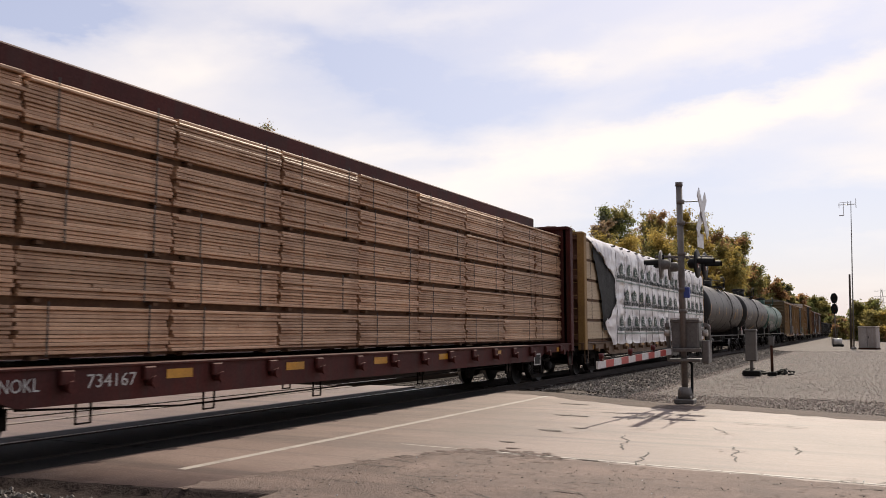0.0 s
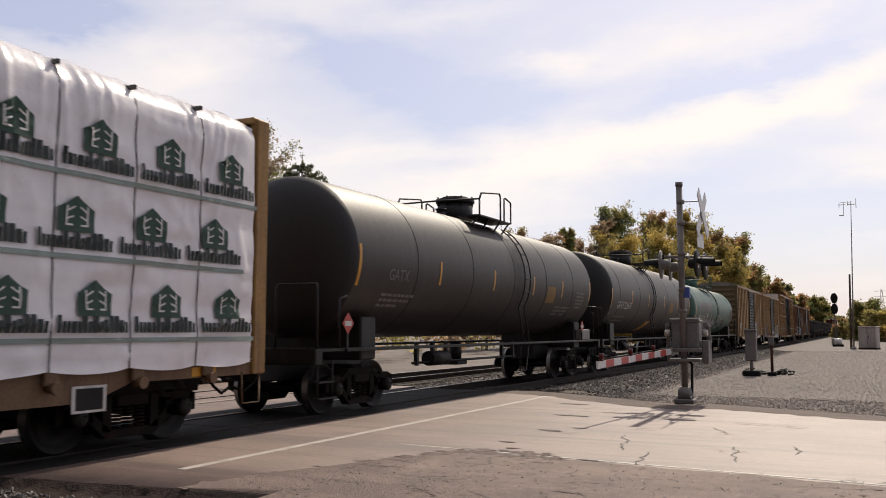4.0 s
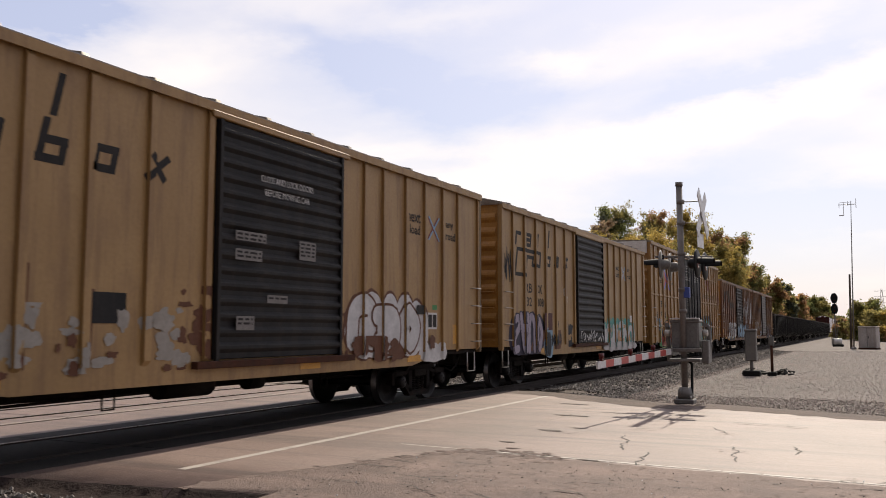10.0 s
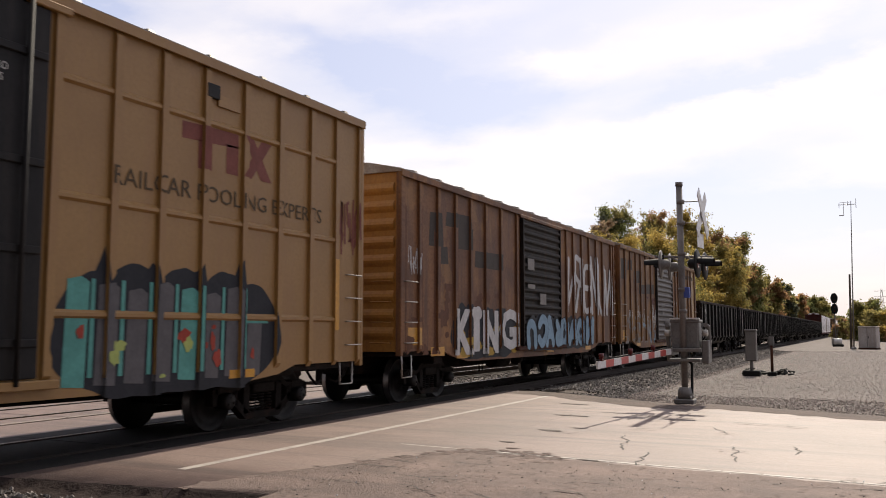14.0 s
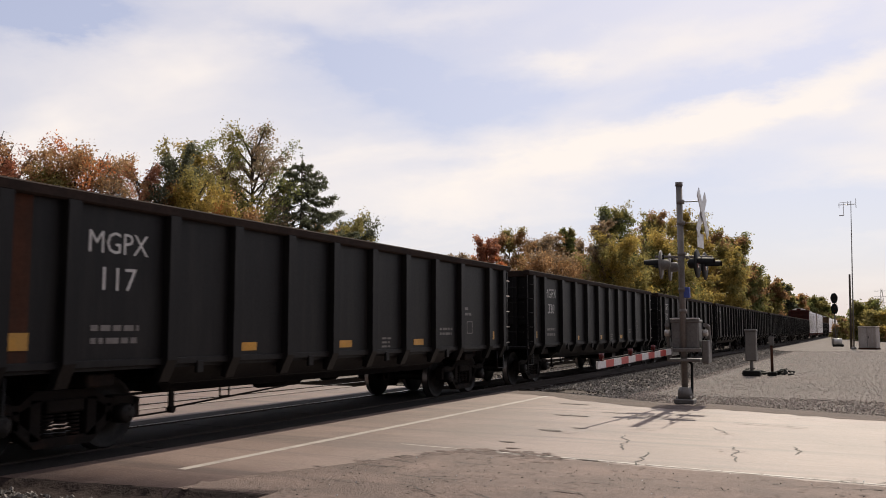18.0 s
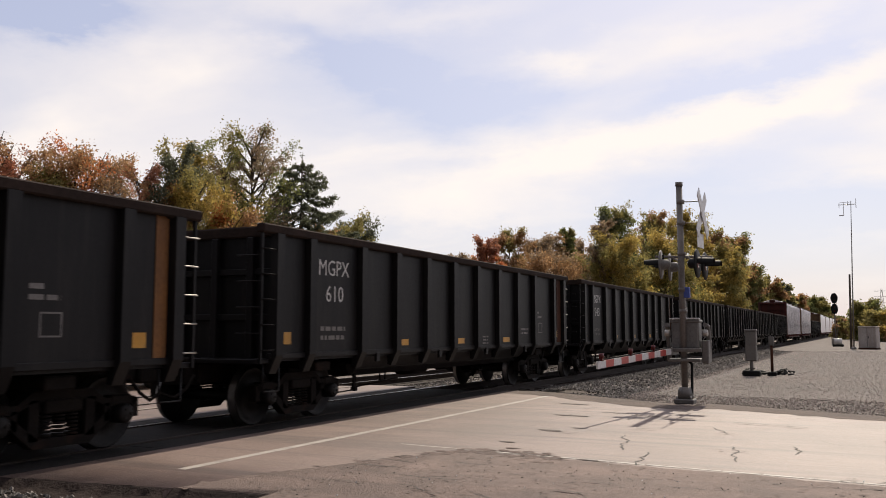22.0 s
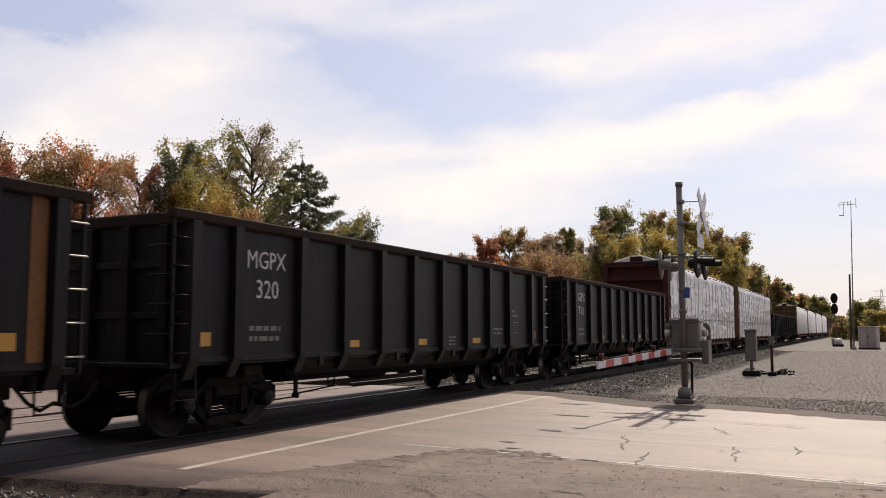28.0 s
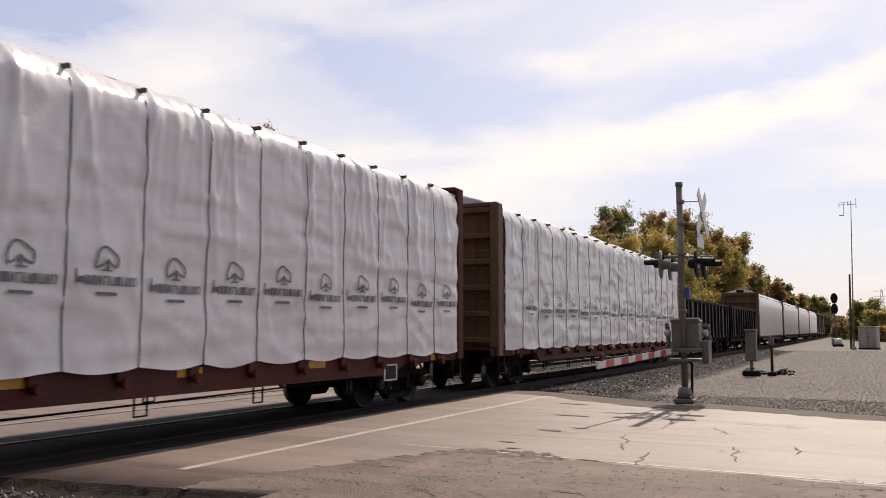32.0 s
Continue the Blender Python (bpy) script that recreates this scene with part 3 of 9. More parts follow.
near_edge = lambda x: 6.27 + 0.13 * (x + 8.1) + 0.05 * noise.noise((x * 2.3, 7, 0)) + 0.03 * noise.noise((x * 7.1, 3, 0))
road_sheet("road", -8.16, -4.85, near_edge, road_edge_y, 0.15, ROAD_Z, M_ROAD, "pale worn road surface at the level crossing")
road_sheet("road_lane", -4.85, 60, lambda x: 4.0, lambda x: max(road_edge_y(x), 14.6), 0.3, ROAD_Z - 0.001, M_ROAD, "pale worn asphalt lane leading to the crossing")
road_sheet("road_between_tracks", -12.4, -11.0, lambda x: 6.3, lambda x: 21.0, 0.3, ROAD_Z, M_ROAD, "pale road surface between the two tracks")
road_sheet("road_beyond", -70, -15.6, lambda x: 3.2, lambda x: 21.4, 1.0, ROAD_Z - 0.03, M_ROAD, "pale road surface beyond the tracks")
def apron_near(x):
    """The pavement breaks off into the ditch beside the track."""
    return near_edge(x) + 0.03 if x < -4.93 else -12.0


def apron_far(x):
    """The old asphalt thins out in a ragged slanting edge towards the track."""
    lim = 10.22 - 0.115 * (x + 5.4)
    if x < -4.6:
        lim = min(lim, 6.35 + 3.9 * ((x + 6.05) / 1.45) ** 0.75)
    return lim + (0.10 if x > -4.4 else 0.3) * noise.noise((x * 1.3, 5, 0)) + 0.07 * noise.noise((x * 4.1, 2, 0))


road_sheet("apron", -6.05, 14, apron_near, apron_far, 0.08, ROAD_Z + 0.004, M_APRON, "rough cracked dark asphalt apron beside the road")

# crumbled edge where the pavement drops to the ballast, coloured dark for its shade
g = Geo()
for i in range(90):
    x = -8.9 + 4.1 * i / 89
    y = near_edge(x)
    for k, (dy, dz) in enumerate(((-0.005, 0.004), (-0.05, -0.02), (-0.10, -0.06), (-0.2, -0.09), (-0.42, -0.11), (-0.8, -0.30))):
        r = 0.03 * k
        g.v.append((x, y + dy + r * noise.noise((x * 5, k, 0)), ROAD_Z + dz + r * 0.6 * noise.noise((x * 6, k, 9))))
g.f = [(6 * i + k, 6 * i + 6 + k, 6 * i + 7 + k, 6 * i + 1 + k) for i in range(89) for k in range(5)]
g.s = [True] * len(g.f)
solid("road_edge", g, M_EDGE, "crumbled edge of the pavement above the ditch, coloured dark for its shade", "road", kind="structure")
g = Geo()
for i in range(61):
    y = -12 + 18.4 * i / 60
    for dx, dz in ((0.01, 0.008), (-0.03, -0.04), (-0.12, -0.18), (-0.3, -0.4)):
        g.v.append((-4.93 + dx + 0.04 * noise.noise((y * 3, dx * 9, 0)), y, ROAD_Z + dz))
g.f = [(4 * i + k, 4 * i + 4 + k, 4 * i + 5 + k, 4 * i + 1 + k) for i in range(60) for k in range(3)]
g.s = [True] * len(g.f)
solid("apron_edge", g, M_EDGE, "crumbled edge of the old asphalt, coloured dark for its shade", "road", kind="structure")

# dirt washed over the far rim of the road
g = Geo()
for i in range(240):
    x = -8.1 + 0.09 * i
    far = max(road_edge_y(x), 14.6 if x > -4.85 else 0) + 0.02
    wide = 1.25 * max(0.3, 1 - abs(x + 4.5) * 0.06) + 0.45 * noise.noise((x * 0.8, 4, 0)) + 0.18 * noise.noise((x * 3.3, 6, 0))
    g.v += [(x, far - max(0.15, wide), ROAD_Z + 0.0035), (x, far, ROAD_Z + 0.0035)]
g.f = [(2 * i, 2 * i + 2, 2 * i + 3, 2 * i + 1) for i in range(239)]
g.s = [False] * len(g.f)
solid("dirt_verge", g, M_VERGE, "brown dirt along the rim of the road", "verge", kind="structure")

# painted lines
g = Geo()
for k in range(30):
    a, b = k / 30, (k + 1) / 30
    for u, v in ((a, b),):
        xa, ya, xb, yb = -6.78 + 0.13 * u, 7.45 + 12.4 * u, -6.78 + 0.13 * v, 7.45 + 12.4 * v
        w = 0.065 + 0.01 * noise.noise((k * 0.9, 0, 0))
        g.add([(xa - w, ya, -0.0092), (xa + w, ya, -0.0092), (xb + w, yb, -0.0092), (xb - w, yb, -0.0092)], [(0, 1, 2, 3)])
solid("stop_line", g, M_LINE, "thin worn white line painted along the track", "road marking", kind="structure")
g = Geo()
rnd = random.Random(4)
for k in range(70):
    x = -5.65 + k * 0.42
    if rnd.random() < 0.06:
        continue
    y = 10.35 - 0.115 * (x + 5.4)
    w = 0.022 + 0.012 * rnd.random()
    g.add([(x, y - w, -0.0092), (x + 0.4, y - 0.046 - w, -0.0092), (x + 0.4, y - 0.046 + w, -0.0092), (x, y + w, -0.0092)], [(0, 1, 2, 3)])
solid("edge_line", g, M_LINE, "broken worn white edge line on the road", "road marking", kind="structure")


SMEARS = ((-4.57, 11.15, -4.29, 11.19, 0.05), (-3.6, 9.95, -3.2, 9.98, 0.03), (-5.24, 9.0, -4.7, 9.06, 0.02), (-4.22, 13.2, -3.9, 13.2, 0.04), (-5.9, 17.6, -5.0, 17.2, 0.10), (-5.2, 15.2, -4.3, 14.9, 0.07))


def cracks():
    """Wandering tar-dark cracks and short smears in the lane and the apron."""
    rnd, g, sm = random.Random(12), Geo(), Geo()
    runs = [(-4.6, 11.9, 0.1, 10, 0.10), (-0.8, 13.2, -0.2, 8, 0.10), (-5.4, 16.5, 0.0, 12, 0.14)]
    for _ in range(70):
        runs.append((rnd.uniform(-5.0, 2.2), rnd.uniform(5.2, 9.6), rnd.uniform(-0.5, 0.15), rnd.randint(3, 14), rnd.uniform(0.04, 0.10)))
    for xa, ya, n_ in ((-3.2, 12.65, 13), (-2.5, 11.0, 9), (-1.62, 12.0, 11), (-0.9, 12.3, 6), (-2.2, 14.2, 6)):
        x, y = xa, ya
        for k in range(n_):
            x2, y2, w = x + 0.02 + rnd.uniform(-0.07, 0.07), y - 0.12, rnd.uniform(0.006, 0.014)
            g.add([(x - w, y, -0.0085), (x2 - w, y2, -0.0085), (x2 + w, y2, -0.0085), (x + w, y, -0.0085)], [(0, 1, 2, 3)])
            x, y = x2, y2
    for x, y, a, n, step in runs:
        wmax = rnd.uniform(0.003, 0.009)
        for k in range(n):
            a += rnd.uniform(-0.35, 0.35)
            x2, y2 = x + math.cos(a) * step, y + math.sin(a) * step
            w = wmax * rnd.uniform(0.4, 1.3) * min(1, (k + 1) / 2, (n - k) / 2)
            ox, oy = -math.sin(a) * w, math.cos(a) * w
            if x < -5.2 and y < 9.6 and y > 6.35 + 3.9 * (max(0, x + 6.05) / 1.45) ** 0.75:
                continue
            g.add([(x - ox, y - oy, -0.0058), (x2 - ox, y2 - oy, -0.0058), (x2 + ox, y2 + oy, -0.0058), (x + ox, y + oy, -0.0058)], [(0, 1, 2, 3)])
            x, y = x2, y2
    spots = [(-4.3, 12.7, 0.35, 0.10), (-2.95, 10.02, 0.30, 0.035), (-3.5, 15.6, 0.5, 0.05), (-5.0, 8.6, 0.45, 0.03), (-4.2, 15.9, 0.4, 0.06)]
    for xa, ya, xb, yb, hh in SMEARS:
        spots.append(((xa + xb) / 2, (ya + yb) / 2, abs(xb - xa) / 2 * 1.3, hh))
    for _ in range(520):
        spots.append((rnd.uniform(-5.6, 2.0), rnd.uniform(6.6, 10.0), rnd.uniform(0.012, 0.06), rnd.uniform(0.005, 0.02)))
    for _ in range(60):
        spots.append((rnd.uniform(-5.0, 2.0), rnd.uniform(5.0, 9.5), rnd.uniform(0.03, 0.28), rnd.uniform(0.005, 0.022)))
    for k in range(24):
        spots.append((rnd.uniform(-5.5, 6), rnd.uniform(10.8, 16.5), rnd.uniform(0.15, 0.6), rnd.uniform(0.01, 0.03)))
    for k, (x, y, rx, ry) in enumerate(spots):
        lean = -0.12 + rnd.uniform(-0.1, 0.1)
        ring = []
        for i in range(14):
            a = i * 0.4488
            q = 0.7 + 0.6 * noise.noise((math.cos(a) * 1.7 + k * 3.1, math.sin(a) * 1.7, k))
            ring.append((x + rx * q * math.cos(a), y + ry * q * math.sin(a) + lean * rx * math.cos(a), -0.0054 + 0.00002 * k))
        sm.add(ring, [tuple(range(14))])
    worn = Geo()
    for k in range(110):
        x = rnd.uniform(-6.0, -3.2)
        y = min(10.3 - 0.115 * (x + 5.4), 6.35 + 3.9 * (max(0, x + 6.05) / 1.45) ** 0.75) + rnd.gauss(0.0, 0.16)
        rx, ry = rnd.uniform(0.04, 0.24), rnd.uniform(0.02, 0.09)
        ring = []
        for i in range(14):
            a = i * 0.4488
            q = 0.7 + 0.7 * noise.noise((math.cos(a) * 1.7 + k * 5.1, math.sin(a) * 1.7, k))
            ring.append((x + rx * q * math.cos(a), y + ry * q * math.sin(a), -0.0068 + 0.000008 * k))
        worn.add(ring, [tuple(range(14))])
    solid("worn_asphalt_patches", worn, M_APRON, "ragged patches where the old asphalt thins out", "stain", kind="stuff")
    solid("pavement_cracks", g, M_CRACK, "dark wandering cracks in the old asphalt", "crack", kind="stuff")
    solid("tar_smears", sm, M_SMEAR, "dark tar smears and worn patches on the asphalt", "stain", kind="stuff")


cracks()


def track(name, cx, label, near=True):
    t = thing(name, (cx, 0, 0), label, "railway track", kind="structure")
    for side in (-1, 1):
        x = side * 0.753
        g = Geo().prism_y([(x - 0.036, 0), (x + 0.036, 0), (x + 0.034, -0.04), (x + 0.009, -0.055), (x + 0.009, -0.15), (x + 0.07, -0.17), (x + 0.07, -0.18), (x - 0.07, -0.18), (x - 0.07, -0.17), (x - 0.009, -0.15), (x - 0.009, -0.055), (x - 0.034, -0.04)], -300, 1500)
        part("rail", g, M_RAILSIDE, t, "brown rusty rail")
        part("rail_head", Geo().prism_y([(x - 0.03, 0.004), (x + 0.03, 0.004), (x + 0.034, -0.006), (x - 0.034, -0.006)], -300, 1500), M_RAIL if side < 0 or not near else M_RAILSIDE, t, "polished running surface" if side < 0 or not near else "grimy running surface")
    tie = Geo().box(-1.3, 1.3, -0.115, 0.115, -0.33, -0.185, 0.012).mesh("sleeper", M_TIE)
    y = 21.6
    while y < 130:
        part("sleeper", tie, M_TIE, t, at=(random.uniform(-0.04, 0.04), y, 0)); y += 0.6
    y = 6.0
    while y > -14:
        part("sleeper", tie, M_TIE, t, at=(random.uniform(-0.04, 0.04), y, 0)); y -= 0.6
    surf = M_RUBBER if near else M_ROAD
    panel = Geo().box(-0.70, 0.70, 0, 2.35, -0.19, -0.016, 0.015).mesh("crossing_panel", surf)
    for k in range(6):
        part("crossing_panel", panel, surf, t, at=(0, 6.3 + k * 2.36, 0))
    for x0, x1 in ((-1.42, -0.80), (0.80, 1.42)):
        for k in range(6):
            part("crossing_panel", Geo().box(x0, x1, 6.3 + k * 2.36, 8.65 + k * 2.36, -0.19, -0.014, 0.012), surf, t)
    return t


track("track_near", TRACK_X, "main track with brown rails and dark wooden sleepers")
track("track_far", TRACK2_X, "second track running alongside the first", False)


def stones(name, count, area, size, seed, material, label):
    """Loose broken stone, too many to count."""
    rs = np.random.RandomState(seed)
    base = np.array([(1, 0, 0), (-1, 0, 0), (0, 1, 0), (0, -1, 0), (0, 0, 1), (0, 0, -1)], float)
    tri = np.array([(0, 2, 4), (2, 1, 4), (1, 3, 4), (3, 0, 4), (2, 0, 5), (1, 2, 5), (3, 1, 5), (0, 3, 5)])
    pos = area(rs, count)
    sc = rs.uniform(size[0], size[1], (len(pos), 1, 1)) * rs.uniform(0.6, 1.2, (len(pos), 1, 3))
    a = rs.uniform(0, 6.28, len(pos))
    v = (base[None] + rs.normal(0, 0.22, (len(pos), 6, 3))) * sc
    c, s = np.cos(a)[:, None], np.sin(a)[:, None]
    v = np.stack([v[:, :, 0] * c - v[:, :, 1] * s, v[:, :, 0] * s + v[:, :, 1] * c, v[:, :, 2] * 0.8], 2) + pos[:, None, :]
    f = tri[None] + (np.arange(len(pos)) * 6)[:, None, None]
    me = bpy.data.meshes.new(name)
    me.from_pydata(v.reshape(-1, 3).tolist(), [], f.reshape(-1, 3).tolist())
    me.materials.append(material)
    return tagged(new(name, me), label, "gravel", kind="stuff")


def shoulder(rs, n):
    y = 21.0 + 55 * rs.power(0.55, n)
    x = -8.2 + 3.6 * rs.rand(n) ** 1.2 + np.clip((y - 21) * 0.01, 0, 1)
    z = -0.19 + 0.12 * np.exp(-((x + 7.2) / 0.9) ** 2) * (y > 22.5)
    ok = y > 20.9 - 0.62 * np.clip(x + 7.2, 0, 9)
    return np.stack([x, y, z], 1)[ok]


def lot(rs, n):
    y = 15.5 + 60 * rs.power(0.5, n)
    x = -5.5 + 11 * rs.rand(n)
    ok = y > np.maximum(20.9 - 0.62 * (np.clip(x, -7.2, -3) + 7.2) - 0.45 * np.clip(x + 3, 0, 90), 14.9)
    return np.stack([x, y, -0.15 + 0.012 * rs.rand(n)], 1)[ok]


def grit(rs, n):
    x = -5.2 + 9 * rs.rand(n)
    return np.stack([x, 4.6 + 4.9 * rs.rand(n), np.full(n, -0.004)], 1)


def bed(rs, n):
    y = 20.9 + 70 * rs.power(0.5, n)
    return np.stack([-16.6 + 8.8 * rs.rand(n), y, np.full(n, -0.215)], 1)


def near_bed(rs, n):
    y = 1.5 + 4.6 * rs.rand(n)
    return np.stack([-11 + 5.9 * rs.rand(n), y, -0.34 + 0.05 * rs.rand(n) + 0.22 * np.clip((y - 4.2) / 1.2, 0, 1)], 1)


stones("ballast_shoulder", 17000, shoulder, (0.02, 0.055), 1, M_STONE, "grey broken ballast stone beside the track")
stones("ballast_bed", 16000, bed, (0.025, 0.055), 2, M_STONE, "grey broken ballast stone between the rails")
stones("asphalt_grit", 700, grit, (0.003, 0.011), 8, M_STONE, "loose grit on the old asphalt")
def pebbles(rs, n):
    return np.stack([-5.0 + 7 * rs.rand(n), 5.0 + 5 * rs.rand(n), np.full(n, -0.002)], 1)


stones("white_pebbles", 60, pebbles, (0.006, 0.016), 12, M_SIGNW, "scattered pale pebbles on the asphalt")
stones("loose_gravel", 120000, lot, (0.007, 0.024), 3, M_GRAVEL, "loose gravel on the lot")
stones("near_ballast", 9000, near_bed, (0.012, 0.034), 5, M_STONE, "dark ballast stones below the road edge")

# ---------- running gear ----------
WHEEL_R = 0.457
_share = {}


def shared(key, make):
    if key not in _share:
        _share[key] = make()
    return _share[key]


def wheelset_mesh():
    g = Geo().rod((-1.0, 0, 0), (1.0, 0, 0), 0.085, 10)
    for s in (-1, 1):
        g.lathe_x([(s * 1.19, 0.0), (s * 1.19, 0.10), (s * 1.16, 0.125), (s * 0.93, 0.125), (s * 0.93, 0.08)], 14)
        g.lathe_x([(s * 0.84, 0.09), (s * 0.84, 0.15), (s * 0.80, 0.17), (s * 0.775, 0.36), (s * 0.815, 0.385), (s * 0.815, 0.44)], 32)
        for k in range(3):
            a = 2.094 * k
            g.rod((s * 1.19, 0.06 * math.cos(a), 0.06 * math.sin(a)), (s * 1.205, 0.06 * math.cos(a), 0.06 * math.sin(a)), 0.02, 6)
    cut = len(g.f)
    for s in (-1, 1):
        g.lathe_x([(s * 0.815, 0.44), (s * 0.80, WHEEL_R - 0.004), (s * 0.72, WHEEL_R), (s * 0.695, 0.485), (s * 0.675, 0.48), (s * 0.675, 0.10)], 32)
    me = g.mesh("wheelset", M_WHEEL)
    me.materials.append(M_TREAD)
    for p in me.polygons[cut:]:
        r = math.hypot(p.center.y, p.center.z)
        p.material_index = 1 if 0.445 < r < 0.47 else 0
    return me


def truck_mesh():
    g = Geo()
    for s in (-1, 1):
        x0, x1 = s * 0.93, s * 1.08
        xa, xb = min(x0, x1), max(x0, x1)
        top = [(-1.12, 0.66), (-0.62, 0.66), (-0.42, 0.80), (0.42, 0.80), (0.62, 0.66), (1.12, 0.66), (1.12, 0.56), (0.66, 0.56), (0.40, 0.68), (-0.40, 0.68), (-0.66, 0.56), (-1.12, 0.56)]
        low = [(-0.74, 0.56), (-0.34, 0.26), (0.34, 0.26), (0.74, 0.56), (0.68, 0.38), (0.40, 0.15), (-0.40, 0.15), (-0.68, 0.38)]
        g.prism_x(top, xa, xb).prism_x(low, xa, xb)
        for k in (-1, 1):
            g.box(xa, xb, k * 0.40 - 0.07, k * 0.40 + 0.07, 0.24, 0.70)
            g.box(xa - 0.01, xb + 0.01, k * 0.89 - 0.17, k * 0.89 + 0.17, 0.56, 0.69, 0.02)
            g.box(xa, xb, k * 1.12 - 0.05, k * 1.12 + 0.05, 0.40, 0.64)
            g.box(xa, xb, k * 0.66 - 0.04, k * 0.66 + 0.04, 0.38, 0.60)
        for y in (-0.19, 0.0, 0.19):
            for k in range(6):
                g.rod((s * 1.0, y, 0.27 + k * 0.045), (s * 1.0, y, 0.295 + k * 0.045), 0.075, 8)
        g.box(xa - 0.02, xb + 0.03, -0.27, 0.27, 0.54, 0.70, 0.02)
    g.box(-1.0, 1.0, -0.2, 0.2, 0.56, 0.86, 0.03)
    g.rod((0, 0, 0.86), (0, 0, 1.0), 0.25, 14)
    for k in (-1, 1):
        g.bar((-0.85, k * 0.40, 0.42), (0.85, k * 0.40, 0.42), 0.08, 0.1)
        for s in (-1, 1):
            g.box(s * 0.75 - 0.05, s * 0.75 + 0.05, k * 0.40 - 0.03, k * 0.40 + 0.05, 0.33, 0.55)
    return g.mesh("truck", M_TRUCK)


WHEELS = {1: [], -1: []}


def trucks(car, ys):
    for y in ys:
        t = part("truck", shared("truck", truck_mesh), M_TRUCK, car, "dusty black cast-steel truck", at=(0, y, 0))
        for k in (-1, 1):
            WHEELS[k].append(part("wheelset", shared("wheelset", wheelset_mesh), M_WHEEL, t, "steel wheelset with bright treads", at=(0, k * 0.89, WHEEL_R)))


def couplers(car, L, reach=0.62, z=0.88):
    def make():
        g = Geo().box(-0.09, 0.09, -reach, 0.9, -0.09, 0.09, 0.02)
        g.box(-0.17, 0.15, -reach - 0.12, -reach + 0.2, -0.15, 0.15, 0.03).box(-0.24, 0.24, -0.08, 0.25, -0.22, 0.2, 0.02)
        return g.mesh("coupler", M_TRUCK)
    me = shared("coupler%.2f" % reach, make)
    part("coupler", me, M_TRUCK, car, at=(0, 0, z))
    part("coupler", me, M_TRUCK, car, at=Matrix.Translation((0, L, z)) @ pose(0, 0, 0, 0, 0, 180))
    for y0, s in ((0, -1), (L, 1)):
        pts = [(0.35, y0 + s * 0.02, 0.82), (0.36, y0 + s * 0.2, 0.62), (0.33, y0 + s * 0.42, 0.5), (0.28, y0 + s * 0.66, 0.58)]
        part("air_hose", Geo().pipe(pts, 0.025, 6), M_TRUCK, car)


def grab(car, x, y, z, along="y", w=0.42, out=0.07, material=None, name="grab_iron"):
    """One bent grab iron standing out from a side or an end."""
    mt = material or M_STEEL
    if along == "y":
        me = shared(("grab", mt.name, w, out, "y"), lambda: Geo().pipe([(0, -w / 2, 0), (out, -w / 2, 0), (out, w / 2, 0), (0, w / 2, 0)], 0.013, 5).mesh("grab_iron", mt))
    else:
        me = shared(("grab", mt.name, w, out, "x"), lambda: Geo().pipe([(-w / 2, 0, 0), (-w / 2, -out, 0), (w / 2, -out, 0), (w / 2, 0, 0)], 0.013, 5).mesh("grab_iron", mt))
    return part(name, me, mt, car, at=(x, y, z))


def stirrup(car, y, material, z=1.0, drop=0.42):
    for s in (-1, 1):
        part("sill_step", Geo().pipe([(s * 1.46, y - 0.2, z), (s * 1.47, y - 0.19, z - drop), (s * 1.47, y + 0.19, z - drop), (s * 1.46, y + 0.2, z)], 0.018, 5), material, car)


def underframe(car, L, z=0.95, depth=0.34):
    g = Geo().box(-0.33, 0.33, 0.1, L - 0.1, z - depth, z, 0.02)
    for y in (2.0, L - 2.0):
        g.box(-1.35, 1.35, y - 0.22, y + 0.22, z - 0.16, z, 0.02)
    part("centre_sill", g, M_TRUCK, car)
    m = L / 2
    part("air_reservoir", Geo().rod((0.75, m - 1.6, z - 0.22), (0.75, m - 0.6, z - 0.22), 0.19, 14), M_TRUCK, car)
    part("brake_cylinder", Geo().rod((0.6, m + 0.5, z - 0.26), (0.6, m + 0.85, z - 0.26), 0.14, 12), M_TRUCK, car)
    part("brake_rod", Geo().pipe([(0.5, 2.6, z - 0.36), (0.72, m - 1.7, z - 0.3)], 0.02, 5), M_TRUCK, car)
    part("brake_rod", Geo().pipe([(0.6, m + 0.9, z - 0.3), (0.5, L - 2.6, z - 0.36)], 0.02, 5), M_TRUCK, car)
    for y in (m - 2.6, m + 2.3):
        part("rod_hanger", Geo().pipe([(0.9, y - 0.1, z - 0.1), (0.9, y - 0.1, z - 0.46), (0.9, y + 0.1, z - 0.46), (0.9, y + 0.1, z - 0.1)], 0.016, 5), M_TRUCK, car)


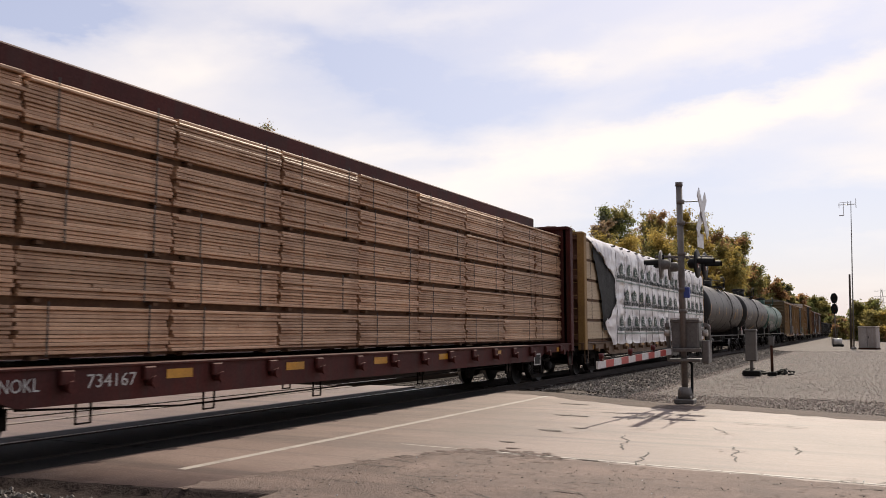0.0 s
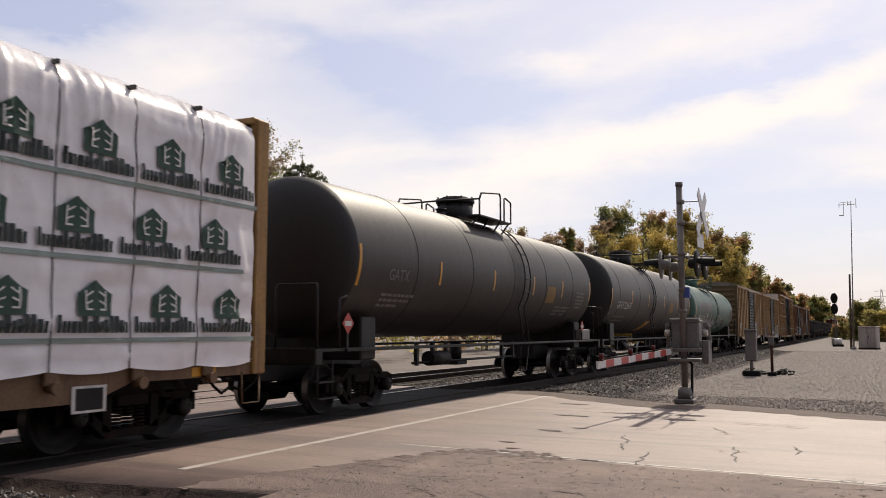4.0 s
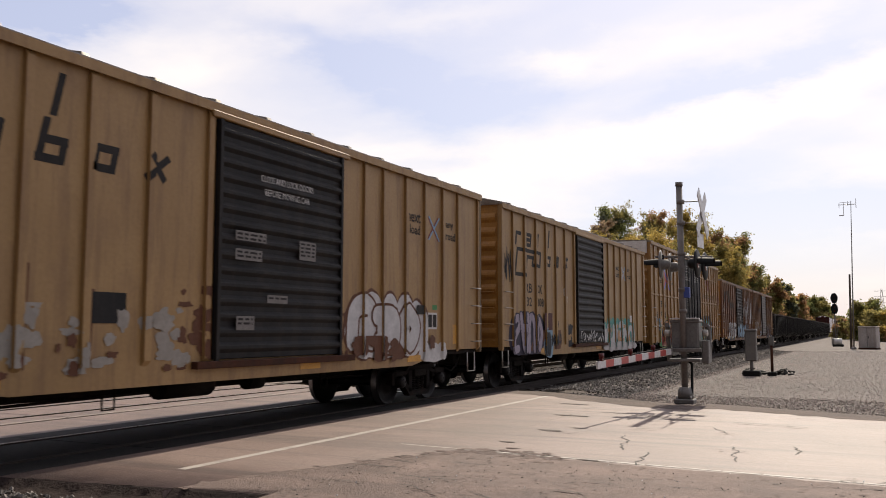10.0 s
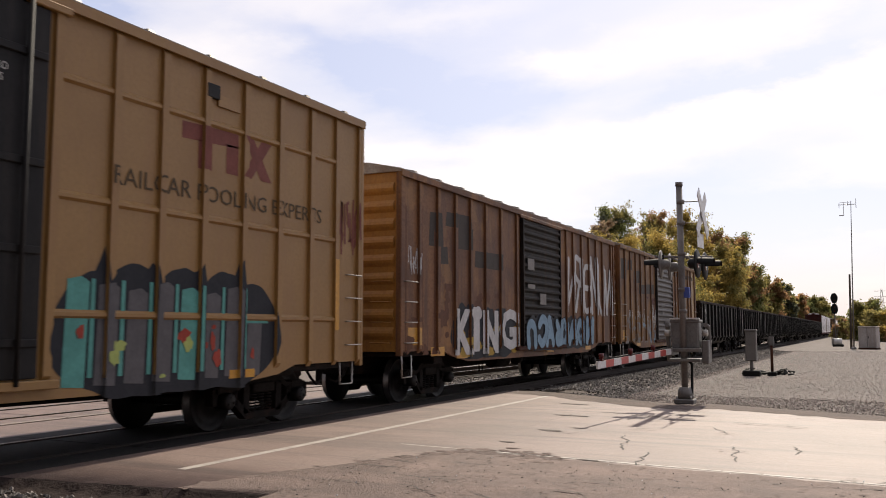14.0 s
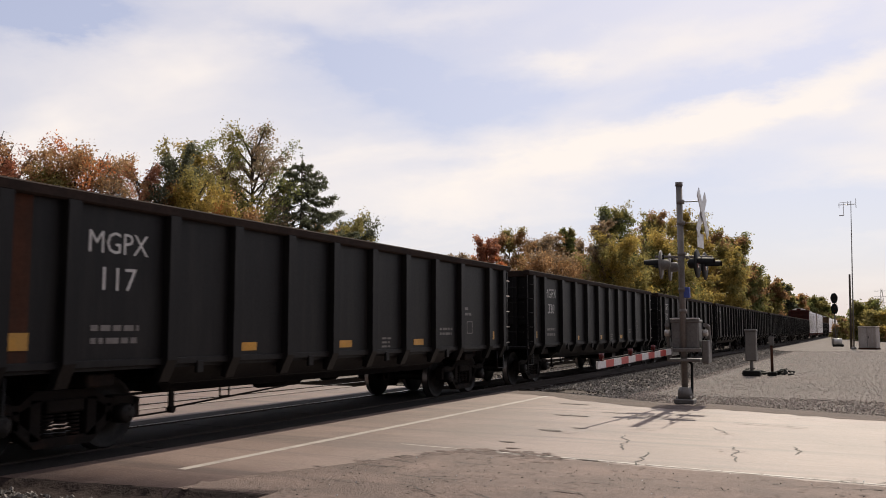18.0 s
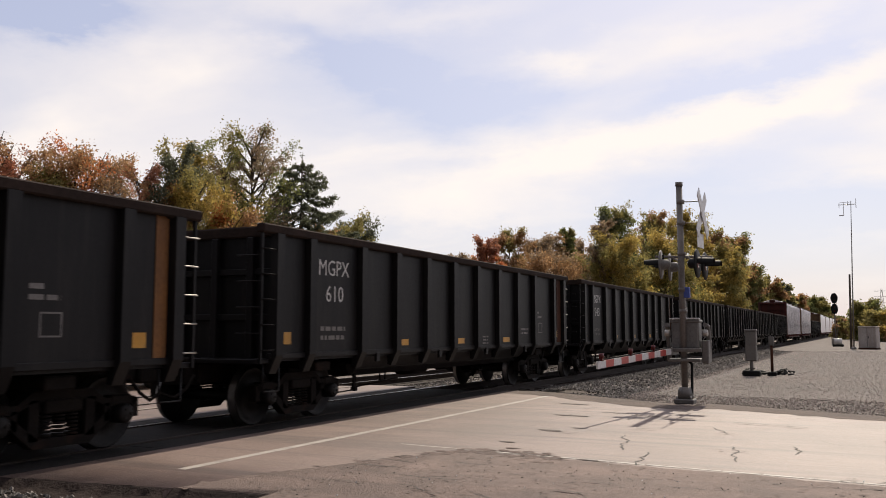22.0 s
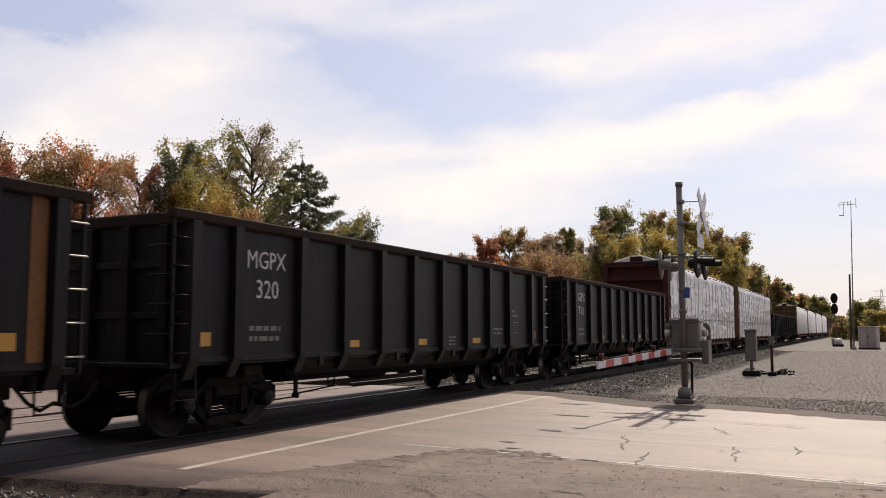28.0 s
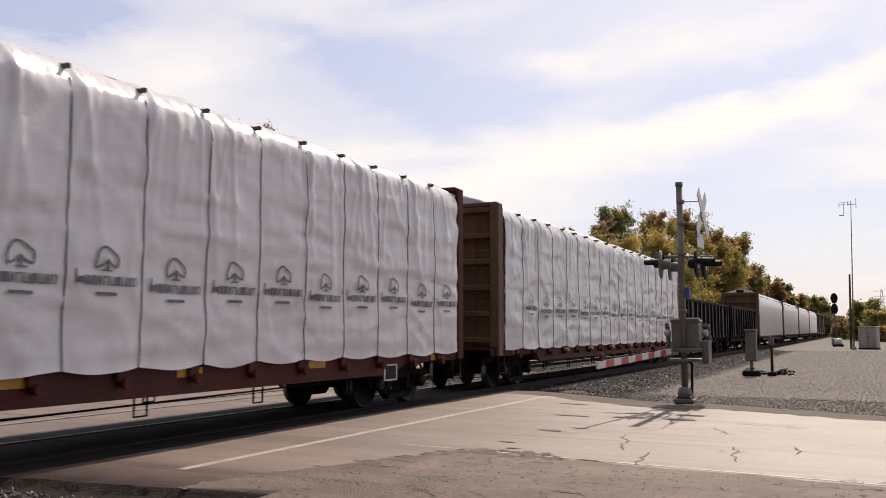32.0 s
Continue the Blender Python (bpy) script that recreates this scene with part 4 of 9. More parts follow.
# ---------- painted work ----------
GLYPHS = (
    (((0.1, 0.02), (0.12, 0.95)), ((0.12, 0.92), (0.7, 0.98), (0.82, 0.66), (0.2, 0.5)), ((0.42, 0.5), (0.92, 0.03))),
    (((0.9, 0.8), (0.5, 1.0), (0.1, 0.62), (0.16, 0.16), (0.58, 0.0), (0.92, 0.25)),),
    (((0.06, 0.0), (0.28, 0.62), (0.5, 1.0), (0.72, 0.6), (0.94, 0.0)), ((0.3, 0.36), (0.7, 0.36))),
    (((0.88, 0.9), (0.35, 1.0), (0.15, 0.72), (0.8, 0.36), (0.72, 0.04), (0.1, 0.06)),),
    (((0.1, 1.0), (0.12, 0.25), (0.5, 0.0), (0.88, 0.25), (0.9, 1.0)),),
    (((0.1, 0.0), (0.14, 1.0)), ((0.14, 0.9), (0.84, 0.1)), ((0.86, 0.0), (0.9, 1.0))),
    (((0.5, 1.0), (0.1, 0.55), (0.45, 0.0), (0.9, 0.45), (0.5, 1.0)),),
    (((0.9, 0.95), (0.15, 0.9), (0.2, 0.05), (0.9, 0.05)), ((0.2, 0.5), (0.72, 0.5))),
)


def curve(pts, n=5):
    """A smooth line through the points."""
    if len(pts) == 2:
        return [(pts[0][0] + (pts[1][0] - pts[0][0]) * k / 4, pts[0][1] + (pts[1][1] - pts[0][1]) * k / 4) for k in range(5)]
    out = []
    for k in range(len(pts) - 1):
        p0, p1, p2, p3 = pts[max(k - 1, 0)], pts[k], pts[k + 1], pts[min(k + 2, len(pts) - 1)]
        for i in range(n):
            t = i / n
            out.append(tuple(0.5 * (2 * b + (c - a) * t + (2 * a - 5 * b + 4 * c - d) * t * t + (3 * b - a - 3 * c + d) * t ** 3) for a, b, c, d in zip(p0, p1, p2, p3)))
    return out + [pts[-1]]


def ribbon(g, pts, w, x):
    """A flat brush stroke of half-width w with round ends."""
    P = [Vector((0, y, z)) for y, z in pts]
    vs = []
    for i, p in enumerate(P):
        d = (P[min(i + 1, len(P) - 1)] - P[max(i - 1, 0)]).normalized()
        o = Vector((0, -d.z, d.y)) * w
        vs += [p - o, p + o]
    g.add([(x, v.y, v.z) for v in vs], [(2 * i, 2 * i + 2, 2 * i + 3, 2 * i + 1) for i in range(len(P) - 1)])
    for k, (p, q) in enumerate(((P[0], P[1]), (P[-1], P[-2]))):
        a0 = math.atan2((p - q).z, (p - q).y)
        g.add([(x + 0.0002 * (k + 1), p.y + w * math.cos(a0 + a), p.z + w * math.sin(a0 + a)) for a in (-1.57, -0.95, -0.3, 0.3, 0.95, 1.57)], [tuple(range(6))])


def spray(car, x, y0, y1, z0, z1, letters, fill, edge, seed, fat=1.0, rim=0.028, glyphs=None):
    """Bubble-shaped spray-can letters: fat overlapping strokes with an outline."""
    rnd = random.Random(seed)
    outer, inner = Geo(), Geo()
    w = (y1 - y0) / letters
    for k in range(letters):
        gl = GLYPHS[glyphs[k] if glyphs else rnd.randrange(len(GLYPHS))]
        thick = min(w * 0.17, (z1 - z0) * 0.15) * fat
        sy, sz = w * rnd.uniform(0.92, 1.12) - thick * 0.8, (z1 - z0) * rnd.uniform(0.86, 1.05) - 2 * thick
        oy, oz, lean = y0 + k * w + thick * 0.4, z0 + thick + rnd.uniform(-0.04, 0.04), rnd.uniform(-0.12, 0.16)
        base = x + 0.002 + 0.011 * (k % 2)
        fa, fb = rnd.random() < 0.5, rnd.random() < 0.5
        for n, st in enumerate(gl):
            pts = [(oy + a * sy + lean * b * sz, oz + b * sz) for a, b in curve([(1 - a if fa else a, 1 - b if fb else b) for a, b in st])]
            ribbon(outer, pts, thick + rim, base + 0.0008 * n)
            ribbon(inner, pts, thick, base + 0.004 + 0.0008 * n)
    tagged(part("graffiti_outline", outer, edge, car), kind="stuff")
    tagged(part("graffiti_fill", inner, fill, car), kind="stuff")


def cloud(car, x, y0, y1, z0, z1, material, seed, n=9, spikes=0.0, name="graffiti_shape"):
    """One big sprayed shape with a lumpy or spiky upper edge."""
    rnd = random.Random(seed)
    top, low = [], []
    for i in range(n * 12 + 1):
        f = i / (n * 12)
        y = y0 + (y1 - y0) * f
        end = min(1, 5 * f, 5 * (1 - f)) ** 0.5
        lump = abs(math.sin(f * n * math.pi)) ** 0.7
        z = z1 - (z1 - z0) * (0.14 * (1 - lump) + 0.42 * (1 - end)) + 0.03 * noise.noise((y * 5, seed, 1))
        if spikes:
            z += spikes * max(0, 1 - abs((i % 12) - 11) / 2.0) * end * (0.6 + 0.4 * math.sin(i * 7.0))
        top.append((y, z))
        low.append((y, z0 + (z1 - z0) * (0.36 * (1 - end)) + 0.06 * noise.noise((y * 2.3, seed, 0))))
    g = Geo()
    for (a, b), (c, d), (e, f), (h, k) in zip(top, top[1:], low[1:], low):
        g.add([(x, h, k), (x, e, f), (x, c, d), (x, a, b)], [(0, 1, 2, 3)])
    return tagged(part(name, g, material, car), kind="stuff")


def scrawl(car, x, y0, y1, z0, z1, material, seed, strokes=9, w=0.022):
    rnd, g = random.Random(seed), Geo()
    for k in range(strokes):
        y = y0 + (y1 - y0) * (k + 0.5) / strokes
        p = Vector((x + 0.004 + 0.0005 * k, y, rnd.uniform(z0, z1)))
        for _ in range(rnd.randint(2, 4)):
            q = Vector((p.x, y + rnd.uniform(-0.7, 0.9) * (y1 - y0) / strokes, rnd.uniform(z0, z1)))
            d = (q - p).normalized(); o = Vector((0, -d.z, d.y)) * w * rnd.uniform(0.6, 1.2)
            g.add([p - o, q - o, q + o, p + o], [(0, 1, 2, 3)])
            p = q
    tagged(part("graffiti_scrawl", g, material, car), kind="stuff")


def blotch(car, x, y0, y1, z0, z1, material, seed, n=10, name="worn_patch", k_size=1.0):
    """Patches of peeled or painted-over surface with uneven outlines."""
    rnd, g = random.Random(seed), Geo()
    for k in range(n):
        cy, cz = rnd.uniform(y0, y1), rnd.uniform(z0, z1)
        ry, rz = rnd.uniform(0.1, 0.42) * k_size, rnd.uniform(0.08, 0.34) * k_size
        ring = []
        for i in range(18):
            a = 2 * math.pi * i / 18
            q = 0.75 + 0.5 * noise.noise((math.cos(a) * 1.6 + seed + k, math.sin(a) * 1.6, k))
            ring.append((min(max(cy + ry * q * math.cos(a), y0), y1), min(max(cz + rz * q * math.sin(a), z0), z1)))
        g.add([(x + 0.0015 + 0.0003 * k, y, z) for y, z in ring], [tuple(range(18))])
    tagged(part(name, g, material, car), kind="stuff")


PAINT = {k: mat("spray_" + k, c, tuple(v * 0.8 for v in c), 0.6, scale=4, fine=20, bump=0.03, mark=0.8, spec=0.2) for k, c in (
    ("white", (0.58, 0.57, 0.56)), ("red", (0.34, 0.055, 0.035)), ("orange", (0.46, 0.20, 0.085)), ("green", (0.08, 0.26, 0.10)), ("teal", (0.10, 0.32, 0.28)),
    ("black", (0.02, 0.02, 0.022)), ("blue", (0.22, 0.34, 0.44)), ("violet", (0.04, 0.034, 0.055)), ("pale", (0.48, 0.46, 0.45)), ("pink", (0.40, 0.09, 0.14)), ("rust", (0.13, 0.055, 0.03)),
    ("peach", (0.52, 0.30, 0.16)), ("sky", (0.20, 0.36, 0.50)), ("ink", (0.022, 0.024, 0.03)), ("grey", (0.11, 0.105, 0.11)), ("maroon", (0.085, 0.022, 0.02)), ("oldred", (0.20, 0.065, 0.05)), ("lilac", (0.36, 0.31, 0.37)), ("oldpaint", (0.055, 0.042, 0.034)), ("yellow", (0.42, 0.27, 0.05)), ("chalk", (0.33, 0.30, 0.26)), ("ash", (0.24, 0.225, 0.21)), ("olivegrey", (0.17, 0.155, 0.11)))}


# ---------- boxcars ----------
def boxcar(name, L, eave, paint, end_paint, door, door_paint, label, group, posts=((), ()), belts=(), low=0.98, belly=0.80, double=False, peak=0.22, white_cap=False):
    car = thing(name, (0, 0, 0), label, "boxcar", group)
    W = 1.50
    d0, d1 = door
    for s in (1, -1):
        xa, xb = sorted((s * (W - 0.05), s * W))
        outline = [(0.0, low + 0.10), (1.9, low + 0.10), (2.35, low - 0.03), (3.3, belly), (L - 3.3, belly), (L - 2.35, low - 0.03), (L - 1.9, low + 0.10), (L, low + 0.10), (L, eave), (0, eave)]
        part("side", Geo().prism_x(outline, xa, xb), paint, car)
    xo = W
    # posts on both sides of the door, near and far
    post_me = shared(("post", eave, paint.name), lambda: Geo().prism_y([(W - 0.01, low + 0.06), (W + 0.055, low + 0.14), (W + 0.055, eave - 0.16), (W - 0.01, eave - 0.06)], -0.055, 0.055).mesh("post", paint))
    for run in posts:
        for y in run:
            part("post", post_me, paint, car, at=(0, y, 0))
            part("post", post_me, paint, car, at=Matrix.Translation((0, y, 0)) @ pose(0, 0, 0, 0, 0, 180))
    for z in belts:
        for a, b in ((0.08, d0 - 0.08), (d1 + 0.08, L - 0.72)):
            part("belt_rail", Geo().prism_y([(W, z - 0.06), (W + 0.042, z - 0.03), (W + 0.042, z + 0.01), (W, z + 0.05)], a, b), paint, car)
    # corrugated ends
    for y0, s in ((0.0, -1), (L, 1)):
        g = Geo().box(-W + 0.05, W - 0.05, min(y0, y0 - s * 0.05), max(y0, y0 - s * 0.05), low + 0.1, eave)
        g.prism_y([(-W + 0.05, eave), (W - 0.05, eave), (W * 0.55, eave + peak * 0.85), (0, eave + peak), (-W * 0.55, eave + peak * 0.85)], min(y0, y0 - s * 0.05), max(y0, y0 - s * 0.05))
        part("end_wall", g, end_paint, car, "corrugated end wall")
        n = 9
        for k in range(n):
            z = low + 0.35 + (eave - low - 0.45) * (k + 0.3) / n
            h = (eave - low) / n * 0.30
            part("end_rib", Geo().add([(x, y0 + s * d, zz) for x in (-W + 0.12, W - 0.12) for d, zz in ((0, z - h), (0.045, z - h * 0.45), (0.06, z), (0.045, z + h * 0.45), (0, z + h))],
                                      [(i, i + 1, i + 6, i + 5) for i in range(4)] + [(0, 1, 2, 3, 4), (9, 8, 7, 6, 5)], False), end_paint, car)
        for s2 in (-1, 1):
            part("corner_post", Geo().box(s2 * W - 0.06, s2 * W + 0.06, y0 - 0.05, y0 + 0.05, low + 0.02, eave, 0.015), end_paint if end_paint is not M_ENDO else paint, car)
        if white_cap:
            part("end_cap_panel", Geo().box(-W + 0.1, W - 0.1, y0 + s * 0.002, y0 + s * 0.07, eave - 0.50, eave + 0.02), M_SIGNW, car, "white top band on the end wall")
    # roof: shallow gable with raised seams
    prof = [(-W - 0.06, eave - 0.03), (-W - 0.06, eave + 0.03), (-W * 0.55, eave + peak * 0.87), (0, eave + peak + 0.02), (W * 0.55, eave + peak * 0.87), (W + 0.06, eave + 0.03), (W + 0.06, eave - 0.03)]
    part("roof", Geo().prism_y(prof, -0.06, L + 0.06), M_ROOF, car, "ribbed galvanised roof")
    part("eave_angle", Geo().box(W + 0.058, W + 0.085, -0.05, L + 0.05, eave - 0.12, eave + 0.005), paint, car)
    seam = shared(("seam", eave), lambda: Geo().prism_y([(-W - 0.05, eave + 0.03), (-W * 0.55, eave + peak * 0.87), (0, eave + peak + 0.02), (W * 0.55, eave + peak * 0.87), (W + 0.05, eave + 0.03), (W + 0.03, eave + 0.075), (W * 0.55, eave + peak * 0.87 + 0.055), (0, eave + peak + 0.07), (-W * 0.55, eave + peak * 0.87 + 0.055), (-W - 0.03, eave + 0.075)], -0.05, 0.05).mesh("roof_seam", M_ROOF))
    k = 0.6
    while k < L:
        part("roof_seam", seam, M_ROOF, car, at=(0, k, 0)); k += 1.16
    # doors
    for s in (1, -1):
        if double:
            mid = (d0 + d1) / 2
            leaves = ((d0 + 0.06, mid - 0.03), (mid + 0.03, d1 - 0.06))
        else:
            leaves = ((d0 + 0.05, d1 - 0.02),)
        for a, b in leaves:
            xa, xb = sorted((s * (W + 0.01), s * (W + 0.06)))
            dr = part("door", Geo().box(xa, xb, a, b, low + 0.12, eave - 0.2, 0.01), door_paint, car, "black plug door" if double else "corrugated sliding door")
            if double:
                for z in (low + 0.5, low + 1.5, low + 2.45, eave - 0.75):
                    part("door_rail", Geo().box(*sorted((s * (W + 0.06), s * (W + 0.095))), a + 0.03, b - 0.03, z - 0.045, z + 0.045, 0.01), door_paint, dr)
                for y in (a + 0.32, a + (b - a) * 0.52, b - 0.3):
                    part("lock_bar", Geo().rod((s * (W + 0.12), y, low + 0.05), (s * (W + 0.12), y, eave - 0.18), 0.028, 7), door_paint, dr)
                part("door_wheel", Geo().lathe_x([(s * (W + 0.10), 0.02), (s * (W + 0.14), 0.16), (s * (W + 0.15), 0.16), (s * (W + 0.15), 0.13), (s * (W + 0.12), 0.02)], 14, a + 0.75, low + 0.9), door_paint, dr)
            else:
                n = 15
                for k in range(n):
                    z = low + 0.28 + (eave - low - 0.62) * k / (n - 1)
                    part("door_corrugation", Geo().prism_y([(s * (W + 0.06), z - 0.075), (s * (W + 0.105), z - 0.02), (s * (W + 0.105), z + 0.02), (s * (W + 0.06), z + 0.075)], a + 0.06, b - 0.06), door_paint, dr)
                part("door_edge", Geo().box(*sorted((s * (W + 0.06), s * (W + 0.11))), a, a + 0.06, low + 0.1, eave - 0.2), door_paint, dr)
                part("door_edge", Geo().box(*sorted((s * (W + 0.06), s * (W + 0.11))), b - 0.06, b, low + 0.1, eave - 0.2), door_paint, dr)
        part("door_track", Geo().box(*sorted((s * W, s * (W + 0.12))), max(0.2, d0 - (d1 - d0) * (not double) * 0.1), d1 + (0.2 if double else 0.4), low + 0.0, low + 0.1, 0.01), paint if double else M_GONRUST, car)
        part("door_header", Geo().box(*sorted((s * W, s * (W + 0.10))), max(0.2, d0 - 0.1), d1 + 0.2, eave - 0.19, eave - 0.10, 0.01), paint, car)
    for z in (1.25, 1.65, 2.05, 2.45):
        for y in (0.32, L - 0.32):
            grab(car, W + 0.05, y, z)
        grab(car, W - 0.4, 0.0, z, "x", material=end_paint)
    stirrup(car, 0.36, M_STEEL); stirrup(car, L - 0.36, M_STEEL)
    part("brake_step", Geo().box(-1.3, -0.2, -0.32, -0.05, 1.22, 1.25), M_TRUCK, car)
    part("hand_brake", Geo().lathe_y([(-0.14, 0.03), (-0.16, 0.26), (-0.13, 0.28), (-0.11, 0.26), (-0.11, 0.03)], 16, -0.7, 2.2), M_TRUCK, car)
    for y in (2.9, L / 2 + 1, L - 3.2):
        part("reflector", Geo().box(W + 0.002, W + 0.008, y - 0.28, y + 0.28, belly + 0.08, belly + 0.2), M_YEL, car, "yellow reflective strip")
    part("floor", Geo().box(-W + 0.06, W - 0.06, 0.06, L - 0.06, low + 0.0, low + 0.08), M_TRUCK, car)
    underframe(car, L); couplers(car, L); trucks(car, (2.15, L - 2.15))
    return car


def streaks(car, x, ys, seed, material, low=1.05, most=2.6):
    """Rust run down beside the posts."""
    rnd = random.Random(seed)
    for y in ys:
        for _ in range(3):
            a, w, z1 = y + rnd.choice((-1, 1)) * rnd.uniform(0.06, 0.16), rnd.uniform(0.02, 0.08), low + rnd.uniform(0.5, 1.0) * most
            g = Geo().add([(x, a, z1), (x, a + w, z1 - 0.1), (x, a + w * 0.8, low), (x, a + w * 0.2, low)], [(0, 1, 2, 3)])
            x += 0.00006
            tagged(part("rust_streak", g, material, car), kind="stuff")


def rail_logo(car, x, y, z, k=1.0):
    """A heavy outline of two bent rails, with blocky spaced letters round it drawn as plain strokes."""
    def stroke(pts, w=0.055, name="logo_stroke", slant=0.0):
        g = Geo()
        for (ya, za), (yb, zb) in zip(pts, pts[1:]):
            d = Vector((0, yb - ya, zb - za)).normalized(); o = Vector((0, -d.z, d.y)) * w
            e = d * w * 0.9
            a, b = Vector((x, y + (ya + slant * za) * k, z + za * k)) - e, Vector((x, y + (yb + slant * zb) * k, z + zb * k)) + e
            g.add([a - o, b - o, b + o, a + o], [(0, 1, 2, 3)])
        part(name, g, M_LETK, car)
    stroke([(0.0, 0.0), (0.17, 0.66), (1.96, 0.66), (1.9, 0.30), (1.3, 0.30), (1.37, 0.50), (0.90, 0.50), (0.75, 0.0), (0.0, 0.0)], 0.05)
    for py, pz, kind in ((-0.16, 0.80, 0), (0.60, 0.82, 1), (1.50, 0.86, 2), (2.38, 0.92, 3), (2.34, 0.38, 4), (3.10, 0.40, 5), (3.95, 0.42, 6)):
        sh = {0: [(0, 0), (0, 0.28), (0.3, 0.28)], 1: [(0, 0.28), (0.32, 0.28), (0.32, 0), (0, 0), (0, 0.14), (0.32, 0.14)], 2: [(0, 0), (0, 0.3)], 3: [(0, 0), (0, 0.42)],
              4: [(0, 0.42), (0, 0), (0.3, 0), (0.3, 0.22), (0, 0.22)], 5: [(0, 0), (0.28, 0), (0.28, 0.24), (0, 0.24), (0, 0)], 6: [(0, 0), (0.28, 0.26)]}[kind]
        stroke([(py + a, pz + b) for a, b in sh], 0.05, "logo_letter", 0.26)
        if kind == 6:
            stroke([(py, pz + 0.26), (py + 0.28, pz)], 0.05, "logo_letter", 0.26)


def cross_logo(car, x, y, z, w, h, faded=None, thick=0.17):
    """Two crossed bars, each half blue and half red."""
    for sg, dx in ((1, 0.0), (-1, 0.002)):
        for m, o in ((M_BLUE, 0.5), (M_LRED, -0.5)):
            b = thick * w
            off = o * b
            ya, yb = y - w / 2 + b, y + w / 2 - b
            za, zb = z - sg * h / 2, z + sg * h / 2
            g = Geo().add([(x + dx, ya + off - b / 2, za), (x + dx, ya + off + b / 2, za), (x + dx, yb + off + b / 2, zb), (x + dx, yb + off - b / 2, zb)], [(0, 1, 2, 3)])
            part("logo_bar", g, (faded[0] if m is M_BLUE else faded[1]) if faded else m, car)


def wild(car, x, y0, y1, z0, z1, pieces, seed):
    """Tall pointed interlocked spray letters: thin lime outline, peach above and red below, black shadow beside, green between."""
    rnd = random.Random(seed)
    steps = [rnd.uniform(0.7, 1.4) for _ in range(pieces)]
    starts = [y0 + (y1 - y0) * sum(steps[:k]) / sum(steps) for k in range(pieces)]
    edge, fill, red, black, green = Geo(), Geo(), Geo(), Geo(), Geo()
    h = z1 - z0
    for k in range(pieces):
        cy, w = starts[k], (y1 - y0) * steps[k] / sum(steps)
        tip = z1 - rnd.uniform(0, 0.2) * h
        d = 0.0012 * (k % 3)
        lean = rnd.uniform(0.0, 0.18) * w
        left = [(cy, tip), (cy - 0.04 * w, z0 + 0.5 * h), (cy + 0.10 * w, z0 + 0.12 * h), (cy + 0.36 * w, z0)]
        right = [(cy + 0.95 * w + lean, z0 - 0.02 * h), (cy + 1.0 * w, z0 + 0.34 * h), (cy + 0.82 * w, z0 + 0.62 * h), (cy + 0.5 * w, tip - 0.22 * h)]
        shape = left + right
        n = len(shape)
        my, mz = sum(p[0] for p in shape) / n, sum(p[1] for p in shape) / n
        for geo, f, dx, off in ((edge, 1.05, 0.003, 0.0), (black, 1.015, 0.0036, 0.0), (fill, 0.95, 0.0042, 0.03 * w)):
            geo.add([(x + dx + d, my + (p - my) * f + off, mz + (q - mz) * f) for p, q in shape], [tuple(range(n))])
        for _ in range(3):
            pts = [(cy + w * rnd.uniform(0.1, 0.95), z0 + h * rnd.uniform(0.08, 0.7)) for _ in range(4)]
            ribbon(black, curve(pts), rnd.uniform(0.012, 0.03), x + 0.0058 + d)
        ribbon(edge, curve([(cy + w * rnd.uniform(0.3, 0.9), z0 + h * rnd.uniform(0.1, 0.8)) for _ in range(3)]), 0.012, x + 0.0064 + d)
        # red rising from the foot of the letter, with a fuzzy top
        foot = [(cy + 0.2 * w, z0 + 0.10 * h), (cy + 0.42 * w, z0 + 0.03 * h), (cy + 0.92 * w, z0 + 0.02 * h), (cy + 0.95 * w, z0 + 0.3 * h)]
        foot += [(cy + (0.9 - 0.11 * i) * w, z0 + h * (0.38 + 0.14 * (k % 2) + rnd.uniform(-0.1, 0.14))) for i in range(7)]
        red.add([(x + 0.0048 + d, p, q) for p, q in foot], [tuple(range(len(foot)))])
        if k % 3 == 2:
            red.add([(x + 0.0048 + d, cy + a * w, z0 + b * h) for a, b in ((0.15, 0.92), (0.1, 0.6), (0.4, 0.55), (0.75, 0.62), (0.5, 0.72))], [(0, 1, 2, 3, 4)])
        # inner counter and shadow
        for _ in range(2):
            ry, rz, py, pz = w * rnd.uniform(0.06, 0.15), h * rnd.uniform(0.05, 0.13), cy + w * rnd.uniform(0.4, 0.75), z0 + h * rnd.uniform(0.22, 0.55)
            black.add([(x + 0.0054 + d, py + ry * math.cos(a) * (1.4 if i % 3 == 0 else 1), pz + rz * math.sin(a)) for i, a in enumerate([j * 0.698 for j in range(9)])], [tuple(range(9))])
        black.add([(x + 0.0052 + d, p, q) for p, q in ((cy + 0.0 * w, z0 + 0.62 * h), (cy - 0.03 * w, z0 + 0.4 * h), (cy + 0.12 * w, z0 + 0.08 * h), (cy + 0.40 * w, z0 + 0.0 * h), (cy + 0.22 * w, z0 + 0.22 * h))], [(0, 1, 2, 3, 4)])
        if k % 2 == 0:
            green.add([(x + 0.002, cy + a * w, z0 + b * h) for a, b in ((-0.28, 0.02), (0.3, 0.0), (0.25, 0.8), (-0.02, rnd.uniform(0.82, 1.02)), (-0.22, 0.62))], [(0, 1, 2, 3, 4)])
